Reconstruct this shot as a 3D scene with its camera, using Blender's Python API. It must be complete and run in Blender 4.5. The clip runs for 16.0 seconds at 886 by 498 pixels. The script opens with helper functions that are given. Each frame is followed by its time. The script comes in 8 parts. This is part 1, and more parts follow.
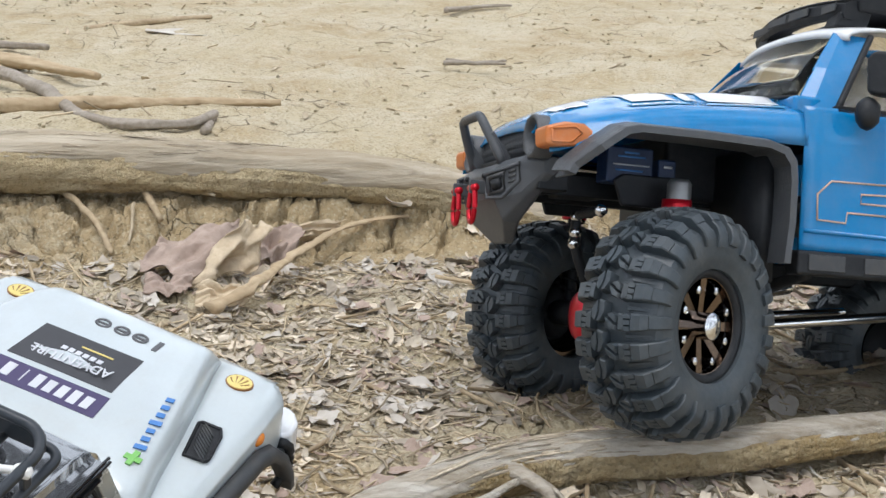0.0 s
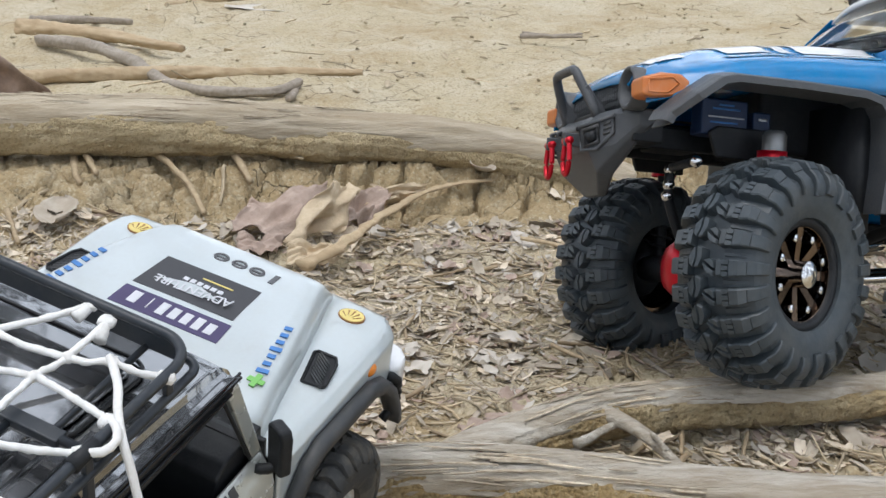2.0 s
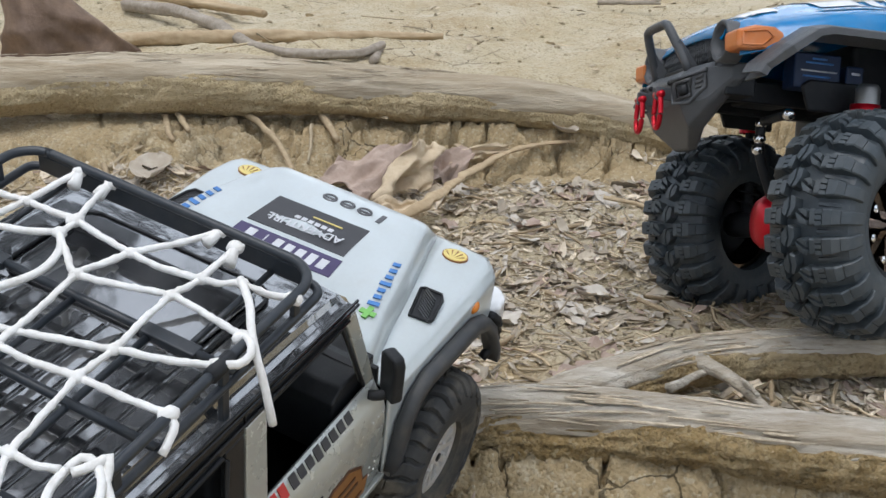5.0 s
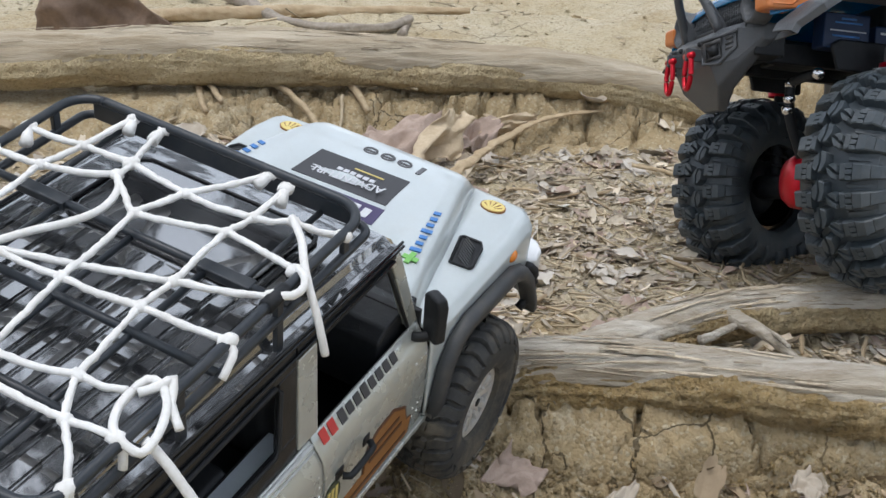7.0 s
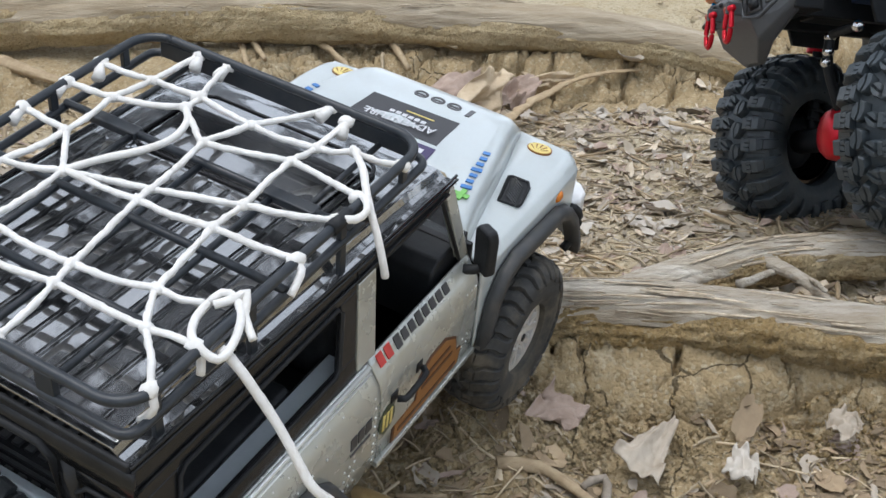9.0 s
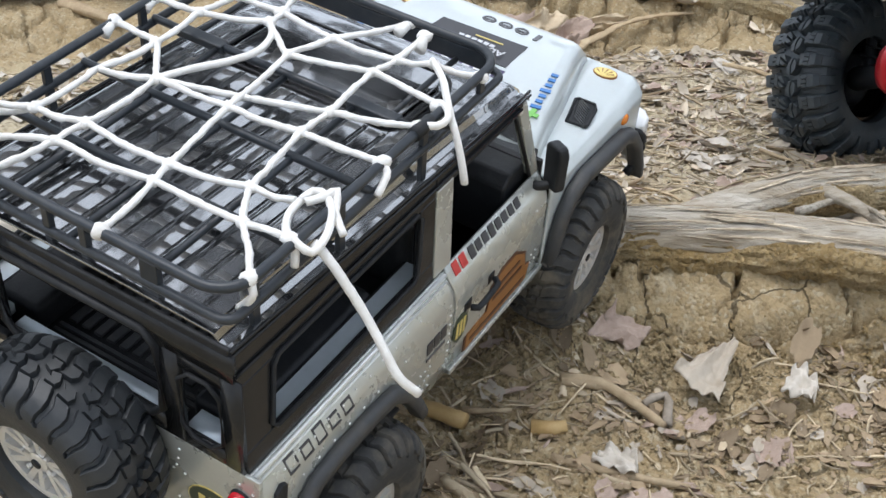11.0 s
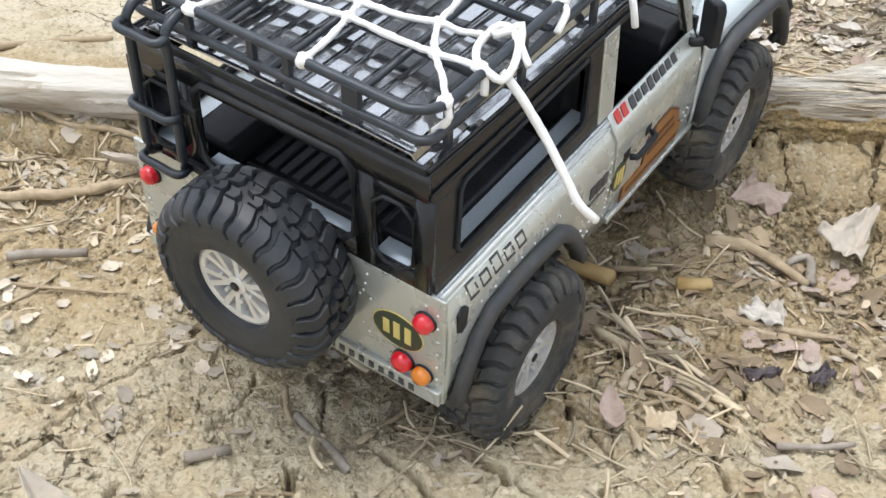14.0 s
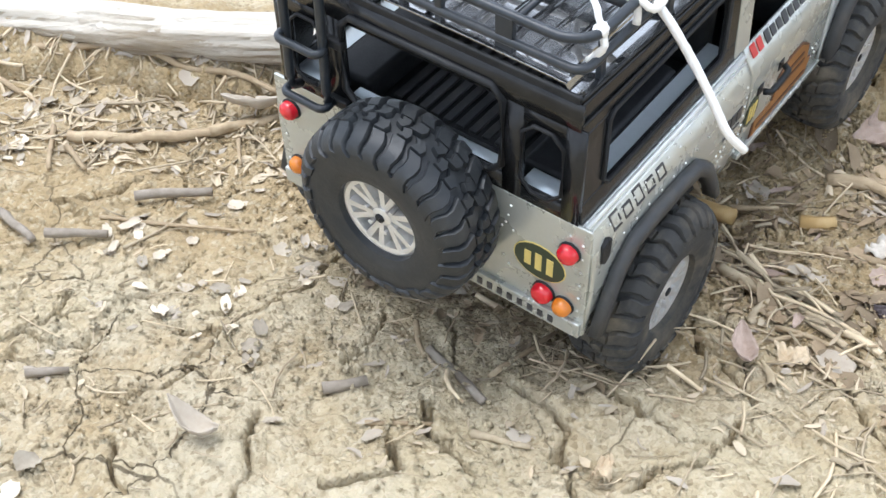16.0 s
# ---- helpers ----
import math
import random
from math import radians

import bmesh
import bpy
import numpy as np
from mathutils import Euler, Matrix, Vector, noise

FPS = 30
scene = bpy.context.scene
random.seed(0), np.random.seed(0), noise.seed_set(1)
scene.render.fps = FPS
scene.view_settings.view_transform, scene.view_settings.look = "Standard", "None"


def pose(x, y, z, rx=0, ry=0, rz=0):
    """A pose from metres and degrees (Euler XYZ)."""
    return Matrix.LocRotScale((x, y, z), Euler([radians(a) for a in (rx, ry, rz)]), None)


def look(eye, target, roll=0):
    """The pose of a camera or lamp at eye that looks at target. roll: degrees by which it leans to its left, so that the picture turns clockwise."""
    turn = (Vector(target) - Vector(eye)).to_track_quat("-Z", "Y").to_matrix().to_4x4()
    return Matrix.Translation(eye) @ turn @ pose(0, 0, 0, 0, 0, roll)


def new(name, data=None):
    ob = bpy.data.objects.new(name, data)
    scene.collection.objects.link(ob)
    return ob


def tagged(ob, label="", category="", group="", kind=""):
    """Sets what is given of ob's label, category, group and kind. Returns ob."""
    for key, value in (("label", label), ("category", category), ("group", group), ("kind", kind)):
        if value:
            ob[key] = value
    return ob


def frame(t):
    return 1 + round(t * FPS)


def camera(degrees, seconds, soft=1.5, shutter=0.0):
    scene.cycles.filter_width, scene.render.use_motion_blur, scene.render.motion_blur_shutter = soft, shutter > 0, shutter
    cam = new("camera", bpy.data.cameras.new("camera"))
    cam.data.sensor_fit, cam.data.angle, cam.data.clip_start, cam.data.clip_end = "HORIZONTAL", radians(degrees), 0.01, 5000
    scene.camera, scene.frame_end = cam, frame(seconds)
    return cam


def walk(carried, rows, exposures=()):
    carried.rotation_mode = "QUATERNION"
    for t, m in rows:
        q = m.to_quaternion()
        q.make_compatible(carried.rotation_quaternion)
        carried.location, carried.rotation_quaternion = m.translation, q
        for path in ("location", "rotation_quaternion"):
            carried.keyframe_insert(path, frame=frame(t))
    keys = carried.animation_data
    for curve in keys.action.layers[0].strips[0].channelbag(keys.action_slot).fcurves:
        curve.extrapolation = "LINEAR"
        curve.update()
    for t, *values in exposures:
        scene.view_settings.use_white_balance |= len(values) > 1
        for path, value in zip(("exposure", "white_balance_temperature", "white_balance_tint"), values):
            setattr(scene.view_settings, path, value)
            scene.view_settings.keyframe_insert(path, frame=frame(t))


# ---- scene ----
# the camera and its walk
cam = camera(39.5, 16.0)
EXPOSURES = [(0.0, 0.24, 6350, 10), (2.0, 0.11, 6350, 10), (3.5, 0.00, 6330, 10), (9.0, 0.10, 6300, 10), (11.5, 0.36, 6300, 10), (13.5, 0.64, 6330, 10), (14.5, 0.76, 6300, 10), (16.0, 0.88, 6100, 10)]
PATH = [
    (0.0, pose(-0.2598, -0.4633, 0.5969, 68.677, -3.264, -67.392)),
    (0.5, pose(-0.2707, -0.4596, 0.5927, 68.617, -3.163, -66.518)),
    (1.0, pose(-0.2812, -0.4566, 0.5830, 68.495, -2.905, -65.851)),
    (1.5, pose(-0.2901, -0.4531, 0.5758, 68.213, -2.665, -65.190)),
    (2.0, pose(-0.2979, -0.4501, 0.5737, 67.886, -2.456, -64.563)),
    (2.5, pose(-0.3048, -0.4453, 0.5726, 67.633, -2.320, -63.991)),
    (3.0, pose(-0.3120, -0.4419, 0.5698, 67.384, -2.205, -63.392)),
    (3.5, pose(-0.3185, -0.4389, 0.5685, 67.103, -2.040, -62.814)),
    (4.0, pose(-0.3248, -0.4388, 0.5661, 66.884, -1.981, -62.285)),
    (6.5, pose(-0.3568, -0.4470, 0.5508, 66.227, -1.400, -60.982)),
    (7.0, pose(-0.3667, -0.4454, 0.5471, 65.963, -1.243, -60.772)),
    (7.5, pose(-0.3770, -0.4448, 0.5471, 65.721, -1.210, -60.462)),
    (8.0, pose(-0.3852, -0.4478, 0.5431, 65.421, -1.175, -60.127)),
    (8.5, pose(-0.3945, -0.4493, 0.5410, 65.036, -1.098, -59.777)),
    (9.0, pose(-0.4042, -0.4510, 0.5383, 64.629, -1.066, -59.417)),
    (11.5, pose(-0.4533, -0.4498, 0.5193, 62.282, -0.383, -57.214)),
    (12.0, pose(-0.4641, -0.4469, 0.5168, 61.764, -0.157, -56.693)),
    (12.5, pose(-0.4767, -0.4447, 0.5127, 61.252, 0.041, -56.050)),
    (13.0, pose(-0.4888, -0.4422, 0.5069, 60.624, 0.303, -55.348)),
    (13.5, pose(-0.5015, -0.4413, 0.5015, 59.988, 0.590, -54.678)),
    (14.0, pose(-0.5126, -0.4398, 0.4961, 59.421, 0.984, -54.086)),
    (14.5, pose(-0.5218, -0.4368, 0.4925, 58.848, 1.295, -53.499)),
    (15.0, pose(-0.5316, -0.4322, 0.4905, 58.382, 1.719, -52.990)),
    (15.5, pose(-0.5410, -0.4226, 0.4902, 57.920, 2.051, -52.326)),
    (16.0, pose(-0.5501, -0.4124, 0.4892, 57.528, 2.406, -51.652)),
]
walk(cam, PATH, EXPOSURES)

# ---- light: an overcast sky with a broad, weak sun behind the haze
world = bpy.data.worlds.new("sky")
scene.world = world
world.use_nodes = True
_n = world.node_tree.nodes
_sky = _n.new("ShaderNodeTexSky")
_sky.sky_type, _sky.sun_disc = "NISHITA", False
_sky.sun_elevation, _sky.sun_rotation = radians(80), radians(-60)
_sky.air_density, _sky.dust_density, _sky.ozone_density = 1.0, 4.0, 1.0
_pale = _n.new("ShaderNodeMixRGB")
_pale.blend_type = "MIX"
_pale.inputs[0].default_value = 0.72
_pale.inputs[2].default_value = (6.60, 7.05, 7.60, 1)
world.node_tree.links.new(_sky.outputs[0], _pale.inputs[1])
# bright gaps and dark tree-like patches, added to break up the roof's reflections
_dir = _n.new("ShaderNodeTexCoord")
_sky_patches = _n.new("ShaderNodeTexNoise")
_sky_patches.inputs["Scale"].default_value, _sky_patches.inputs["Detail"].default_value, _sky_patches.inputs["Roughness"].default_value = 11.0, 6.0, 0.62
world.node_tree.links.new(_dir.outputs["Generated"], _sky_patches.inputs["Vector"])
_gap = _n.new("ShaderNodeMapRange")
for _k, _v in ((1, 0.475), (2, 0.535), (3, 0.12), (4, 1.90)):
    _gap.inputs[_k].default_value = _v
world.node_tree.links.new(_sky_patches.outputs["Fac"], _gap.inputs[0])
_sum = _n.new("ShaderNodeMixRGB")
_sum.blend_type = "MULTIPLY"
_sum.inputs[0].default_value = 1.0
world.node_tree.links.new(_pale.outputs[0], _sum.inputs[1])
world.node_tree.links.new(_gap.outputs[0], _sum.inputs[2])
world.node_tree.links.new(_sum.outputs[0], _n["Background"].inputs[0])
_n["Background"].inputs[1].default_value = 0.15

sun = bpy.data.lights.new("sun", "SUN")
sun.energy, sun.angle, sun.color = 1.4, radians(36), (1.0, 0.99, 0.975)
new("sun", sun).matrix_world = look((-0.45, 0.25, 3.0), (0, 0, 0))

# ---- materials
def mat(name, base, rough=0.6, metal=0.0, dark=None, grain=40.0, patch=4.0, amount=0.5, bump=0.0, bump_scale=None,
        dust=None, dust_amount=0.0, coat=0.0, island=0.0, stretch=(1, 1, 1), rough_var=0.0, fine=0.0, turn=0.0, spec=0.5):
    """A surface with variation at two scales: base to dark by grain and patches, with relief, dust and gloss."""
    m = bpy.data.materials.new(name)
    m.use_nodes = True
    nt = m.node_tree
    nodes, links = nt.nodes, nt.links
    b = nodes["Principled BSDF"]
    b.inputs["Roughness"].default_value, b.inputs["Metallic"].default_value = rough, metal
    b.inputs["Coat Weight"].default_value = coat
    b.inputs["Coat Roughness"].default_value = 0.08
    pos = nodes.new("ShaderNodeTexCoord")
    mp = nodes.new("ShaderNodeMapping")
    mp.vector_type = "TEXTURE"
    mp.inputs["Rotation"].default_value = (0, 0, radians(turn))
    mp.inputs["Scale"].default_value = stretch
    b.inputs["Specular IOR Level"].default_value = spec
    links.new(pos.outputs["Object"], mp.inputs["Vector"])

    def noisy(scale, detail=6.0, r=0.6):
        n = nodes.new("ShaderNodeTexNoise")
        n.inputs["Scale"].default_value, n.inputs["Detail"].default_value, n.inputs["Roughness"].default_value = scale, detail, r
        links.new(mp.outputs[0], n.inputs["Vector"])
        return n.outputs["Fac"]

    def ramp(src, lo, hi):
        r = nodes.new("ShaderNodeMapRange")
        r.inputs[1].default_value, r.inputs[2].default_value = lo, hi
        links.new(src, r.inputs[0])
        return r.outputs[0]

    def mix(fac, c1, c2):
        x = nodes.new("ShaderNodeMixRGB")
        for sock, v in zip(x.inputs, (fac, c1, c2)):
            if isinstance(v, (int, float)):
                sock.default_value = v
            elif isinstance(v, tuple):
                sock.default_value = (*v[:3], 1)
            else:
                links.new(v, sock)
        return x.outputs[0]

    def times(a, k):
        x = nodes.new("ShaderNodeMath")
        x.operation = "MULTIPLY"
        links.new(a, x.inputs[0])
        x.inputs[1].default_value = k
        return x.outputs[0]

    dark = dark or tuple(c * 0.7 for c in base)
    g, p = noisy(grain), noisy(patch)
    col = mix(times(ramp(p, 0.3, 0.7), amount), base, dark)
    col = mix(times(ramp(g, 0.35, 0.7), amount), col, dark)
    if island:
        geo = nodes.new("ShaderNodeNewGeometry")
        hsv = nodes.new("ShaderNodeHueSaturation")
        links.new(ramp(geo.outputs["Random Per Island"], 0, 1), hsv.inputs["Fac"])
        val = nodes.new("ShaderNodeMapRange")
        val.inputs[3].default_value, val.inputs[4].default_value = 1 - island, 1 + island
        links.new(geo.outputs["Random Per Island"], val.inputs[0])
        links.new(val.outputs[0], hsv.inputs["Value"])
        hsv.inputs["Fac"].default_value = 1
        nt.links.remove(hsv.inputs["Fac"].links[0])
        links.new(col, hsv.inputs["Color"])
        col = hsv.outputs[0]
    if dust:
        col = mix(times(ramp(noisy(patch * 2.3, 8.0, 0.7), 0.45, 0.75), dust_amount), col, dust)
    links.new(col, b.inputs["Base Color"])
    if rough_var:
        r = nodes.new("ShaderNodeMapRange")
        r.inputs[1].default_value, r.inputs[2].default_value = 0.3, 0.75
        r.inputs[3].default_value, r.inputs[4].default_value = max(0.02, rough - rough_var), min(1, rough + rough_var)
        links.new(noisy(patch * 3, 6.0), r.inputs[0])
        links.new(r.outputs[0], b.inputs["Roughness"])
    if bump:
        bp = nodes.new("ShaderNodeBump")
        bp.inputs["Strength"].default_value, bp.inputs["Distance"].default_value = 1.0, bump
        links.new(noisy(bump_scale or grain, 8.0, 0.65), bp.inputs["Height"])
        if fine:
            b2 = nodes.new("ShaderNodeBump")
            b2.inputs["Strength"].default_value, b2.inputs["Distance"].default_value = 1.0, fine
            links.new(noisy((bump_scale or grain) * 5, 4.0, 0.6), b2.inputs["Height"])
            links.new(bp.outputs[0], b2.inputs["Normal"])
            bp = b2
        links.new(bp.outputs[0], b.inputs["Normal"])
    return m


DUST = (0.42, 0.36, 0.26)
def earth(name, base, pale, brown, dark, relief=1.0, brown_belts=(), splits=()):
    """Dry clay: pale and brown patches, gritty mottling, single crumbs in their own shades, and relief at three sizes."""
    m = bpy.data.materials.new(name)
    m.use_nodes = True
    nodes, links = m.node_tree.nodes, m.node_tree.links
    b = nodes["Principled BSDF"]
    b.inputs["Roughness"].default_value, b.inputs["Specular IOR Level"].default_value = 0.95, 0.25
    pos = nodes.new("ShaderNodeTexCoord")

    def noisy(scale, detail=6.0, r=0.6):
        n = nodes.new("ShaderNodeTexNoise")
        n.inputs["Scale"].default_value, n.inputs["Detail"].default_value, n.inputs["Roughness"].default_value = scale, detail, r
        links.new(pos.outputs["Object"], n.inputs["Vector"])
        return n.outputs["Fac"]

    def cells(scale, out):
        n = nodes.new("ShaderNodeTexVoronoi")
        n.inputs["Scale"].default_value = scale
        links.new(pos.outputs["Object"], n.inputs["Vector"])
        return n.outputs[out]

    def ramp(src, lo, hi, top=1.0):
        r = nodes.new("ShaderNodeMapRange")
        for k, v in ((1, lo), (2, hi), (3, 0.0), (4, top)):
            r.inputs[k].default_value = v
        links.new(src, r.inputs[0])
        return r.outputs[0]

    def mix(fac, one, two, how="MIX"):
        x = nodes.new("ShaderNodeMixRGB")
        x.blend_type = how
        links.new(fac, x.inputs[0])
        for sock, v in ((x.inputs[1], one), (x.inputs[2], two)):
            if isinstance(v, tuple):
                sock.default_value = (*v, 1)
            else:
                links.new(v, sock)
        return x.outputs[0]

    col = mix(ramp(noisy(5.0, 8.0, 0.65), 0.42, 0.62), base, pale)
    col = mix(ramp(noisy(15.0, 7.0, 0.72), 0.50, 0.66, 0.50), col, brown)
    # browner in belts along given directions, broken up by noise
    browning = noisy(3.1, 8.0, 0.7)
    for way, start, low0, low1, high0, high1, much in brown_belts:
        dot = nodes.new("ShaderNodeVectorMath")
        dot.operation = "DOT_PRODUCT"
        links.new(pos.outputs["Object"], dot.inputs[0])
        dot.inputs[1].default_value = (*way, 0)
        rise, fall = ramp(dot.outputs["Value"], start + low0, start + low1, much), ramp(dot.outputs["Value"], start + high0, start + high1)
        keep = nodes.new("ShaderNodeMath")
        keep.operation = "MULTIPLY_ADD"
        less = nodes.new("ShaderNodeMath")
        less.operation = "SUBTRACT"
        less.inputs[0].default_value = 1.0
        links.new(fall, less.inputs[1])
        links.new(rise, keep.inputs[0])
        links.new(less.outputs[0], keep.inputs[1])
        links.new(browning, keep.inputs[2])
        browning = keep.outputs[0]
    col = mix(ramp(browning, 0.48, 0.66, 0.9), col, brown)
    col = mix(ramp(noisy(65.0, 8.0, 0.75), 0.50, 0.76, 0.45), col, dark)
    col = mix(ramp(noisy(38.0, 8.0, 0.7), 0.52, 0.74, 0.7), col, pale)
    tint = nodes.new("ShaderNodeSeparateColor")
    links.new(cells(330.0, "Color"), tint.inputs[0])
    col = mix(ramp(tint.outputs[0], 0.72, 1.0, 0.55), col, pale)
    col = mix(ramp(tint.outputs[1], 0.70, 1.0, 0.55), col, dark)
    last = None
    for size, half, start, much in splits:
        # hairline shrinkage cracks that wander and fade out, their inner shade painted dark
        wander = nodes.new("ShaderNodeTexNoise")
        wander.inputs["Scale"].default_value, wander.inputs["Detail"].default_value = 1.6 / size, 5.0
        links.new(pos.outputs["Object"], wander.inputs["Vector"])
        shift = nodes.new("ShaderNodeVectorMath")
        shift.operation = "MULTIPLY_ADD"
        links.new(wander.outputs["Color"], shift.inputs[0])
        shift.inputs[1].default_value = (size * 0.5, size * 0.5, 0)
        links.new(pos.outputs["Object"], shift.inputs[2])
        flat = nodes.new("ShaderNodeVectorMath")
        flat.operation = "MULTIPLY"
        links.new(shift.outputs[0], flat.inputs[0])
        flat.inputs[1].default_value = (1, 1, 0.25)
        edge = nodes.new("ShaderNodeTexVoronoi")
        edge.feature = "DISTANCE_TO_EDGE"
        edge.inputs["Scale"].default_value = 1.0 / size
        links.new(flat.outputs[0], edge.inputs["Vector"])
        near_edge = nodes.new("ShaderNodeMapRange")
        for k, v in ((1, half / size * 0.5), (2, half / size), (3, 1.0), (4, 0.0)):
            near_edge.inputs[k].default_value = v
        links.new(edge.outputs["Distance"], near_edge.inputs[0])
        here = nodes.new("ShaderNodeMath")
        here.operation = "MULTIPLY"
        links.new(near_edge.outputs[0], here.inputs[0])
        links.new(ramp(noisy(start, 3.0, 0.5), 0.50, 0.58, much), here.inputs[1])
        col = mix(here.outputs[0], col, tuple(c * 0.35 for c in dark))
        bp = nodes.new("ShaderNodeBump")
        bp.invert = True
        bp.inputs["Strength"].default_value, bp.inputs["Distance"].default_value = 1.0, half * 1.6
        links.new(here.outputs[0], bp.inputs["Height"])
        if last:
            links.new(last, bp.inputs["Normal"])
        last = bp.outputs[0]
    links.new(col, b.inputs["Base Color"])
    for height, size in ((noisy(70.0, 8.0, 0.7), 0.0030), (cells(330.0, "Distance"), -0.0011), (noisy(420.0, 4.0, 0.6), 0.0012)):
        bp = nodes.new("ShaderNodeBump")
        bp.inputs["Strength"].default_value, bp.inputs["Distance"].default_value = 1.0, abs(size) * relief
        bp.invert = size < 0
        links.new(height, bp.inputs["Height"])
        if last:
            links.new(last, bp.inputs["Normal"])
        last = bp.outputs[0]
    links.new(last, b.inputs["Normal"])
    return m


EARTH = earth("cracked_clay", (0.505, 0.430, 0.288), (0.565, 0.500, 0.370), (0.400, 0.300, 0.165), (0.225, 0.168, 0.095),
              brown_belts=(((0.876, 0.483), 0.276, -0.34, -0.14, 0.00, 0.10, 0.32), ((0.732, 0.681), 1.091, -0.20, -0.12, 0.02, 0.09, 0.24)), splits=((0.080, 0.0009, 4.0, 0.8),))
BARK = mat("weathered_wood", (0.68, 0.625, 0.52), 0.9, dark=(0.33, 0.255, 0.17), grain=200, patch=30, amount=0.78, bump=0.007, bump_scale=200, fine=0.0012, stretch=(8.0, 1.0, 1.3), turn=-61,
           dust=(0.80, 0.765, 0.69), dust_amount=0.9)
CRUST = earth("clay_crust", (0.44, 0.322, 0.162), (0.54, 0.44, 0.275), (0.36, 0.245, 0.105), (0.16, 0.112, 0.055), 2.0)
FARBARK = mat("tan_weathered_wood", (0.52, 0.455, 0.345), 0.9, dark=(0.33, 0.25, 0.155), grain=150, patch=18, amount=0.7, bump=0.005, bump_scale=160, fine=0.0010, stretch=(11.0, 1.0, 1.3), turn=-52,
           dust=(0.68, 0.60, 0.47), dust_amount=0.9)
FARCRUST = earth("tan_clay_crust", (0.50, 0.395, 0.230), (0.57, 0.475, 0.31), (0.42, 0.315, 0.17), (0.27, 0.195, 0.105), 1.6)
BAREWOOD = mat("bare_whitish_wood", (0.68, 0.645, 0.575), 0.85, dark=(0.47, 0.41, 0.325), grain=150, patch=18, amount=0.5, bump=0.004, bump_scale=120, fine=0.0008, stretch=(5.0, 1.0, 1.3), turn=-61)
SLIVER = mat("bark_sliver", (0.62, 0.545, 0.43), 0.9, dark=(0.30, 0.23, 0.15), grain=160, patch=40, amount=0.7, bump=0.0006, bump_scale=220, island=0.35)
PEELED = mat("peeled_tan_wood", (0.57, 0.455, 0.30), 0.8, dark=(0.35, 0.245, 0.135), grain=90, patch=14, amount=0.7, bump=0.002, bump_scale=110, stretch=(1, 4, 1))
TWIG = mat("dry_twig", (0.52, 0.415, 0.27), 0.85, dark=(0.27, 0.19, 0.11), grain=120, patch=20, amount=0.6, bump=0.0008, bump_scale=200, island=0.3)
GREYTWIG = mat("grey_twig", (0.40, 0.35, 0.29), 0.85, dark=(0.20, 0.162, 0.12), grain=120, patch=15, amount=0.6, bump=0.001, bump_scale=150, island=0.25)
STRAW = mat("straw", (0.56, 0.47, 0.33), 0.8, dark=(0.33, 0.25, 0.15), grain=150, patch=30, amount=0.5, island=0.4)
PALELITTER = mat("pale_scraps", (0.56, 0.475, 0.345), 0.9, dark=(0.38, 0.30, 0.20), grain=90, patch=12, amount=0.5, island=0.2)
LITTER = mat("dry_leaf_litter", (0.62, 0.545, 0.435), 0.85, dark=(0.35, 0.285, 0.205), grain=90, patch=12, amount=0.55, bump=0.0006, bump_scale=150, island=0.5,
             dust=(0.62, 0.555, 0.44), dust_amount=0.5)
LEAF_TAN = mat("curled_tan_leaf", (0.70, 0.585, 0.42), 0.8, dark=(0.44, 0.325, 0.20), grain=90, patch=22, amount=0.6, bump=0.003, bump_scale=60, fine=0.0006)
LEAF_MAUVE = mat("mauve_brown_leaf", (0.51, 0.40, 0.335), 0.8, dark=(0.31, 0.225, 0.175), grain=90, patch=22, amount=0.65, bump=0.003, bump_scale=60, fine=0.0006)
LEAF_BROWN = mat("dark_brown_leaf", (0.30, 0.20, 0.135), 0.7, dark=(0.13, 0.085, 0.06), grain=60, patch=14, amount=0.7, bump=0.003, bump_scale=50, fine=0.0006)
LEAF_DARK = mat("dark_purple_leaf", (0.085, 0.065, 0.068), 0.6, dark=(0.05, 0.04, 0.04), grain=60, patch=20, amount=0.5)
BROWNLITTER = mat("brown_leaf_scraps", (0.36, 0.275, 0.175), 0.85, dark=(0.20, 0.145, 0.09), grain=90, patch=14, amount=0.6, bump=0.0006, bump_scale=150, island=0.4)
PALESCRAP = mat("whitish_leaf", (0.60, 0.56, 0.50), 0.8, dark=(0.50, 0.45, 0.38), grain=80, patch=25, amount=0.6, bump=0.0008, bump_scale=120)
LEAF_GREY = mat("grey_leaf", (0.50, 0.445, 0.37), 0.75, dark=(0.33, 0.27, 0.20), grain=60, patch=14, amount=0.6, bump=0.0008, bump_scale=80)
SILVER = mat("silver_paint", (0.52, 0.54, 0.51), 0.28, metal=0.45, dark=(0.44, 0.46, 0.43), grain=400, patch=12, amount=0.35, coat=0.6, dust=DUST, dust_amount=0.18, rough_var=0.08)
HOODWHITE = mat("pale_bonnet_paint", (0.55, 0.60, 0.61), 0.3, metal=0.15, dark=(0.49, 0.535, 0.545), grain=400, patch=14, amount=0.3, coat=0.6, dust=DUST, dust_amount=0.15)
# pale blue base puts the sky's reflection into the ledge colour
LEDGE = mat("inner_ledge", (0.50, 0.56, 0.60), 0.35, metal=0.3, grain=200, patch=20, amount=0.2, dust=DUST, dust_amount=0.1)
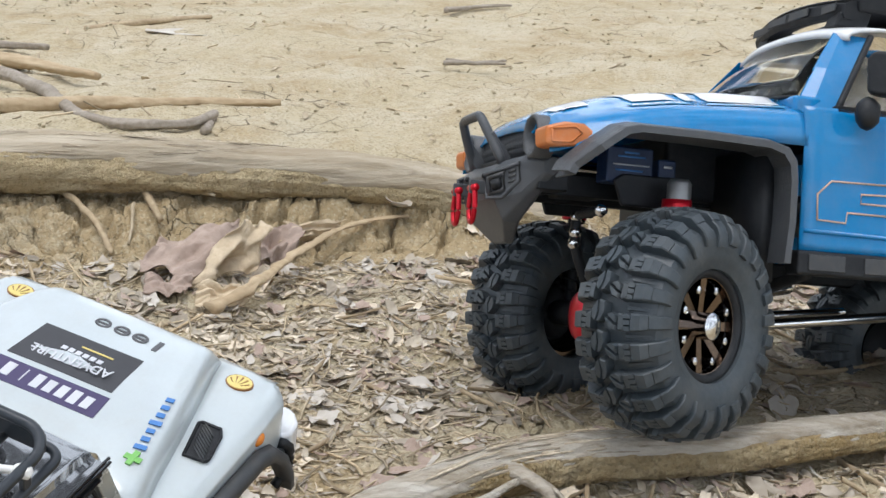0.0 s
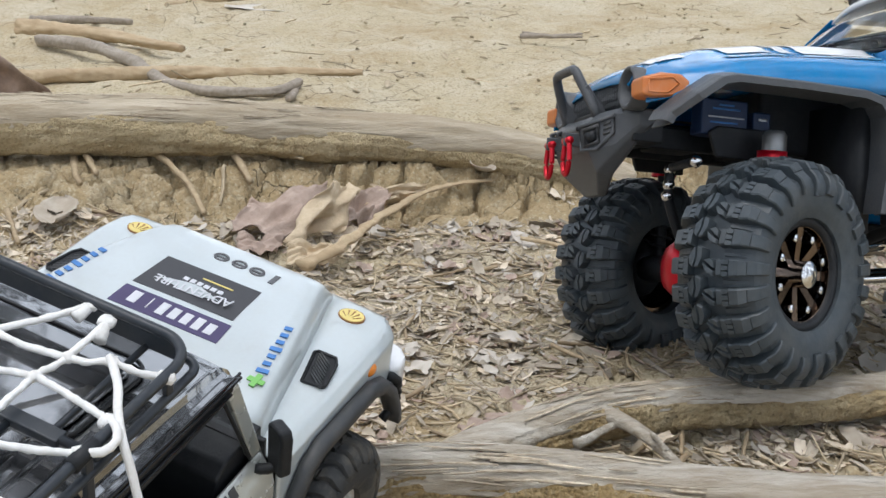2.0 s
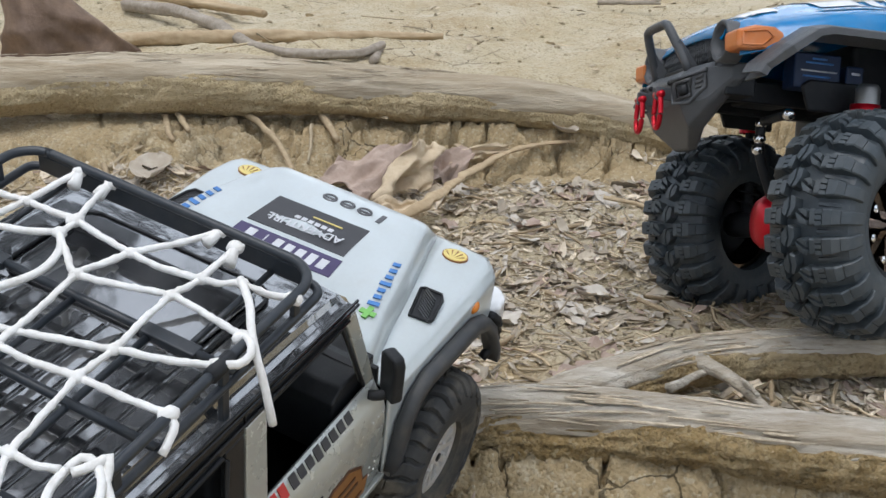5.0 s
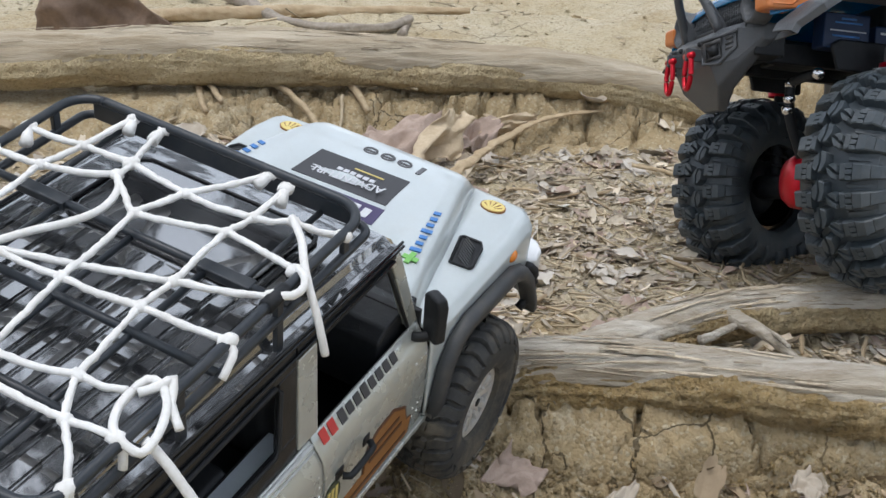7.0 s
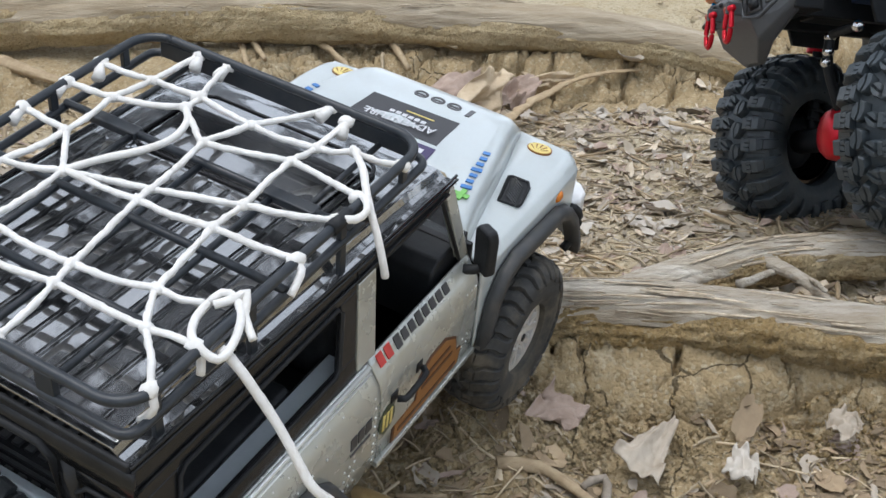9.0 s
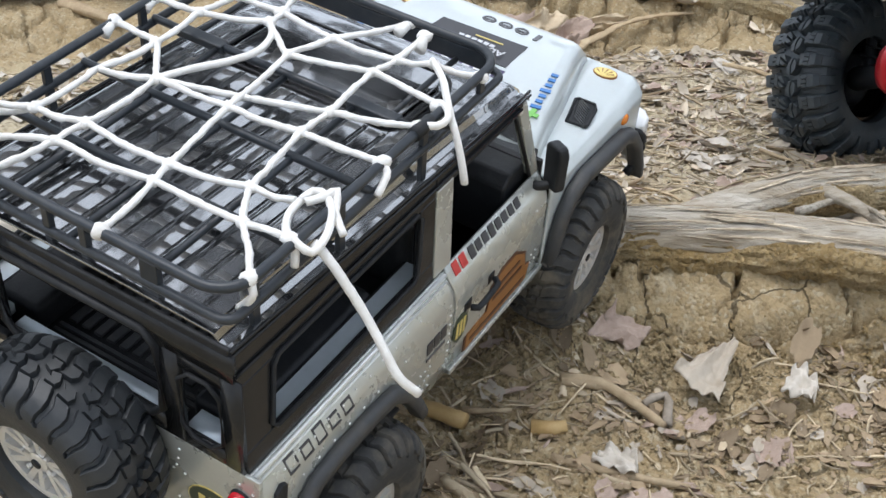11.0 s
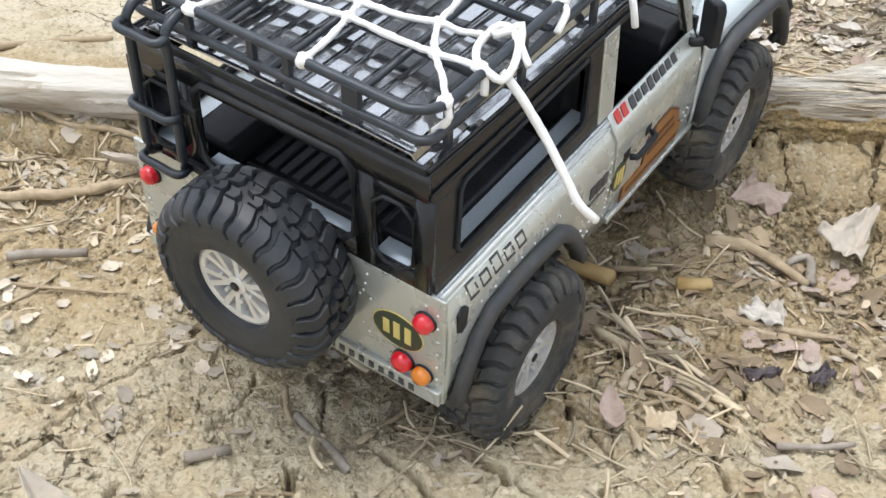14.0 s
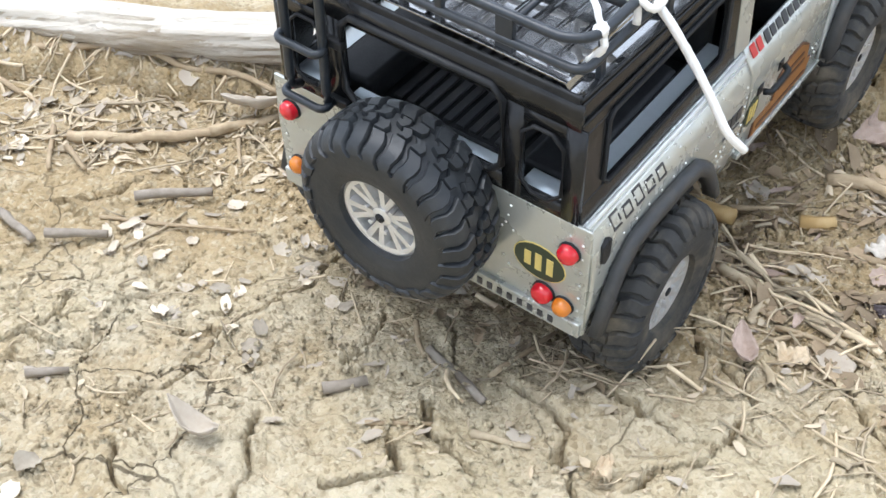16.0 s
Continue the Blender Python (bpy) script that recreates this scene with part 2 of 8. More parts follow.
GLOSSBLACK = mat("gloss_black", (0.011, 0.012, 0.014), 0.16, dark=(0.016, 0.016, 0.016), grain=200, patch=22, amount=0.5, coat=0.08, spec=0.28, dust=(0.18, 0.18, 0.18), dust_amount=0.05, rough_var=0.10, bump=0.0006, bump_scale=45)
# pale streaks in the colour stand for sky reflections as well as dust
ROOFBLACK = mat("polished_black_roof", (0.009, 0.010, 0.012), 0.05, dark=(0.014, 0.014, 0.015), grain=200, patch=14, amount=0.4, coat=1.0, spec=0.9, dust=(0.36, 0.37, 0.38), dust_amount=0.22, bump=0.0016, bump_scale=38, stretch=(3.2, 1, 1), rough_var=0.04)
_roof = ROOFBLACK.node_tree.nodes["Principled BSDF"]
_roof.inputs["Coat IOR"].default_value, _roof.inputs["Coat Roughness"].default_value = 2.6, 0.02
MATTBLACK = mat("matt_black_plastic", (0.014, 0.0155, 0.018), 0.5, grain=300, patch=25, amount=0.3, dust=(0.15, 0.15, 0.15), dust_amount=0.10, bump=0.0002, bump_scale=600, spec=0.28)
FLARE = mat("black_flare", (0.045, 0.048, 0.052), 0.55, grain=300, patch=25, amount=0.3, dust=(0.25, 0.21, 0.15), dust_amount=0.15)
RACK = mat("rack_tube", (0.020, 0.026, 0.034), 0.38, grain=200, patch=30, amount=0.3, dust=(0.2, 0.18, 0.15), dust_amount=0.12)
RUBBER = mat("dusty_rubber", (0.017, 0.021, 0.026), 0.46, dark=(0.018, 0.021, 0.024), grain=200, patch=16, amount=0.5, dust=(0.17, 0.16, 0.14), dust_amount=0.14, bump=0.0003, bump_scale=300)
MUDRUBBER = mat("muddy_rubber", (0.042, 0.043, 0.043), 0.8, dark=(0.020, 0.020, 0.020), grain=200, patch=14, amount=0.5, dust=(0.26, 0.22, 0.155), dust_amount=0.55, bump=0.0003, bump_scale=300)
BLUERUBBER = mat("grey_black_rubber", (0.050, 0.064, 0.075), 0.45, dark=(0.026, 0.034, 0.040), grain=160, patch=12, amount=0.5, dust=(0.16, 0.155, 0.14), dust_amount=0.30, bump=0.0004, bump_scale=250)
RIM = mat("silver_rim", (0.80, 0.80, 0.79), 0.30, metal=0.6, grain=200, patch=25, amount=0.2, dust=(0.35, 0.29, 0.2), dust_amount=0.3)
BRONZE = mat("bronze_chrome_spoke", (0.17, 0.125, 0.095), 0.16, metal=1.0, grain=100, patch=20, amount=0.2)
CHROME = mat("chrome", (0.75, 0.75, 0.76), 0.15, metal=1.0, grain=100, patch=20, amount=0.1)
ROPE = mat("white_cord", (0.88, 0.88, 0.87), 0.85, dark=(0.66, 0.64, 0.60), grain=300, patch=25, amount=0.5, bump=0.0005, bump_scale=700, dust=(0.5, 0.43, 0.33), dust_amount=0.25)
REDLENS = mat("red_lens", (0.62, 0.012, 0.025), 0.15, grain=100, patch=10, amount=0.1, coat=0.6)
AMBER = mat("amber_lens", (0.66, 0.20, 0.015), 0.22, grain=100, patch=10, amount=0.1, coat=0.6)
BLUE = mat("blue_paint", (0.001, 0.195, 0.47), 0.2, metal=0.0, spec=0.35, dark=(0.001, 0.16, 0.40), grain=300, patch=9, amount=0.3, coat=0.5, dust=(0.4, 0.42, 0.42), dust_amount=0.12)
WHITEPAINT = mat("white_paint", (0.74, 0.75, 0.76), 0.25, grain=200, patch=15, amount=0.12, coat=0.5, dust=DUST, dust_amount=0.1)
BAMBOO = mat("yellow_bamboo", (0.50, 0.36, 0.17), 0.6, dark=(0.36, 0.22, 0.07), grain=120, patch=40, amount=0.6, bump=0.0004, bump_scale=200)
STEEL = mat("brushed_steel", (0.30, 0.30, 0.30), 0.42, metal=0.8, grain=200, patch=30, amount=0.3)
BLUEPALE = mat("pale_blue_graphic", (0.10, 0.38, 0.62), 0.3, grain=200, patch=25, amount=0.3, coat=0.3)
REDANOD = mat("red_anodised", (0.55, 0.006, 0.02), 0.28, metal=0.5, grain=200, patch=20, amount=0.2)
BUMPERBLACK = mat("textured_black_bumper", (0.066, 0.071, 0.078), 0.42, grain=300, patch=20, amount=0.3, bump=0.0005, bump_scale=500, dust=(0.2, 0.18, 0.15), dust_amount=0.12)
CASEBLUE = mat("blue_case", (0.006, 0.022, 0.070), 0.5, grain=200, patch=20, amount=0.2)
DARKGREY = mat("decal_dark_grey", (0.09, 0.09, 0.095), 0.4, grain=200, patch=20, amount=0.25)
CHARCOAL = mat("decal_charcoal", (0.045, 0.045, 0.05), 0.4, grain=200, patch=20, amount=0.3)
PURPLE = mat("decal_purple", (0.06, 0.045, 0.12), 0.4, grain=200, patch=20, amount=0.3)
PALEINK = mat("decal_pale", (0.62, 0.63, 0.66), 0.4, grain=200, patch=20, amount=0.2)
YELLOWINK = mat("decal_yellow", (0.74, 0.60, 0.20), 0.4, grain=200, patch=20, amount=0.2)
REDINK = mat("decal_red", (0.55, 0.045, 0.04), 0.4, grain=200, patch=20, amount=0.2)
BLUEINK = mat("decal_blue", (0.06, 0.20, 0.50), 0.4, grain=200, patch=20, amount=0.2)
GREENINK = mat("decal_green", (0.20, 0.50, 0.12), 0.4, grain=200, patch=20, amount=0.2)
OLIVE = mat("decal_dark_green", (0.035, 0.05, 0.028), 0.4, grain=200, patch=20, amount=0.2)
BROWNINK = mat("decal_orange_brown", (0.30, 0.13, 0.035), 0.45, grain=200, patch=20, amount=0.3)
DARKBROWN = mat("decal_dark_brown", (0.09, 0.035, 0.015), 0.45, grain=200, patch=20, amount=0.3)
ORANGELINE = mat("decal_copper_line", (0.62, 0.42, 0.30), 0.4, grain=200, patch=20, amount=0.2)
RIVETWHITE = mat("pale_rivet", (0.80, 0.82, 0.80), 0.35, metal=0.3, grain=200, patch=20, amount=0.1)


def clear_glass():
    m = bpy.data.materials.new("clear_plastic_glazing")
    m.use_nodes = True
    b = m.node_tree.nodes["Principled BSDF"]
    b.inputs["Base Color"].default_value = (0.93, 0.95, 0.95, 1)
    b.inputs["Roughness"].default_value, b.inputs["Transmission Weight"].default_value, b.inputs["IOR"].default_value = 0.05, 1.0, 1.1
    return m


LAMPORANGE = mat("dusty_orange_lens", (0.56, 0.17, 0.035), 0.35, dark=(0.48, 0.14, 0.03), grain=150, patch=25, amount=0.4, dust=(0.5, 0.4, 0.3), dust_amount=0.25)
MUDTAN = mat("dried_mud", (0.42, 0.35, 0.25), 0.9, dark=(0.16, 0.13, 0.10), grain=120, patch=30, amount=0.7, bump=0.0006, bump_scale=200)
GLASS = clear_glass()

# ---- building tools
def part(name, bm, material, parent=None, label="", smooth=True, bevel=0.0, solid=0.0, kind=""):
    """Links a bmesh as one mesh object under a thing or a part."""
    me = bpy.data.meshes.new(name)
    bm.normal_update()
    bm.to_mesh(me)
    bm.free()
    me.materials.append(material)
    if smooth:
        me.shade_smooth()
    ob = new(name, me)
    ob.parent = parent
    if solid:
        s = ob.modifiers.new("thickness", "SOLIDIFY")
        s.thickness, s.offset = solid, -1
    if bevel:
        v = ob.modifiers.new("bevel", "BEVEL")
        v.width, v.segments, v.limit_method, v.angle_limit = bevel, 2, "ANGLE", radians(35)
        v.harden_normals = True
    if label or kind:
        tagged(ob, label=label, kind=kind)
    return ob


def thing(name, label, category, m=None, group=""):
    ob = new(name)
    ob.empty_display_size = 0.02
    if m is not None:
        ob.matrix_basis = m
    return tagged(ob, label, category, group)


def add_box(bm, x0, x1, y0, y1, z0, z1, m=None):
    vs = [bm.verts.new((x, y, z)) for x in (x0, x1) for y in (y0, y1) for z in (z0, z1)]
    for f in ((0, 1, 3, 2), (4, 6, 7, 5), (0, 4, 5, 1), (2, 3, 7, 6), (0, 2, 6, 4), (1, 5, 7, 3)):
        bm.faces.new([vs[i] for i in f])
    if m is not None:
        for v in vs:
            v.co = m @ v.co
    return vs


def box(*a, m=None):
    bm = bmesh.new()
    add_box(bm, *a, m=m)
    return bm


def add_prism(bm, pts, lo, hi, axis="y"):
    """A flat outline, swept from lo to hi along an axis. pts are (x, z) for y, (y, z) for x and (x, y) for z."""
    def at(p, k):
        return {"y": (p[0], k, p[1]), "x": (k, p[0], p[1]), "z": (p[0], p[1], k)}[axis]
    a = [bm.verts.new(at(p, lo)) for p in pts]
    b = [bm.verts.new(at(p, hi)) for p in pts]
    n = len(pts)
    fs = [bm.faces.new(a), bm.faces.new(b[::-1])]
    for i in range(n):
        fs.append(bm.faces.new((a[i], b[i], b[(i + 1) % n], a[(i + 1) % n])))
    bmesh.ops.recalc_face_normals(bm, faces=fs)


def prism(pts, lo, hi, axis="y"):
    bm = bmesh.new()
    add_prism(bm, pts, lo, hi, axis)
    return bm


def add_sheet(bm, rows, close=False):
    """A skin through rows of points."""
    vs = [[bm.verts.new(p) for p in row] for row in rows]
    for a, b in zip(vs, vs[1:]):
        n = len(a)
        for i in range(n if close else n - 1):
            j = (i + 1) % n
            bm.faces.new((a[i], a[j], b[j], b[i]))
    return vs


def sheet(rows, close=False):
    bm = bmesh.new()
    add_sheet(bm, rows, close)
    bmesh.ops.recalc_face_normals(bm, faces=bm.faces)
    return bm


def smooth_line(pts, step):
    """Points along a soft curve through pts, about step apart."""
    p = [Vector(q) for q in pts]
    if len(p) < 3:
        n = max(1, int((p[-1] - p[0]).length / step))
        return [p[0].lerp(p[-1], i / n) for i in range(n + 1)]
    out = []
    for i in range(len(p) - 1):
        p0, p1, p2, p3 = p[max(i - 1, 0)], p[i], p[i + 1], p[min(i + 2, len(p) - 1)]
        n = max(1, int((p2 - p1).length / step))
        for k in range(n):
            t = k / n
            out.append(0.5 * (2 * p1 + (p2 - p0) * t + (2 * p0 - 5 * p1 + 4 * p2 - p3) * t * t + (3 * p1 - p0 - 3 * p2 + p3) * t**3))
    return out + [p[-1]]


def add_tube(bm, pts, radius, sides=8, wob=0.0, freq=30.0, squash=1.0, caps=True):
    """A round bar along pts; radius is one number or one for each end; wob makes it uneven, as grown wood is."""
    n = len(pts)
    r0, r1 = radius if isinstance(radius, tuple) else (radius, radius)
    up = Vector((0, 0, 1))
    rings = []
    for i, p in enumerate(pts):
        d = (pts[min(i + 1, n - 1)] - pts[max(i - 1, 0)]).normalized()
        side = d.cross(up)
        side = side.normalized() if side.length > 0.05 else Vector((1, 0, 0))
        top = side.cross(d).normalized()
        r = r0 + (r1 - r0) * i / max(n - 1, 1)
        ring = []
        for k in range(sides):
            a = 2 * math.pi * k / sides
            q = side * math.cos(a) + top * math.sin(a) * squash
            s = r * (1 + wob * noise.noise((p + q * r * 1.5) * freq)) if wob else r
            ring.append(bm.verts.new(p + q * s))
        rings.append(ring)
    for a, b in zip(rings, rings[1:]):
        for k in range(sides):
            j = (k + 1) % sides
            bm.faces.new((a[k], a[j], b[j], b[k]))
    if caps:
        bm.faces.new(rings[0][::-1])
        bm.faces.new(rings[-1])


def tube(pts, radius, sides=8, step=0.01, **kw):
    bm = bmesh.new()
    add_tube(bm, smooth_line(pts, step), radius, sides, **kw)
    return bm


def bars(paths, radius, sides=8):
    bm = bmesh.new()
    for p in paths:
        add_tube(bm, [Vector(q) for q in p], radius, sides)
    return bm


def round_loop(x0, x1, y0, y1, z, r, n=5):
    pts = []
    for cx, cy, a0 in ((x1 - r, y1 - r, 0), (x0 + r, y1 - r, 90), (x0 + r, y0 + r, 180), (x1 - r, y0 + r, 270)):
        for k in range(n + 1):
            a = radians(a0 + 90 * k / n)
            pts.append(Vector((cx + r * math.cos(a), cy + r * math.sin(a), z)))
    return pts + [pts[0], pts[1]]


def lathe(profile, n=48, m=None):
    """Turns (axial, radius) pairs about the y axis."""
    bm = bmesh.new()
    rows = []
    for y, r in profile:
        rows.append([(r * math.cos(2 * math.pi * k / n), y, r * math.sin(2 * math.pi * k / n)) for k in range(n)])
    add_sheet(bm, rows, close=True)
    bmesh.ops.recalc_face_normals(bm, faces=bm.faces)
    if m is not None:
        bm.transform(m)
    return bm


def dome(r, h, m, n=16, k=5):
    bm = bmesh.new()
    add_sheet(bm, [[(r * math.cos(a * math.pi / 2 / k) * math.cos(2 * math.pi * i / n), r * math.cos(a * math.pi / 2 / k) * math.sin(2 * math.pi * i / n),
                     h * math.sin(a * math.pi / 2 / k)) for i in range(n)] for a in range(k)], close=True)
    top = bm.verts.new((0, 0, h))
    bm.verts.ensure_lookup_table()
    ring = bm.verts[n * (k - 1): n * k]
    for i in range(n):
        bm.faces.new((ring[i], ring[(i + 1) % n], top))
    bm.transform(m)
    bmesh.ops.recalc_face_normals(bm, faces=bm.faces)
    return bm


def lump(r, m, seed=0.0, rough=0.25, sub=2):
    bm = bmesh.new()
    bmesh.ops.create_icosphere(bm, subdivisions=sub, radius=r)
    for v in bm.verts:
        v.co *= 1 + rough * noise.noise(v.co / r * 1.6 + Vector((seed, seed * 1.7, 3.1)))
    bm.transform(m)
    return bm



# ---- ground and trunks
NEAR_P, NEAR_U, NEAR_M = (0.420, -0.190), (-0.483, 0.876), (0.876, 0.483)
FAR_P, FAR_M = (1.100, 0.420), (0.732, 0.681)


def ground_height(x, y):
    """The lie of the land: a low cracked bed, a bank under the near trunk, a littered flat and a bank under the far trunk."""
    d = (x - NEAR_P[0]) * NEAR_M[0] + (y - NEAR_P[1]) * NEAR_M[1]
    e = (x - FAR_P[0]) * FAR_M[0] + (y - FAR_P[1]) * FAR_M[1]
    low = 0.011 + 0.05 * np.clip(y + 0.05, 0, 0.8) + 0.06 * np.clip(d + 0.20, 0, 0.2)
    low = low + 0.036 * np.exp(-((x - 0.285) ** 2 + (y + 0.100) ** 2) / 0.0024)
    mid = np.interp(d, [-0.1, 0.03, 0.10, 0.30, 0.42, 0.60, 1.5], [0.066, 0.064, 0.050, 0.017, 0.000, -0.018, -0.022])
    mid = mid + 0.03 * np.clip((y - 0.25) / 0.3, 0, 1)
    far = np.interp(e, [0.0, 0.15, 0.36, 0.70, 2.1, 8.0, 40.0], [0.036, 0.046, 0.030, -0.010, -0.120, -0.50, -2.2])
    k = np.clip((d + 0.070) / 0.062, 0, 1)
    z = low + (mid - low) * (0.40 * k + 0.60 * k**3)
    k = np.clip((e + 0.115) / 0.095, 0, 1)
    return z + (far - z) * k * k * (3 - 2 * k)


def value_noise(x, y, seed):
    """Soft noise between -1 and 1 on arrays."""
    rng = np.random.RandomState(seed)
    t = rng.rand(256, 256) * 2 - 1
    i, j = np.floor(x).astype(int), np.floor(y).astype(int)
    u, v = x - i, y - j
    u, v = u * u * (3 - 2 * u), v * v * (3 - 2 * v)
    a, b = t[i % 256, j % 256], t[(i + 1) % 256, j % 256]
    c, d = t[i % 256, (j + 1) % 256], t[(i + 1) % 256, (j + 1) % 256]
    return (a * (1 - u) + b * u) * (1 - v) + (c * (1 - u) + d * u) * v


def fractal(x, y, scale, seed, octaves=4):
    s, amp, out = scale, 1.0, 0.0
    for k in range(octaves):
        out = out + amp * value_noise(x * s + 17.3 * k, y * s - 9.1 * k, seed + k)
        s, amp = s * 2.03, amp * 0.5
    return out


def crack_gap(x, y, size, seed, plates=False):
    """The distance to the nearest border of uneven cells, in metres; with plates also a number of its own for each cell."""
    x = x + 0.35 * size * fractal(x, y, 1.3 / size, seed + 50, 3)
    y = y + 0.35 * size * fractal(x, y, 1.3 / size, seed + 60, 3)
    gx, gy = np.floor(x / size), np.floor(y / size)
    best, second, own = np.full(x.shape, 9.0), np.full(x.shape, 9.0), np.zeros(x.shape)
    for i in (-1, 0, 1):
        for j in (-1, 0, 1):
            cx, cy = gx + i, gy + j
            h = np.sin(cx * 127.1 + cy * 311.7 + seed) * 43758.5453
            k = np.sin(cx * 269.5 + cy * 183.3 + seed) * 24634.6345
            d = np.hypot((cx + h - np.floor(h)) * size - x, (cy + k - np.floor(k)) * size - y)
            own = np.where(d < best, h - np.floor(h), own)
            second = np.where(d < best, best, np.minimum(second, d))
            best = np.minimum(best, d)
    return (second - best, own) if plates else second - best


# long open cracks of the low bed, and splits down both banks
CRACKS = [[(-0.159, 0.134), (-0.142, 0.116), (-0.110, 0.112), (-0.072, 0.105)], [(-0.118, 0.036), (-0.085, 0.039), (-0.066, 0.039)], [(-0.043, 0.009), (-0.058, -0.007), (-0.075, -0.028)],
          [(-0.073, -0.066), (-0.082, -0.078), (-0.082, -0.095), (-0.089, -0.112), (-0.114, -0.131), (-0.135, -0.140)], [(-0.044, -0.116), (-0.051, -0.137), (-0.052, -0.150), (-0.054, -0.164)], [(-0.027, -0.192), (-0.044, -0.193)], [(-0.102, -0.168), (-0.084, -0.182), (-0.072, -0.189)], [(0.049, -0.124), (0.028, -0.136), (0.002, -0.172), (-0.010, -0.194)], [(0.126, -0.211), (0.089, -0.216), (0.042, -0.222), (0.018, -0.249), (0.013, -0.265), (-0.002, -0.282)],
          [(-0.113, -0.034), (-0.144, -0.055), (-0.153, -0.092)], [(-0.228, 0.124), (-0.207, 0.107), (-0.181, 0.110)], [(-0.256, 0.092), (-0.281, 0.055)], [(-0.217, 0.031), (-0.181, 0.040)],
          [(-0.238, 0.225), (-0.199, 0.217), (-0.171, 0.234)], [(-0.112, 0.331), (-0.080, 0.305), (-0.053, 0.309)], [(-0.153, -0.033), (-0.178, -0.055), (-0.209, -0.027)]]
HAIRS = [[(-0.068, 0.105), (-0.038, 0.111)], [(-0.151, 0.119), (-0.157, 0.142), (-0.149, 0.157)], [(-0.150, 0.120), (-0.186, 0.115)], [(-0.130, 0.156), (-0.127, 0.145), (-0.121, 0.122)], [(-0.148, 0.112), (-0.155, 0.089), (-0.155, 0.079)],
         [(-0.233, 0.230), (-0.214, 0.203), (-0.206, 0.181), (-0.186, 0.175)], [(-0.213, 0.204), (-0.184, 0.212)], [(-0.208, 0.179), (-0.221, 0.163), (-0.223, 0.149)], [(-0.171, 0.205), (-0.132, 0.193)], [(-0.215, 0.029), (-0.241, 0.003)], [(-0.279, 0.122), (-0.308, 0.125)],
         [(-0.113, -0.042), (-0.135, -0.047), (-0.148, -0.058)], [(-0.107, -0.162), (-0.095, -0.172)]]
SPLITS = [[(0.419, -0.188), (0.400, -0.193), (0.385, -0.193)], [(0.378, -0.133), (0.361, -0.134)], [(0.445, -0.265), (0.431, -0.282)], [(0.340, -0.060), (0.390, -0.146), (0.437, -0.224)],
          [(1.173, 0.346), (1.109, 0.305)], [(1.076, 0.560), (0.986, 0.506)], [(0.906, 0.761), (0.838, 0.687)], [(0.966, 0.638), (0.896, 0.557)], [(1.094, 0.442), (1.046, 0.399)], [(0.960, 0.540), (0.917, 0.491)]]


def line_gap(x, y, lines, warp):
    """The distance to the nearest of some broken lines, made to wander."""
    x = x + warp * fractal(x, y, 45, 91, 3)
    y = y + warp * fractal(x, y, 45, 95, 3)
    best = np.full(x.shape, 9.0)
    for line in lines:
        for (ax, ay), (bx, by) in zip(line, line[1:]):
            ux, uy = bx - ax, by - ay
            t = np.clip(((x - ax) * ux + (y - ay) * uy) / (ux * ux + uy * uy), 0, 1)
            best = np.minimum(best, np.hypot(x - ax - t * ux, y - ay - t * uy))
    return best


def axis_lines(lo, hi, step, reach):
    out, v, s = list(np.arange(lo, hi, step)), hi, step
    up = []
    while v < reach:
        up.append(v)
        s = min(s * 1.03, 0.0038) if abs(v - 0.4) < 1.0 else s * 1.07
        v += s
    v, s, down = lo, step, []
    while v > -reach:
        s = min(s * 1.03, 0.0038) if abs(v - 0.4) < 1.0 else s * 1.07
        v -= s
        down.append(v)
    return np.array(down[::-1] + out + up)


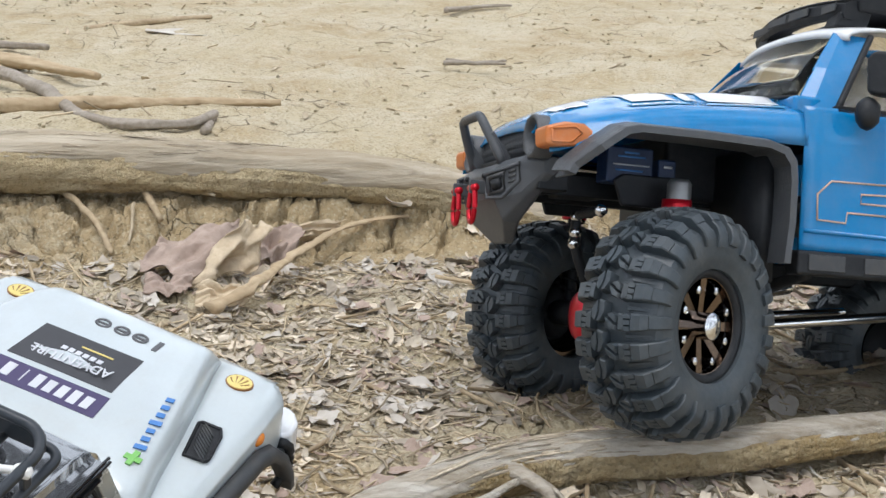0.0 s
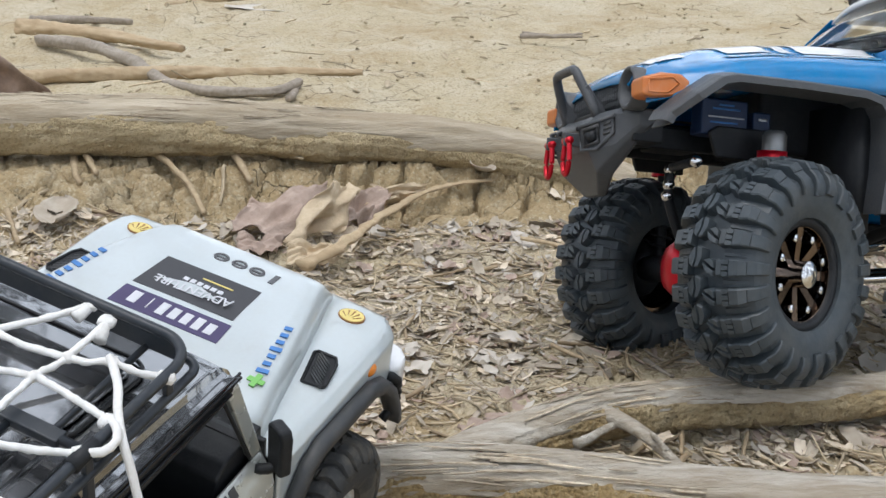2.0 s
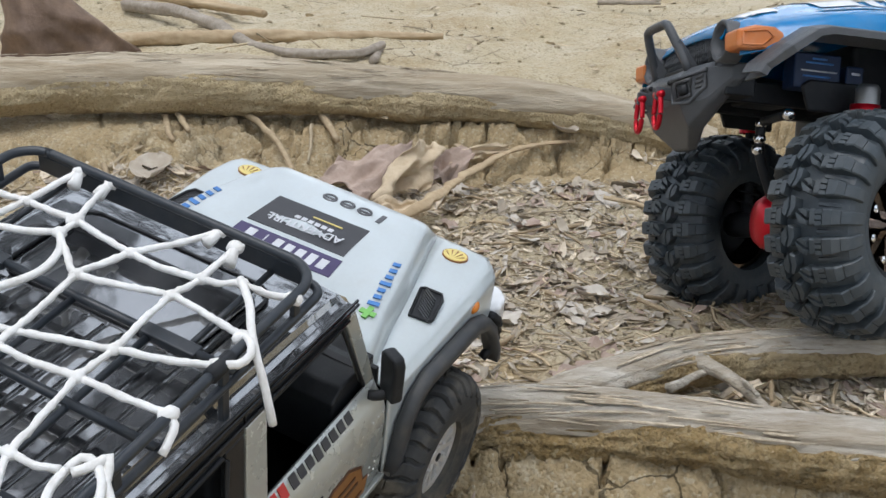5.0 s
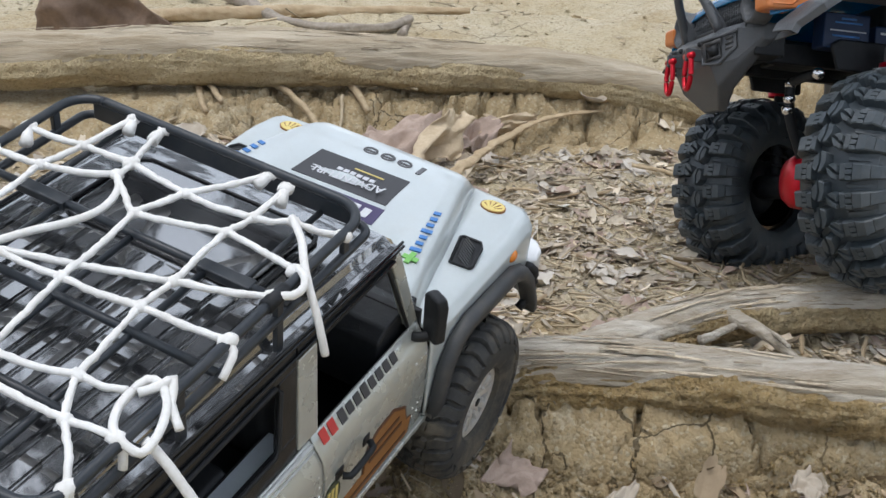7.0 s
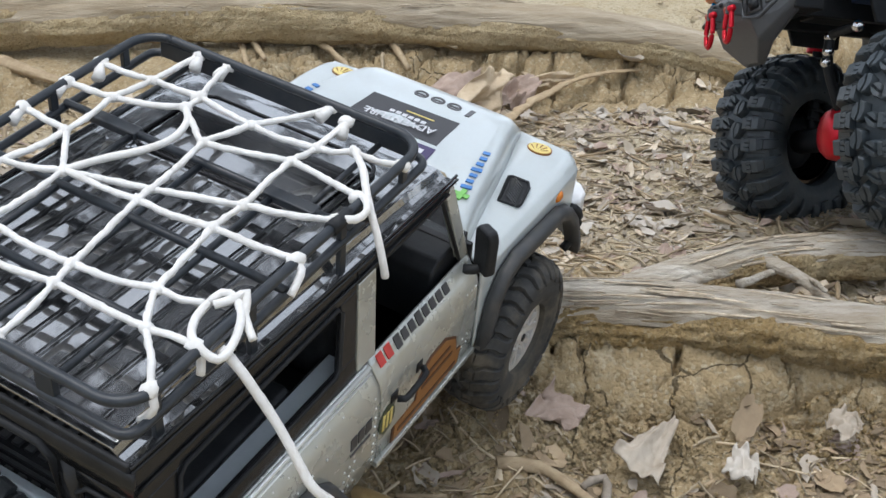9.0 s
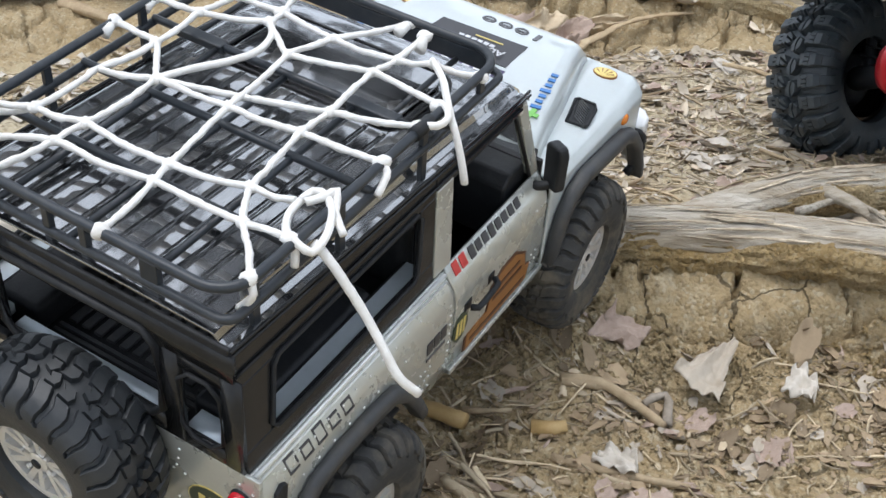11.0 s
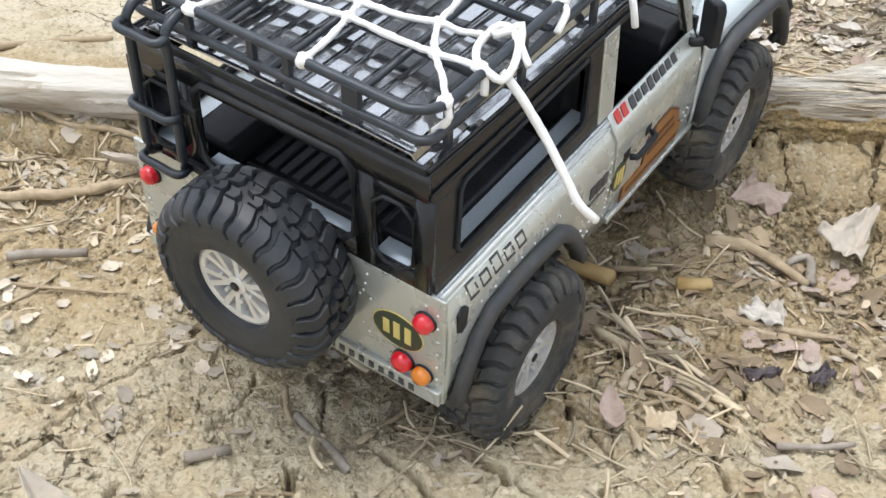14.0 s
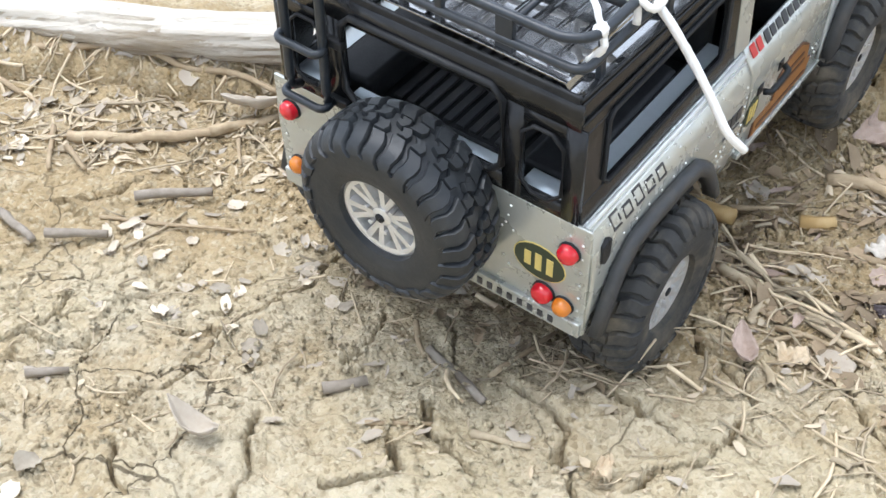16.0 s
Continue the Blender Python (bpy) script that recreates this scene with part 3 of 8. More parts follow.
def fine_height(x, y):
    z = ground_height(x, y)
    d = (x - NEAR_P[0]) * NEAR_M[0] + (y - NEAR_P[1]) * NEAR_M[1]
    e = (x - FAR_P[0]) * FAR_M[0] + (y - FAR_P[1]) * FAR_M[1]
    near = np.clip(1.6 - np.hypot(x - 0.4, y - 0.1), 0, 1)
    z = z + 0.004 * fractal(x, y, 7, 3) + 0.0022 * fractal(x, y, 28, 9) * (0.4 + near) + 0.0011 * fractal(x, y, 110, 21, 3) * near
    # long open cracks, a finer net of shrinkage cracks, upright splits in both banks
    low = np.clip((-d - 0.05) / 0.03, 0, 1)
    g = line_gap(x, y, CRACKS, 0.006)
    wide = 0.0028 + 0.0020 * fractal(x, y, 18, 15, 2)
    z = z + 0.003 * np.exp(-((g - 0.007) / 0.006) ** 2) * near - 0.036 * np.clip((np.clip(wide * 0.62, 0.0012, 1) - g) / 0.0007, 0, 1)
    g = line_gap(x, y, HAIRS, 0.007)
    z = z - 0.016 * np.clip((0.0013 + 0.0006 * fractal(x, y, 30, 19, 2) - g) / 0.0006, 0, 1)
    wx, wy = x + 0.005 * fractal(x, y, 60, 35, 3), y + 0.005 * fractal(x, y, 60, 37, 3)
    g, own = crack_gap(wx, wy, 0.085, 5, True)
    z = z + low * (0.0030 * (own - 0.5) - 0.014 * np.clip(0.35 + 1.6 * fractal(x, y, 6, 33), 0, 1) * np.clip((0.0022 - g) / 0.0010, 0, 1))
    g, own = crack_gap(wx, wy, 0.034, 11, True)
    z = z + low * (0.0018 * (own - 0.5) - 0.006 * np.clip(0.05 + 1.1 * fractal(x, y, 7, 41), 0, 1) * np.clip((0.0014 - g) / 0.0008, 0, 1))
    g, own = crack_gap(x, y, 0.011, 29, True)
    z = z + (0.0012 * (own - 0.5) - 0.0012 * np.clip((0.0016 - g) / 0.0016, 0, 1)) * np.clip(0.35 + fractal(x, y, 10, 47), 0, 1.2) * near
    # long low ridges on the bare clay beyond the far trunk
    bare = np.clip((e - 0.05) / 0.3, 0, 1)
    along = (y - FAR_P[1]) * FAR_M[0] - (x - FAR_P[0]) * FAR_M[1]
    z = z + bare * (0.016 * fractal(along * 0.45, e, 5.5, 81, 3) + 0.007 * fractal(along * 0.4, e, 22, 85, 3))
    # crumbs and flakes of dried clay
    c = crack_gap(x, y, 0.018, 23)
    z = z + 0.0026 * np.clip(fractal(x, y, 16, 63), 0, 1) * np.clip(c / 0.006, 0, 1) * near
    z = z + 0.0030 * np.clip(fractal(x, y, 75, 67, 3) - 0.35, 0, 1) * near
    bank = np.exp(-((d + 0.03) / 0.024) ** 2) + np.exp(-((e + 0.07) / 0.045) ** 2)
    # ragged open seam where the crust under the near trunk has pulled away from the bank
    seam = d + 0.036 + 0.007 * fractal(x, y, 16, 71, 3)
    z = z - 0.024 * np.exp(-(seam / 0.0038) ** 2) * np.clip(0.55 + 2.5 * fractal(x, y, 11, 77, 2), 0, 1) * np.clip((x - 0.16) / 0.05, 0, 1)
    g = line_gap(x, y, SPLITS, 0.008)
    z = z - 0.020 * np.clip((0.0026 + 0.0012 * fractal(x, y, 30, 99, 2) - g) / 0.0012, 0, 1)
    g = crack_gap(x, y, 0.07, 17)
    z = z - 0.006 * np.clip(bank, 0, 1) * np.clip(0.5 + fractal(x, y, 9, 71), 0, 1) * np.clip(1 - g / 0.006, 0, 1)
    # the far bank has dried into uneven blocks with open splits between them
    face = np.clip(np.exp(-((e + 0.050) / 0.075) ** 2) * 1.4, 0, 1)
    g, own = crack_gap(x, y, 0.062, 57, True)
    z = z + face * (0.010 * (own - 0.5) - 0.026 * np.clip(0.55 + 1.5 * fractal(x, y, 8, 59), 0, 1) * np.clip((0.0062 - g) / 0.0030, 0, 1))
    g = crack_gap(x, y, 0.026, 58)
    z = z - face * 0.010 * np.clip(0.1 + 1.3 * fractal(x, y, 12, 61), 0, 1) * np.clip((0.0040 - g) / 0.0024, 0, 1)
    z = z + np.clip(bank, 0, 1) * (0.006 * fractal(x, y, 24, 77) + 0.0065 * fractal(x, y, 75, 79, 4))
    # a dark gap where the bank has shrunk from under the near trunk, and clods along it
    z = z - 0.032 * np.exp(-((d + 0.0435 + 0.004 * fractal(x, y, 30, 87, 3)) / 0.0050) ** 2) * np.clip(0.7 + fractal(x, y, 8, 89), 0, 1)
    z = z + 0.007 * np.exp(-((d + 0.060) / 0.014) ** 2) * fractal(x, y, 60, 93, 3)
    litter = np.clip(d / 0.05, 0, 1) * np.clip((-e - 0.1) / 0.05, 0, 1)
    return z + litter * 0.004 * fractal(x, y, 40, 55)


def build_ground():
    xs, ys = axis_lines(-0.30, 0.47, 0.0014, 60), axis_lines(-0.31, 0.36, 0.0014, 60)
    gx, gy = np.meshgrid(xs, ys, indexing="ij")
    gz = fine_height(gx, gy)
    nx, ny = gx.shape
    idx = np.arange(nx * ny).reshape(nx, ny)
    faces = np.stack([idx[:-1, :-1], idx[1:, :-1], idx[1:, 1:], idx[:-1, 1:]], -1).reshape(-1, 4)
    me = bpy.data.meshes.new("ground")
    me.vertices.add(nx * ny)
    me.vertices.foreach_set("co", np.stack([gx, gy, gz], -1).ravel())
    me.loops.add(faces.size)
    me.loops.foreach_set("vertex_index", faces.ravel())
    me.polygons.add(len(faces))
    me.polygons.foreach_set("loop_start", np.arange(0, faces.size, 4))
    me.update(calc_edges=True)
    me.shade_smooth()
    me.materials.append(EARTH)
    return tagged(new("ground", me), "dry cracked clay ground strewn with dead leaves and twigs", "ground", kind="structure")


build_ground()


def zat(x, y):
    return float(ground_height(np.array([x]), np.array([y]))[0])


def log_skin(pts, radius, seed, sides=44, squash=0.9, grooves=9, knots=0.35, rough=0.05):
    """A weathered trunk: long drying grooves, swellings and a broken outline."""
    line = smooth_line([Vector(p) for p in pts], 0.006)
    r0, r1 = radius
    bm = bmesh.new()
    rows, n, run = [], len(line), 0.0
    for i, p in enumerate(line):
        if i:
            run += (p - line[i - 1]).length
        d = (line[min(i + 1, n - 1)] - line[max(i - 1, 0)]).normalized()
        side = d.cross(Vector((0, 0, 1))).normalized()
        top = side.cross(d).normalized()
        r = r0 + (r1 - r0) * i / (n - 1)
        row = []
        for k in range(sides):
            a = 2 * math.pi * k / sides
            w = 1 + knots * 0.5 * noise.noise(Vector((run * 9, math.cos(a) * 0.8, math.sin(a) * 0.8 + seed)))
            w += 0.07 * noise.noise(Vector((run * 11 + seed, a * 9, 8.0))) + 0.05 * abs(noise.noise(Vector((run * 16 + seed, a * 17, 2.0)))) + 0.12 * noise.noise(Vector((run * 7 + seed, a * grooves / 2.2, 5.0))) + rough * noise.noise(Vector((run * 60, a * 6, seed))) + 0.5 * rough * noise.noise(Vector((run * 170, a * 14, seed)))
            w -= 0.30 * max(0.0, noise.noise(Vector((run * 5 + seed, a * 5.5, 4.0 + seed))) - 0.30)
            row.append(p + (side * math.cos(a) + top * math.sin(a) * squash) * r * w)
        rows.append(row)
    vs = add_sheet(bm, rows, close=True)
    bm.faces.new(vs[0])
    bm.faces.new(vs[-1])
    bmesh.ops.recalc_face_normals(bm, faces=bm.faces)
    return bm


def log(name, pts, radius, seed, label, crust=None, wood=None, clay=None, **kw):
    ob = tagged(part(name, log_skin(pts, radius, seed, **kw), wood or BARK), label, "log")
    if crust:
        drop, ahead, grow = crust
        low = [(x - ahead * 0.85, y - ahead * 0.5, z - drop) for x, y, z in pts if x > 0.2]
        part("clay_crust", log_skin(low, (radius[0] * grow, radius[1] * grow), seed + 3, knots=0.75, grooves=22, rough=0.26 if clay is None else 0.12), clay or CRUST, ob, "brown clay crust stuck along the underside")
    return ob


def bark_flakes(owner, pts, radius, seed, count, material, squash=0.9):
    """Thin slivers of bark and grey wood that peel off the upper side of a log."""
    line = smooth_line([Vector(p) for p in pts], 0.006)
    rng, n = random.Random(seed), len(line)
    bm = bmesh.new()
    for k in range(count):
        i = rng.randrange(4, n - 14)
        run, ang = rng.randrange(3, 11), radians(rng.uniform(20, 185))
        wide, lift = rng.uniform(0.0004, 0.0013), rng.uniform(0.0001, 0.0012)
        drift = rng.uniform(-0.02, 0.02)
        rows = []
        for q in range(run + 1):
            p, j = line[min(i + q, n - 1)], min(i + q, n - 2)
            d = (line[j + 1] - line[j - 1]).normalized()
            side = d.cross(Vector((0, 0, 1))).normalized()
            top = side.cross(d).normalized()
            u = q / run
            r = (radius[0] + (radius[1] - radius[0]) * i / n) * 1.02
            thin = wide * (0.35 + 0.65 * math.sin(math.pi * min(1, u * 0.9 + 0.1))) * rng.uniform(0.7, 1.2)
            up = 0.0002 + lift * (abs(2 * u - 1) ** 2 if k % 2 else u * u)
            a = ang + drift * q
            rows.append([p + (side * math.cos(a + e * thin / r) + top * math.sin(a + e * thin / r) * squash) * (r + up + (0.0006 if e == 0 else 0)) for e in (-1, 0, 1)])
        add_sheet(bm, rows)
    return part("peeling_bark", bm, material, owner, "thin peeling slivers of bark", kind="stuff", solid=0.0003)


NEAR_LOG = log("fallen_log", [(-0.13, 0.80, 0.095), (-0.05, 0.67, 0.090), (0.03, 0.53, 0.085), (0.085, 0.40, 0.082), (0.17, 0.255, 0.080), (0.30, 0.045, 0.078), (0.396, -0.105, 0.080), (0.432, -0.170, 0.080), (0.462, -0.25, 0.079), (0.483, -0.31, 0.076), (0.51, -0.37, 0.074), (0.57, -0.50, 0.07)],
    (0.0235, 0.023), 1.0, "pale weathered fallen log half sunk in a clay bank", crust=(0.011, 0.0085, 0.93))
LIMB = log("log_fork", [(0.425, -0.125, 0.072), (0.47, -0.150, 0.078), (0.52, -0.183, 0.083), (0.57, -0.217, 0.083), (0.635, -0.28, 0.078), (0.69, -0.36, 0.076), (0.76, -0.43, 0.07), (0.84, -0.50, 0.06)],
    (0.019, 0.014), 5.0, "weathered log limb under the tyre of the blue truck", crust=(0.008, 0.007, 0.90))
log("log_stub", [(0.55, -0.212, 0.086), (0.537, -0.248, 0.084), (0.528, -0.282, 0.070)], (0.008, 0.004), 8.0, "short split side limb of the weathered log", sides=12)
FAR_LOG = log("far_log", [(0.56, 1.10, 0.088), (0.68, 0.96, 0.092), (0.80, 0.82, 0.095), (0.905, 0.70, 0.0965), (1.01, 0.56, 0.0900), (1.11, 0.425, 0.0785), (1.20, 0.29, 0.065), (1.275, 0.185, 0.049), (1.33, 0.10, 0.024), (1.38, 0.02, -0.008)],
    (0.040, 0.028), 12.0, "long grey-brown fallen log on top of a clay bank", crust=(0.014, 0.0080, 0.95), wood=FARBARK, clay=FARCRUST)

part("bare_wood", log_skin([(-0.13, 0.80, 0.096), (-0.05, 0.67, 0.091), (0.03, 0.53, 0.086), (0.085, 0.40, 0.083), (0.150, 0.285, 0.081), (0.185, 0.228, 0.080)], (0.0245, 0.0222), 1.0), BAREWOOD, NEAR_LOG, "whitish bare wood where the bark is gone")
bark_flakes(NEAR_LOG, [(0.17, 0.255, 0.080), (0.30, 0.045, 0.078), (0.396, -0.105, 0.080), (0.432, -0.170, 0.080), (0.462, -0.25, 0.079), (0.483, -0.31, 0.076), (0.51, -0.37, 0.074)], (0.0235, 0.023), 21, 130, SLIVER)
bark_flakes(LIMB, [(0.47, -0.150, 0.078), (0.52, -0.183, 0.083), (0.57, -0.217, 0.083), (0.635, -0.28, 0.078), (0.69, -0.36, 0.076)], (0.018, 0.016), 22, 50, SLIVER)
bark_flakes(FAR_LOG, [(0.68, 0.96, 0.092), (0.80, 0.82, 0.095), (0.905, 0.70, 0.0965), (1.01, 0.56, 0.0900), (1.11, 0.425, 0.0785), (1.20, 0.29, 0.065)], (0.039, 0.031), 23, 90, SLIVER)

SILVER_POSE = Matrix(((0.98154, -0.03442, -0.18814, 0.0), (0.0, 0.98367, -0.17998, 0.0), (0.19127, 0.17666, 0.96551, 0.08496), (0, 0, 0, 1)))
BLUE_POSE = pose(0.7835, -0.2171, 0.1250, 22.414, -6.476, 125.89)

# ---- wheels
def tyre_mesh(R, W, bead, lugs, lug_h, style):
    """A tyre about the y axis; outer side towards +y."""
    w = W / 2
    deep = R - bead
    out = [(0, R - lug_h * 0.85), (0.40, R - lug_h * 0.92), (0.62, R - lug_h - deep * 0.02), (0.80, R - lug_h - deep * 0.10), (0.92, R - lug_h * 0.7 - deep * 0.22),
           (0.965, bead + deep * 0.55), (0.975, bead + deep * 0.38), (0.95, bead + deep * 0.20), (0.86, bead * 1.02), (0.62, bead)]
    prof = [(-w * y, r) for y, r in out[:0:-1]] + [(w * y, r) for y, r in out]
    soft = [prof[0]]
    for a, b in zip(prof, prof[1:]):
        soft += [((a[0] * 2 + b[0]) / 3, (a[1] * 2 + b[1]) / 3), ((a[0] + b[0] * 2) / 3, (a[1] + b[1] * 2) / 3), b]
    bm = lathe(soft, 72)
    rnd = random.Random(4)
    round_off = 0.20 if style == "blocks" else 0.15

    def poly(a, pts, top):
        """One many-sided tread block with chamfered edges: pts are places across (in half widths) and round (in steps)."""
        cy, cs = sum(p[0] for p in pts) / len(pts), sum(p[1] for p in pts) / len(pts)
        rings = []
        for k, h in ((1.06, low), (0.98, top - 0.0012), (0.86, top)):
            ring = []
            for y, t in pts:
                yy, ang = w * (cy + (y - cy) * k), a + step * (cs + (t - cs) * k)
                rr = h - abs(yy / w) ** 2.6 * deep * round_off
                ring.append(bm.verts.new((rr * math.cos(ang), yy, rr * math.sin(ang))))
            rings.append(ring)
        n = len(pts)
        for p, q in zip(rings, rings[1:]):
            for k in range(n):
                bm.faces.new((p[k], p[(k + 1) % n], q[(k + 1) % n], q[k]))
        bm.faces.new(rings[2])

    def bar(a, path, half, skew, height, sink=0.006, wave=0.0):
        """One long block that follows path = (y, r) from the crown over the shoulder and down the side."""
        rows, n = [], len(path)
        for i, (y, r) in enumerate(path):
            y0, r0 = path[max(i - 1, 0)]
            y1, r1 = path[min(i + 1, n - 1)]
            t = Vector((y1 - y0, r1 - r0)).normalized()
            nrm = Vector((-t.y, t.x))
            if y < 0:
                nrm = -nrm
            k = i / (n - 1)
            h, wide = height * (1.0 if 0 < i < n - 1 else 0.55), half * (1 - 0.16 * k) * R / r
            row = []
            for e, u, v in ((-1, -sink, 1.08), (-1, h - 0.0010, 0.98), (-0.80, h, 1.0), (0.80, h, 1.0), (1, h - 0.0010, 0.98), (1, -sink, 1.08)):
                ang = a + skew * (k + wave * math.sin(2 * math.pi * k)) + e * wide * v
                yy, rr = y + nrm.x * u, r + nrm.y * u
                row.append(bm.verts.new((rr * math.cos(ang), yy, rr * math.sin(ang))))
            rows.append(row)
        for p, q in zip(rows, rows[1:]):
            for j in range(5):
                bm.faces.new((p[j], p[j + 1], q[j + 1], q[j]))
        bm.faces.new(rows[0])
        bm.faces.new(rows[-1])

    step = 2 * math.pi / lugs
    low = R - lug_h * 1.5
    deep = R - bead
    for i in range(lugs):
        a = i * step
        for side in (-1, 1):
            b = a + (0.5 * step if side > 0 else 0) + rnd.uniform(-0.04, 0.04) * step
            long = i % 2 == 0
            if style == "blocks":
                b = a + rnd.uniform(-0.03, 0.03) * step
                path = [(0.33, 0.0), (0.45, 0.008), (0.58, 0.027), (0.74, 0.080), (0.86, 0.155), (0.955, 0.26), (1.00, 0.38), (1.005, 0.56 if long else 0.50)]
                path = [(side * w * y, R - 0.0036 - deep * d) for y, d in path]
                # a shoulder block with two short slits, that runs on down the side wall as a rib
                bar(b, path[:2], step * 0.29, 0.0, 0.0040)
                for q, wide in ((-0.200, 0.092), (0.0, 0.0985), (0.200, 0.092)):
                    bar(b + q * step, path[1:3], step * wide, 0.0, 0.0040)
                bar(b, path[2:5], step * 0.29, step * 0.03 * side, 0.0040)
                bar(b + step * 0.03 * side, path[4:], step * 0.24, step * 0.04 * side, 0.0026)
                # a low block in the gap between two shoulders
                bar(b + step * 0.5, [(side * w * y, R - 0.0036 - deep * d) for y, d in ((0.42, 0.04), (0.62, 0.075), (0.80, 0.15), (0.92, 0.27))], step * 0.07, 0.0, -0.0030, 0.004)
                if side > 0:
                    poly(b, [(0.03, 0.16), (0.07, -0.02), (0.15, -0.20), (0.29, -0.27), (0.30, -0.12)], R + 0.0006)
                    poly(b, [(0.06, 0.24), (0.30, -0.03), (0.30, 0.20), (0.20, 0.30)], R + 0.0004)
                else:
                    poly(b + 0.30 * step, [(-0.30, -0.20), (-0.28, 0.16), (-0.15, 0.40), (-0.13, -0.02), (-0.20, -0.34)], R + 0.0006)
                    poly(b + 0.30 * step, [(-0.10, 0.00), (-0.12, 0.42), (0.01, 0.34), (0.03, 0.02), (-0.06, -0.30), (-0.16, -0.36)], R + 0.0004)
            else:
                path = [(0.40 if long else 0.30, 0.0), (0.58, 0.03), (0.74, 0.085), (0.87, 0.17), (0.955, 0.28), (0.985, 0.40 if long else 0.33)]
                path = [(side * w * y, R - 0.0012 - deep * d) for y, d in path]
                bar(b, path, step * 0.385, step * 0.50 * side, 0.0012, 0.003, 0.34)
                if long:
                    poly(b, [(side * 0.03, -0.55), (side * 0.16, -0.30), (side * 0.36, -0.40), (side * 0.37, 0.20), (side * 0.20, 0.30), (side * 0.06, 0.12)], R)
                else:
                    poly(b, [(side * 0.02, -0.22), (side * 0.15, -0.05), (side * 0.27, -0.20), (side * 0.27, 0.34), (side * 0.12, 0.42), (side * -0.06, 0.20)], R)
    bmesh.ops.recalc_face_normals(bm, faces=bm.faces)
    return bm


def spoke_rim(rim_r, W):
    """Rim with a lip and a barrel, about the y axis."""
    w = W / 2
    bm = lathe([(-w * 0.6, rim_r * 0.93), (-w * 0.6, rim_r * 1.02), (w * 0.66, rim_r * 1.02), (w * 0.72, rim_r * 1.04), (w * 0.74, rim_r * 0.98), (w * 0.70, rim_r * 0.88), (w * 0.2, rim_r * 0.84), (-w * 0.6, rim_r * 0.84)], 40)
    bmesh.ops.recalc_face_normals(bm, faces=bm.faces)
    return bm


def spoke_mesh(rim_r, W, lean, depth, width):
    """One spoke along +x, its outer end turned by lean."""
    w = W / 2
    y1, y0 = w * depth, w * depth - width * 1.2
    bm = bmesh.new()
    inner, outer = rim_r * 0.20, rim_r * 0.90
    c = Vector((math.cos(lean * 0.35) * inner, 0, math.sin(lean * 0.35) * inner))
    e = Vector((math.cos(lean) * outer, 0, math.sin(lean) * outer))
    side = (e - c).cross(Vector((0, 1, 0))).normalized()
    vs = []
    for p, k, dy in ((c, 0.75, 0), (e, 1.0, w * 0.06)):
        for q in (-1, 1):
            for y in (y0, y1):
                vs.append(bm.verts.new(p + side * q * width * k * (0.42 if y == y1 else 0.6) + Vector((0, y + dy, 0))))
    for f in ((0, 1, 3, 2), (4, 6, 7, 5), (0, 4, 5, 1), (2, 3, 7, 6), (0, 2, 6, 4), (1, 5, 7, 3)):
        bm.faces.new([vs[k] for k in f])
    bmesh.ops.recalc_face_normals(bm, faces=bm.faces)
    return bm


def hub_mesh(r, y0, y1):
    return lathe([(y0, r * 1.15), (y1 - r * 0.15, r * 1.1), (y1, r * 0.85), (y1 + r * 0.1, r * 0.3), (y1 + r * 0.12, 0.0002)], 20)


def nut_mesh(r, y0, y1, ring):
    return lathe([(y0, r * 0.22), (y1 + r * 0.1, r * 0.22), (y1 + r * 0.16, 0.0002)], 6, Matrix.Translation((ring, 0, 0)))


WHEEL_CACHE = {}


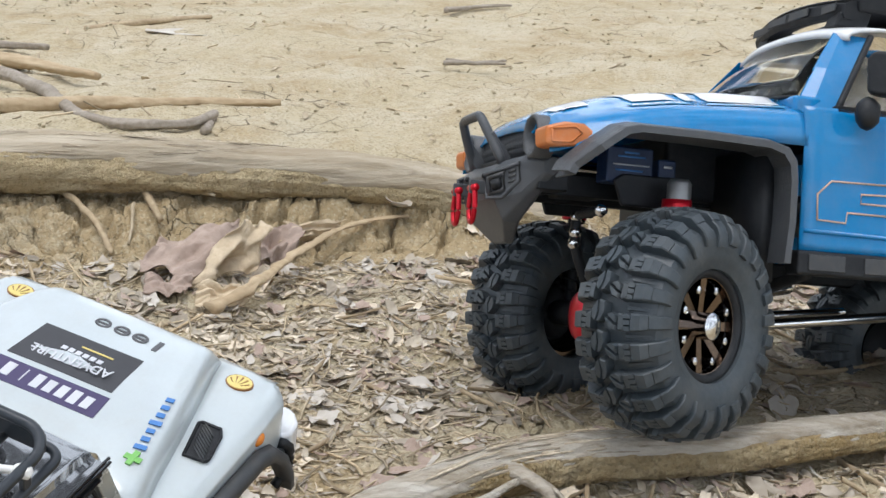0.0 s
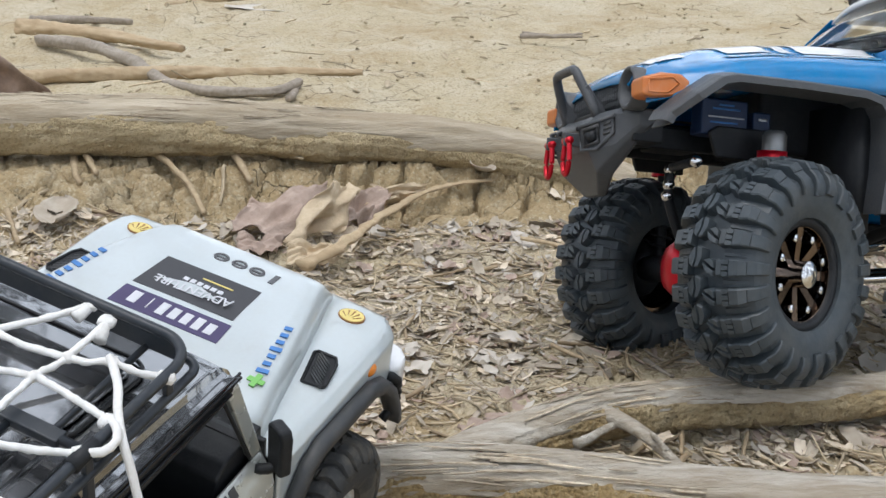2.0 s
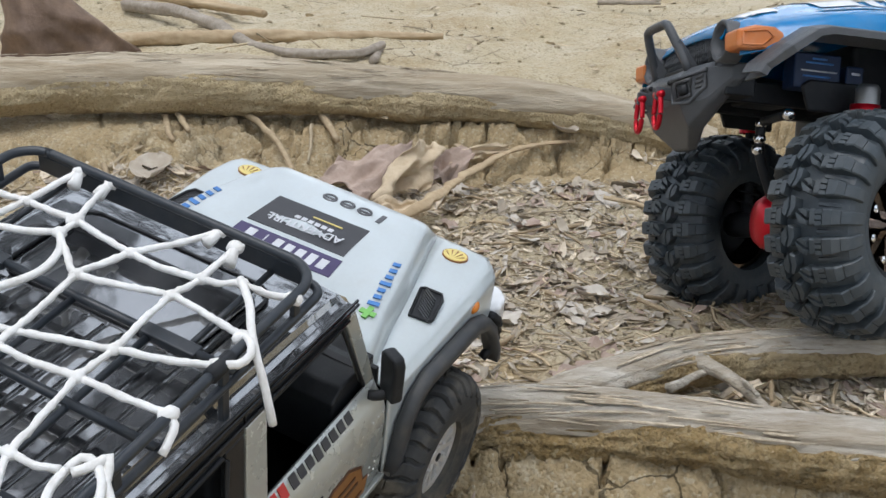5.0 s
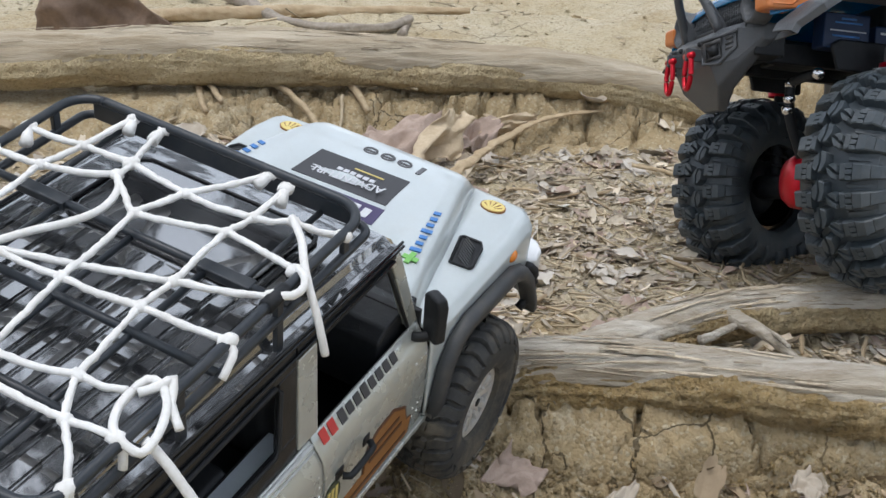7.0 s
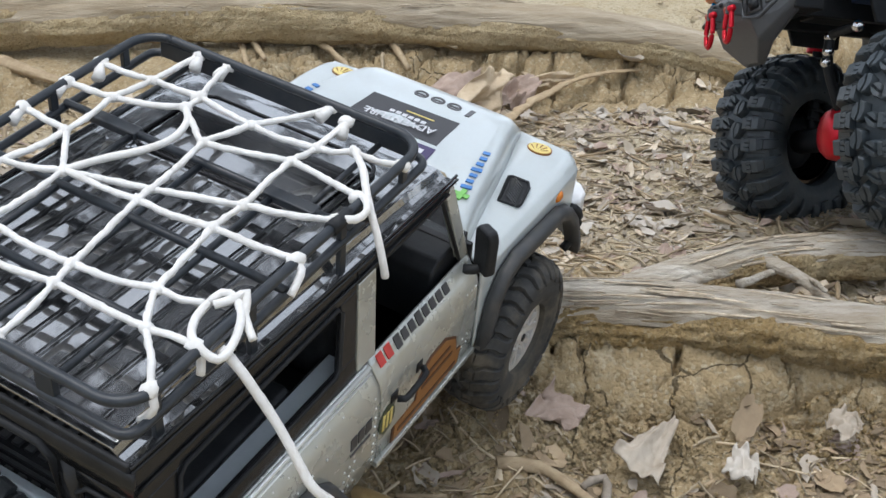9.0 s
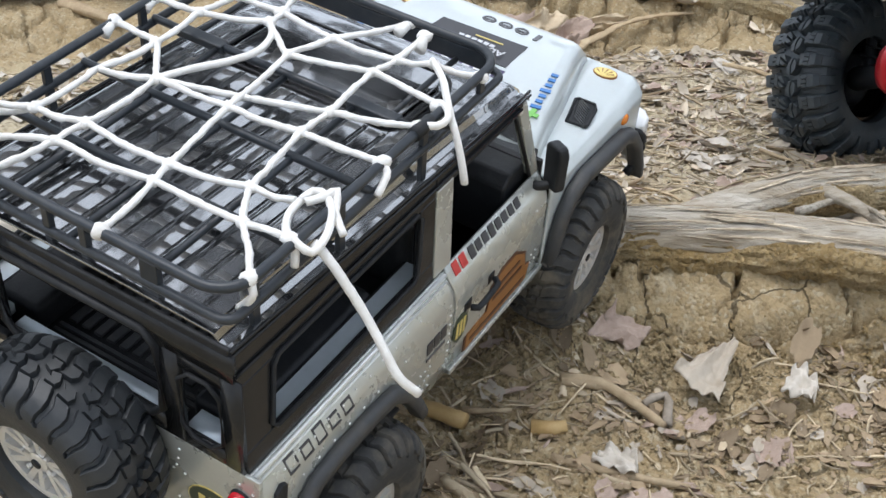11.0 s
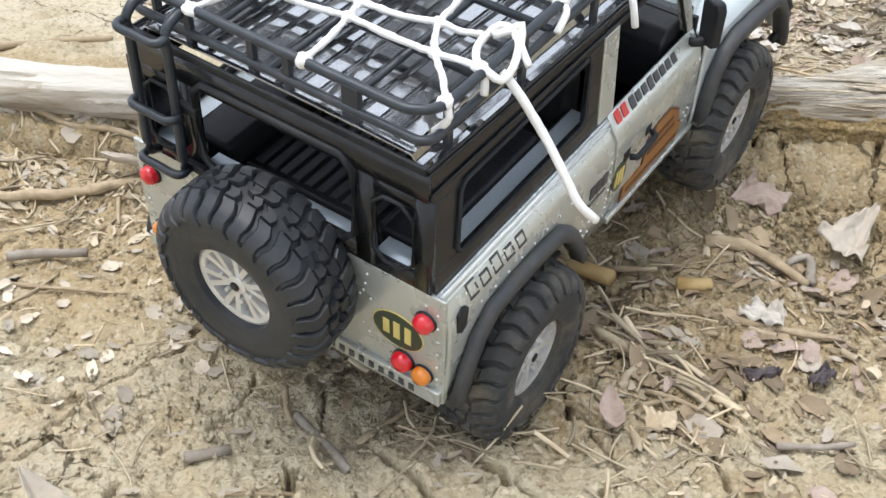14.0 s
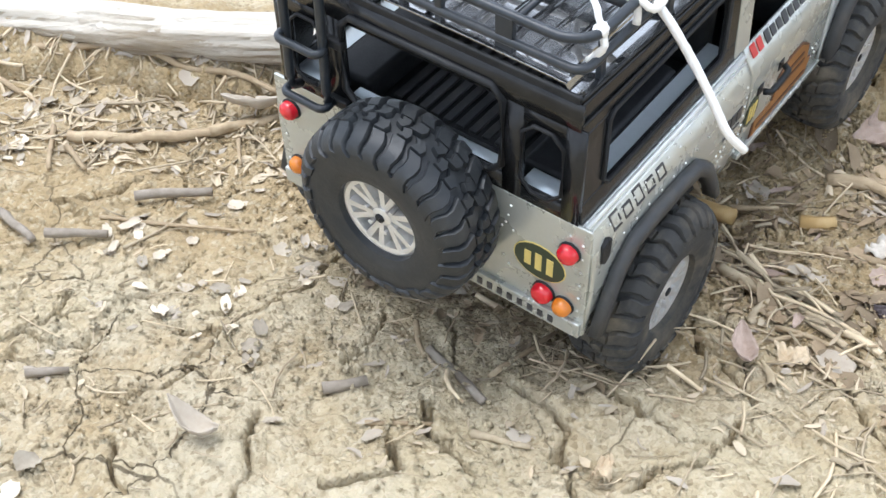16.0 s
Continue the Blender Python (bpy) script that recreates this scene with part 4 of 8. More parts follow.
def wheel(kind, parent, m, rubber=None):
    """A wheel as a part of its truck: rim, tyre and hub, its outer face towards its own +y."""
    if kind not in WHEEL_CACHE:
        if kind == "silver":
            parts = {"rim": (spoke_rim(0.0255, 0.045), RIM), "spoke": (spoke_mesh(0.0255, 0.045, 0.21, 0.66, 0.0047), RIM), "spoke_pair": (spoke_mesh(0.0255, 0.045, -0.21, 0.66, 0.0047), RIM), "nut": (nut_mesh(0.0062, 0.004, 0.0165, 0.0105), RIM), "tyre": (tyre_mesh(0.0585, 0.047, 0.0262, 30, 0.0040, "mud"), MUDRUBBER),
                     "hub": (hub_mesh(0.0055, 0.004, 0.0165), RIM)}
        else:
            parts = {"rim": (spoke_rim(0.0435, 0.078), BRONZE), "spoke": (spoke_mesh(0.0435, 0.078, 0.0, 0.55, 0.0095), BRONZE), "nut": (nut_mesh(0.0150, 0.014, 0.0265, 0.0305), CHROME), "tyre": (tyre_mesh(0.0950, 0.080, 0.0450, 25, 0.0105, "blocks"), BLUERUBBER),
                     "hub": (hub_mesh(0.0098, 0.010, 0.036), CHROME)}
        WHEEL_CACHE[kind] = {}
        for n, (bm, mt) in parts.items():
            me = bpy.data.meshes.new(n)
            bm.normal_update()
            bm.to_mesh(me)
            bm.free()
            me.materials.append(mt)
            me.shade_smooth()
            me.set_sharp_from_angle(angle=radians(32))
            WHEEL_CACHE[kind][n] = me
    meshes = WHEEL_CACHE[kind]
    rim = new("wheel", meshes["rim"])
    rim.parent, rim.matrix_basis = parent, m
    for n in ("tyre", "hub"):
        ob = new(n, meshes[n])
        ob.parent = rim
        if n == "tyre" and rubber:
            ob.material_slots[0].link = "OBJECT"
            ob.material_slots[0].material = rubber
    rounds = [("spoke", 6, 0), ("spoke_pair", 6, 0), ("nut", 6, 0.5)] if kind == "silver" else [("spoke", 8, 0), ("nut", 8, 0.5)]
    for n, count, off in rounds:
        for k in range(count):
            ob = new("nut" if n == "nut" else "spoke", meshes[n])
            ob.parent, ob.matrix_basis = rim, Matrix.Rotation(-2 * math.pi * (k + off) / count, 4, "Y")
    if kind == "silver":
        # black disc added in place of the shade seen between the spokes
        disc = lathe([(0.0070, 0.0002), (0.0070, 0.0214), (0.0050, 0.0214)], 32)
        tagged(part("wheel_back", disc, MATTBLACK, rim), "black disc standing in for the shade behind the spokes")
        tagged(part("axle_hole", lathe([(0.0150, 0.0030), (0.0176, 0.0030), (0.0178, 0.0002)], 14), MATTBLACK, rim), "dark axle end in the hub")
    if kind == "blue":
        ring = lathe([(0.024, 0.0470), (0.030, 0.0470), (0.0315, 0.0455), (0.0315, 0.0415), (0.0290, 0.0390), (0.020, 0.0375)], 48)
        tagged(part("bead_ring", ring, MATTBLACK, rim), "black bead ring")
        # same added disc, dark for the shade inside the rim
        tagged(part("wheel_back", lathe([(0.0040, 0.0002), (0.0040, 0.0370), (0.0020, 0.0370)], 32), MATTBLACK, rim), "black disc standing in for the shade behind the spokes")
    return rim



# ---- the silver truck, in its own frame: x ahead from the rear axle, y to its left, z up from the hubs
silver = thing("silver_truck", "silver model truck with black roof, rack and spare wheel", "model truck", SILVER_POSE)


def waist(z):
    """Half width of the body at a height."""
    return float(np.interp(z, [0.015, 0.06, 0.080, 0.090, 0.0965, 0.1005, 0.104, 0.183], [0.1105, 0.1125, 0.1125, 0.1110, 0.1070, 0.1040, 0.1025, 0.0935]))


def side_skin(s, x0, x1, top, bottom, n=60, zs=12):
    """A side panel with its lower edge given by bottom(x)."""
    rows = []
    for i in range(n + 1):
        x = x0 + (x1 - x0) * i / n
        b, t = bottom(x), top(x)
        rows.append([(x, s * waist(b + (t - b) * (k / zs) ** 0.7), b + (t - b) * (k / zs) ** 0.7) for k in range(zs + 1)])
    return sheet(rows)


def rear_lower(x):
    return float(np.interp(x, [-0.08, -0.0625, -0.050, -0.036, 0.030, 0.046, 0.060, 0.067, 0.24], [0.020, 0.022, 0.055, 0.0695, 0.0705, 0.058, 0.030, 0.024, 0.026]))


def front_lower(x):
    return float(np.interp(x, [0.222, 0.228, 0.236, 0.248, 0.262, 0.326, 0.342, 0.356, 0.366, 0.40], [0.026, 0.026, 0.060, 0.072, 0.0755, 0.0700, 0.062, 0.044, 0.022, 0.020]))


def fender_top(x):
    return float(np.interp(x, [0.222, 0.25, 0.35, 0.372, 0.380], [0.100, 0.0985, 0.0945, 0.0915, 0.086]))


for s in (-1, 1):
    part("rear_quarter_panel", side_skin(s, -0.0730, 0.1050, lambda x: 0.1035, rear_lower), SILVER, silver, "silver side panel with rivets", solid=0.0018)
    # door: from the seam to the bulkhead
    door = part("door", side_skin(s, 0.1062, 0.2190, lambda x: 0.1045, lambda x: 0.027), SILVER, silver, "silver door with stickers", solid=0.0018)
    bm = box(0.104, 0.232, min(s * 0.1045, s * 0.1135), max(s * 0.1045, s * 0.1135), 0.0215, 0.0262)
    part("sill", bm, SILVER, silver, bevel=0.001)
    # door handle: two posts and a grip
    h = part("handle", tube([(0.120, s * 0.1150, 0.0690), (0.1225, s * 0.1190, 0.0690), (0.146, s * 0.1190, 0.0705), (0.149, s * 0.1150, 0.0705)], 0.0021, 8, 0.003), MATTBLACK, door, "black door handle")
    bm = box(0.1165, 0.1245, s * 0.1120 - 0.0012, s * 0.1120 + 0.0012, 0.0650, 0.0730)
    add_box(bm, 0.1450, 0.1520, s * 0.1120 - 0.0012, s * 0.1120 + 0.0012, 0.0668, 0.0745)
    part("handle_base", bm, MATTBLACK, door, "black handle plates", bevel=0.0008)
    # waist ridge, a double bead along the rear quarter
    bm = bmesh.new()
    add_tube(bm, [Vector((-0.073, s * 0.1046, 0.1018)), Vector((0.104, s * 0.1046, 0.1018))], 0.0014, 8)
    add_tube(bm, [Vector((-0.073, s * 0.1060, 0.0978)), Vector((0.104, s * 0.1060, 0.0978))], 0.0008, 6)
    part("waist_ridge", bm, RIVETWHITE, silver, "bright ridge along the waist")
    # front wing: flat top, rounded shoulder, side with the wheel arch
    rows = []
    for i in range(41):
        x = 0.222 + (0.380 - 0.222) * i / 40
        zt, zb = fender_top(x), front_lower(x)
        tuck = float(np.interp(x, [0.34, 0.368, 0.380], [0.0, 0.002, 0.009]))
        zb = min(zb, zt - 0.012)
        line = [(0.058, zt + 0.0015), (0.080, zt + 0.0008), (0.100, zt - 0.0002), (0.1055, zt - 0.0012), (0.1095, zt - 0.0040), (0.1120, zt - 0.0090)]
        side = [(0.1125, zt - 0.0095 + (zb - zt + 0.0095) * k / 7) for k in range(8)]
        rows.append([(x, s * (y - tuck * (y > 0.1)), z) for y, z in line + side])
    part("front_wing", sheet(rows), HOODWHITE, silver, "pale silver front wing", solid=0.0018)
    # black arch flares
    def flare(pts, out):
        rows = []
        for x, z, nx, nz in pts:
            rows.append([(x, s * 0.1110, z), (x + nx * 0.0070, s * 0.1135, z + nz * 0.0070), (x + nx * 0.0062, s * (0.1135 + out * 0.75), z + nz * 0.0062), (x + nx * 0.003, s * (0.1135 + out), z + nz * 0.0030), (x - nx * 0.002, s * (0.1135 + out), z - nz * 0.0020), (x - nx * 0.0025, s * 0.1110, z - nz * 0.0025)])
        return sheet(rows)
    rear_arch = [(-0.0665, 0.022, -1, 0.1), (-0.0600, 0.040, -0.97, 0.25), (-0.0500, 0.058, -0.8, 0.6), (-0.0365, 0.0695, -0.4, 0.92), (-0.015, 0.0715, 0, 1), (0.015, 0.0715, 0, 1), (0.0335, 0.0690, 0.4, 0.92), (0.0480, 0.057, 0.8, 0.6), (0.0600, 0.036, 0.93, 0.3), (0.0655, 0.024, 1, 0.1)]
    front_arch = [(0.2290, 0.012, -1, 0.0), (0.2315, 0.040, -1, 0.1), (0.2370, 0.060, -0.9, 0.4), (0.2480, 0.0725, -0.5, 0.85), (0.262, 0.0765, 0, 1), (0.295, 0.0735, 0.05, 1), (0.3260, 0.0705, 0.2, 0.97), (0.3420, 0.0620, 0.65, 0.75), (0.3570, 0.0440, 0.85, 0.5), (0.3680, 0.0200, 0.95, 0.3), (0.370, 0.010, 1, 0)]
    part("arch_flare", flare(rear_arch, 0.0065), FLARE, silver, "black wheel arch flare", solid=0.001)
    part("arch_flare", flare(front_arch, 0.0085), FLARE, silver, "black wheel arch flare", solid=0.001)
    # inner wheel wells, dark tan where mud has dried
    part("wheel_well", box(-0.066, 0.062, min(s * 0.075, s * 0.108), max(s * 0.075, s * 0.108), 0.066, 0.0695), MATTBLACK, silver)
    part("wheel_well", box(0.232, 0.362, min(s * 0.070, s * 0.108), max(s * 0.070, s * 0.108), 0.0800, 0.0825), MATTBLACK, silver)
    mud = [[(x - nx * 0.003, s * 0.1105, z - nz * 0.003), (x - nx * 0.006, s * 0.095, z - nz * 0.006), (x - nx * 0.006, s * 0.078, z - nz * 0.006)] for x, z, nx, nz in rear_arch]
    part("arch_liner", sheet(mud), MUDTAN, silver, "arch liner caked with dried mud", solid=0.001)
    # wing vent grille with slanted bars
    outline = [(0.2850, 0.0893), (0.3120, 0.0826), (0.3138, 0.0845), (0.3140, 0.0968), (0.3085, 0.1000), (0.2890, 0.1036), (0.2868, 0.1020)]
    vent = part("vent", prism([(x, s * y) for x, y in outline], 0.0950, 0.0980, "z"), MATTBLACK, silver, "black wing vent", bevel=0.0008)
    loop = [Vector((x, s * y, 0.0983)) for x, y in outline]
    part("vent_frame", bars([loop + loop[:2]], 0.0011, 6), MATTBLACK, vent, "raised black vent frame")
    bm = bmesh.new()
    for k in range(9):
        x = 0.2895 + k * 0.0026
        add_box(bm, -0.0005, 0.0005, -0.0068, 0.0068, 0, 0.0010, m=pose(x, s * (0.0962 - k * 0.0007), 0.0979, 0, 0, s * 36))
    part("vent_mesh", bm, FLARE, vent)
    # amber side repeater
    part("side_marker", dome(0.0055, 0.0035, pose(0.3345, s * 0.1115, 0.0805, -90 * s, 0, 0) @ Matrix.Diagonal((1, 0.8, 1, 1))), AMBER, silver, "amber side marker lamp")
    # mirror on a short arm
    mir = part("mirror", prism([(0.214, 0.098), (0.2135, 0.126), (0.2165, 0.1315), (0.2285, 0.1300), (0.2315, 0.1265), (0.2300, 0.1005), (0.2270, 0.0965)], s * 0.1150 - 0.004, s * 0.1150 + 0.004, "y"), MATTBLACK, silver, "black door mirror", bevel=0.0022)
    mir.matrix_basis = pose(0.2178, s * 0.115, 0.113, 0, 0, s * -58) @ pose(-0.222, -s * 0.115, -0.113)
    part("mirror_arm", tube([(0.2105, s * 0.104, 0.0985), (0.214, s * 0.110, 0.0985), (0.2190, s * 0.1150, 0.1010)], 0.0032, 8, 0.003), MATTBLACK, silver)

# bonnet: raised centre panel that narrows ahead, rounded over the nose
rows = []
for x, half, z in ((0.2235, 0.0935, 0.1150), (0.235, 0.0925, 0.1170), (0.26, 0.0860, 0.1178), (0.30, 0.0775, 0.1172), (0.335, 0.0690, 0.1145), (0.352, 0.0645, 0.1118), (0.362, 0.0620, 0.1080), (0.369, 0.0605, 0.1020), (0.373, 0.0595, 0.0940), (0.375, 0.059, 0.080), (0.375, 0.059, 0.05)):
    base = min(fender_top(x) + 0.0005, z - 0.004)
    line = [(half + 0.0030, base), (half + 0.0012, z - (z - base) * 0.55), (half - 0.0010, z - 0.0035), (half - 0.0045, z - 0.0010)] + [(half * k, z + 0.0006 * (1 - k)) for k in (0.85, 0.6, 0.3, 0.0)]
    full = [(x, y, zz) for y, zz in line] + [(x, -y, zz) for y, zz in line[-2::-1]]
    rows.append(full)
part("bonnet", sheet(rows), HOODWHITE, silver, "pale silver bonnet with stickers", solid=0.0015)
part("nose_panel", box(0.3715, 0.3775, -0.1030, 0.1030, 0.045, 0.088), HOODWHITE, silver, bevel=0.003)
part("grille", box(0.3765, 0.3800, -0.048, 0.048, 0.048, 0.082), MATTBLACK, silver, "black front grille", bevel=0.001)
for y in (-0.076, 0.076):
    part("headlamp", dome(0.016, 0.006, pose(0.3775, y, 0.066, 0, 90, 0)), CHROME, silver, "round headlamp")
bm = bmesh.new()
add_box(bm, 0.384, 0.398, -0.098, 0.098, 0.022, 0.040)
part("front_bumper", bm, MATTBLACK, silver, "black front bumper", bevel=0.002)
for s in (-1, 1):
    part("bumper_end", prism([(0.372, s * 0.100), (0.398, s * 0.096), (0.396, s * 0.106), (0.388, s * 0.1135), (0.376, s * 0.1150), (0.370, s * 0.110)], 0.020, 0.052, "z"), WHITEPAINT, silver, "white bumper corner", bevel=0.003)
    part("nudge_bar", tube([(0.366, s * 0.110, 0.050), (0.372, s * 0.1155, 0.044), (0.372, s * 0.1155, 0.024), (0.362, s * 0.112, 0.014)], 0.0035, 8, 0.004), MATTBLACK, silver)
part("chassis", box(-0.06, 0.37, -0.035, 0.035, 0.010, 0.030), MATTBLACK, silver, bevel=0.002)
for x in (0.0, 0.275):
    part("axle", tube([(x, -0.095, 0), (x, 0.095, 0)], 0.0065, 10, 0.02), MATTBLACK, silver)
    part("diff_housing", lump(0.016, pose(x, 0.012, 0.0), 2.0, 0.05), MATTBLACK, silver)
part("floor_pan", box(-0.071, 0.222, -0.107, 0.107, 0.030, 0.034), MATTBLACK, silver)
part("bulkhead", box(0.219, 0.2225, -0.104, 0.104, 0.034, 0.112), MATTBLACK, silver, bevel=0.001)

# rear panel with its lower rail
part("rear_panel", box(-0.0745, -0.0720, -0.1105, 0.1105, 0.0205, 0.1050), SILVER, silver, "silver rear panel with rivets and stickers", bevel=0.0008)
part("rear_rail", box(-0.0775, -0.0740, -0.1095, 0.1095, 0.0205, 0.0320), SILVER, silver, "silver rear cross rail", bevel=0.001)
for s in (-1, 1):
    for y, z, r, mt, lab in ((0.0985, 0.0840, 0.0062, REDLENS, "red tail lamp"), (0.0840, 0.0425, 0.0066, REDLENS, "red tail lamp"), (0.0975, 0.0400, 0.0058, AMBER, "amber tail lamp")):
        lamp = part("tail_lamp", lathe([(0, r * 1.0), (0.0035, r * 1.0), (0.0055, r * 0.92), (0.0072, r * 0.6), (0.0078, 0.0002)], 18, pose(-0.0742, s * y, z, 0, 0, 90)), mt, silver, lab)
        part("lamp_base", lathe([(0, r * 1.12), (0.0016, r * 1.12), (0.0016, r * 0.9)], 18, pose(-0.0742, s * y, z, 0, 0, 90)), MATTBLACK, lamp)
part("fuel_flap", prism([(-0.0665, 0.0760), (-0.0655, 0.0880), (-0.0600, 0.0905), (-0.0560, 0.0880), (-0.0570, 0.0750), (-0.0620, 0.0720)], -0.1135, -0.1095, "y"), MATTBLACK, silver, "black fuel filler recess", bevel=0.001)

# hard top: waist strip, pillars, roof edge, with real openings; the roof line falls a little towards the windscreen
def roof_line(x):
    return 0.1848 - 0.055 * (x + 0.07)


def top_panel(s, pts, thick=0.0032):
    """A flat piece of the hard top side, given by its (x, z) corners."""
    bm = bmesh.new()
    out = [bm.verts.new((x, s * waist(z), z)) for x, z in pts]
    inn = [bm.verts.new((x, s * (waist(z) - thick), z)) for x, z in pts]
    n = len(pts)
    bm.faces.new(out)
    bm.faces.new(inn[::-1])
    for i in range(n):
        bm.faces.new((out[i], inn[i], inn[(i + 1) % n], out[(i + 1) % n]))
    bmesh.ops.recalc_face_normals(bm, faces=bm.faces)
    return bm


for s in (-1, 1):
    part("waist_strip", top_panel(s, [(-0.0725, 0.1040), (0.0940, 0.1040), (0.0950, 0.1170), (-0.0725, 0.1170)]), GLOSSBLACK, silver, "black hard top side", bevel=0.0008)
    part("rear_corner_post", top_panel(s, [(-0.0725, 0.1170), (-0.0520, 0.1170), (-0.0440, 0.1580), (-0.0725, 0.1580)]), GLOSSBLACK, silver, bevel=0.0008)
    part("mid_post", top_panel(s, [(0.0780, 0.1170), (0.0950, 0.1170), (0.1015, 0.1580), (0.0860, 0.1580)]), GLOSSBLACK, silver, bevel=0.0008)
    part("window_head", top_panel(s, [(-0.0725, 0.1580), (0.1015, 0.1580), (0.1030, roof_line(0.103) - 0.001), (-0.0725, roof_line(-0.0725) - 0.001)]), GLOSSBLACK, silver, bevel=0.0008)
    part("door_head", top_panel(s, [(0.1030, 0.1600), (0.1900, 0.1590), (0.2000, 0.1615), (0.2000, roof_line(0.2) - 0.001), (0.1030, roof_line(0.103) - 0.001)]), GLOSSBLACK, silver, bevel=0.0008)
    # moulded bead under the roof edge, and the rubber seal round the side window
    bead = [Vector((x, s * (waist(z) + 0.0009), z)) for x, z in ((-0.0715, 0.1672), (0.0600, 0.1652), (0.1960, 0.1622))]
    part("side_bead", bars([bead], 0.0010, 6), GLOSSBLACK, silver)
    seal = [Vector((x, s * (waist(z) + 0.0008), z)) for x, z in ((-0.0480, 0.1170), (0.0745, 0.1170), (0.0785, 0.1210), (0.0855, 0.1540), (0.0825, 0.1580), (-0.0400, 0.1580), (-0.0445, 0.1540), (-0.0515, 0.1210), (-0.0480, 0.1170), (-0.0460, 0.1170))]
    part("window_seal", bars([seal], 0.0014, 6), MATTBLACK, silver)
    part("inner_ledge", box(-0.068, 0.093, min(s * 0.0845, s * 0.0990), max(s * 0.0845, s * 0.0990), 0.1085, 0.1105), LEDGE, silver, "pale inner ledge below the window", bevel=0.0005)
    part("inner_side", box(-0.068, 0.093, min(s * 0.0835, s * 0.0850), max(s * 0.0835, s * 0.0850), 0.040, 0.1105), MATTBLACK, silver)
    part("door_post", top_panel(s, [(0.0952, 0.1040), (0.1135, 0.1040), (0.1205, 0.1600), (0.1032, 0.1600)]), SILVER, silver, "silver door post", bevel=0.001)
    part("windscreen_post", top_panel(s, [(0.2105, 0.1045), (0.2200, 0.1045), (0.2045, 0.1630), (0.1940, 0.1630)], 0.006), SILVER, silver, "silver windscreen post", bevel=0.001)
    part("window_gasket", bars([[Vector((x, s * (waist(z) - 0.001), z)) for x, z in ((0.2095, 0.1055), (0.1915, 0.1590), (0.1210, 0.1595))]], 0.0013, 6), MATTBLACK, silver)
    part("door_inner", box(0.116, 0.214, min(s * 0.0985, s * 0.1010), max(s * 0.0985, s * 0.1010), 0.035, 0.1000), MATTBLACK, silver)

# roof: gutters and a top of flat raised flutes
rows = []
for x, dz in ((-0.0712, 0.0020), (-0.0706, 0.0027), (-0.0700, 0.0028), (-0.0660, 0.0030), (-0.0645, 0.0030), (0.0000, 0.0034), (0.0600, 0.0035), (0.1020, 0.0033), (0.1045, 0.0032), (0.1500, 0.003), (0.1900, 0.001), (0.2010, -0.001), (0.2050, -0.005)):
    drop = 0.055 * (x + 0.07)
    line = [(0.0965, 0.1830 + min(dz, 0)), (0.0965, 0.1850 + min(dz, 0)), (0.0925, 0.1856 + min(dz, 0)), (0.0910, 0.1850 + min(dz, 0)), (0.0885, 0.1856 + dz * 0.4), (0.0865, 0.1880 + dz)]
    flutes = []
    inside = 1.0 if -0.065 < x < 0.103 else 0.0
    for k in range(14):
        y0 = 0.0850 - 0.1700 * k / 14
        for f, h in ((0.0, 0.0), (0.20, 0.0), (0.24, 0.0022), (0.90, 0.0022), (0.94, 0.0010), (0.999, 0.0010)):
            y = y0 - 0.1700 / 14 * f
            flutes.append((y, 0.1882 + dz + 0.0016 * (1 - (y / 0.0865) ** 2) + h * inside))
    rows.append([(x, y, z - drop) for y, z in line + flutes] + [(x, -y, z - drop) for y, z in line[::-1]])
roof = part("roof", sheet(rows), ROOFBLACK, silver, "glossy black fluted roof with painted sky glints and dust streaks", solid=0.002)
roof.data.set_sharp_from_angle(angle=radians(25))
part("roof_lip", box(-0.0738, -0.0710, -0.0965, 0.0965, 0.1770, 0.1884), MATTBLACK, silver, "black rear lip of the roof", bevel=0.0012)
hatch = part("roof_hatch", prism([(x, y) for x, y, z in round_loop(0.1120, 0.1720, -0.0580, 0.0580, 0, 0.010)[:-2]], 0, 0.0022, "z"), ROOFBLACK, silver, "glossy black roof hatch", bevel=0.0010)
hatch.matrix_basis = pose(0.142, 0, 0.1815, 0, math.degrees(0.055), 0) @ pose(-0.142, 0, 0)
frame_line = part("hatch_seal", bars([round_loop(0.1080, 0.1760, -0.0630, 0.0630, 0.0, 0.012)], 0.0013, 6), GLOSSBLACK, silver, "black seal round the hatch")
frame_line.matrix_basis = pose(0.142, 0, 0.1815, 0, math.degrees(0.055), 0) @ pose(-0.142, 0, 0)
for s in (-1, 1):
    for up, dy in ((-0.0010, 0.0975), (0.0014, 0.0968)):
        part("gutter", bars([[Vector((-0.0725, s * dy, roof_line(-0.0725) + up)), Vector((0.2035, s * dy, roof_line(0.2035) + up))]], 0.0010, 6), GLOSSBLACK, silver, "rain gutter")
# windscreen head and sill
part("windscreen_head", box(0.1900, 0.2030, -0.0900, 0.0900, 0.1595, 0.1680), MATTBLACK, silver, bevel=0.001)
part("windscreen_sill", box(0.2100, 0.2260, -0.0980, 0.0980, 0.1040, 0.1150), MATTBLACK, silver, bevel=0.001)
pane = part("windscreen", sheet([[(0.2150, y, 0.114) for y in (-0.093, 0.093)], [(0.1990, y, 0.1620) for y in (-0.088, 0.088)]]), GLASS, silver, "clear windscreen pane", solid=0.0008)
pane.visible_shadow = False

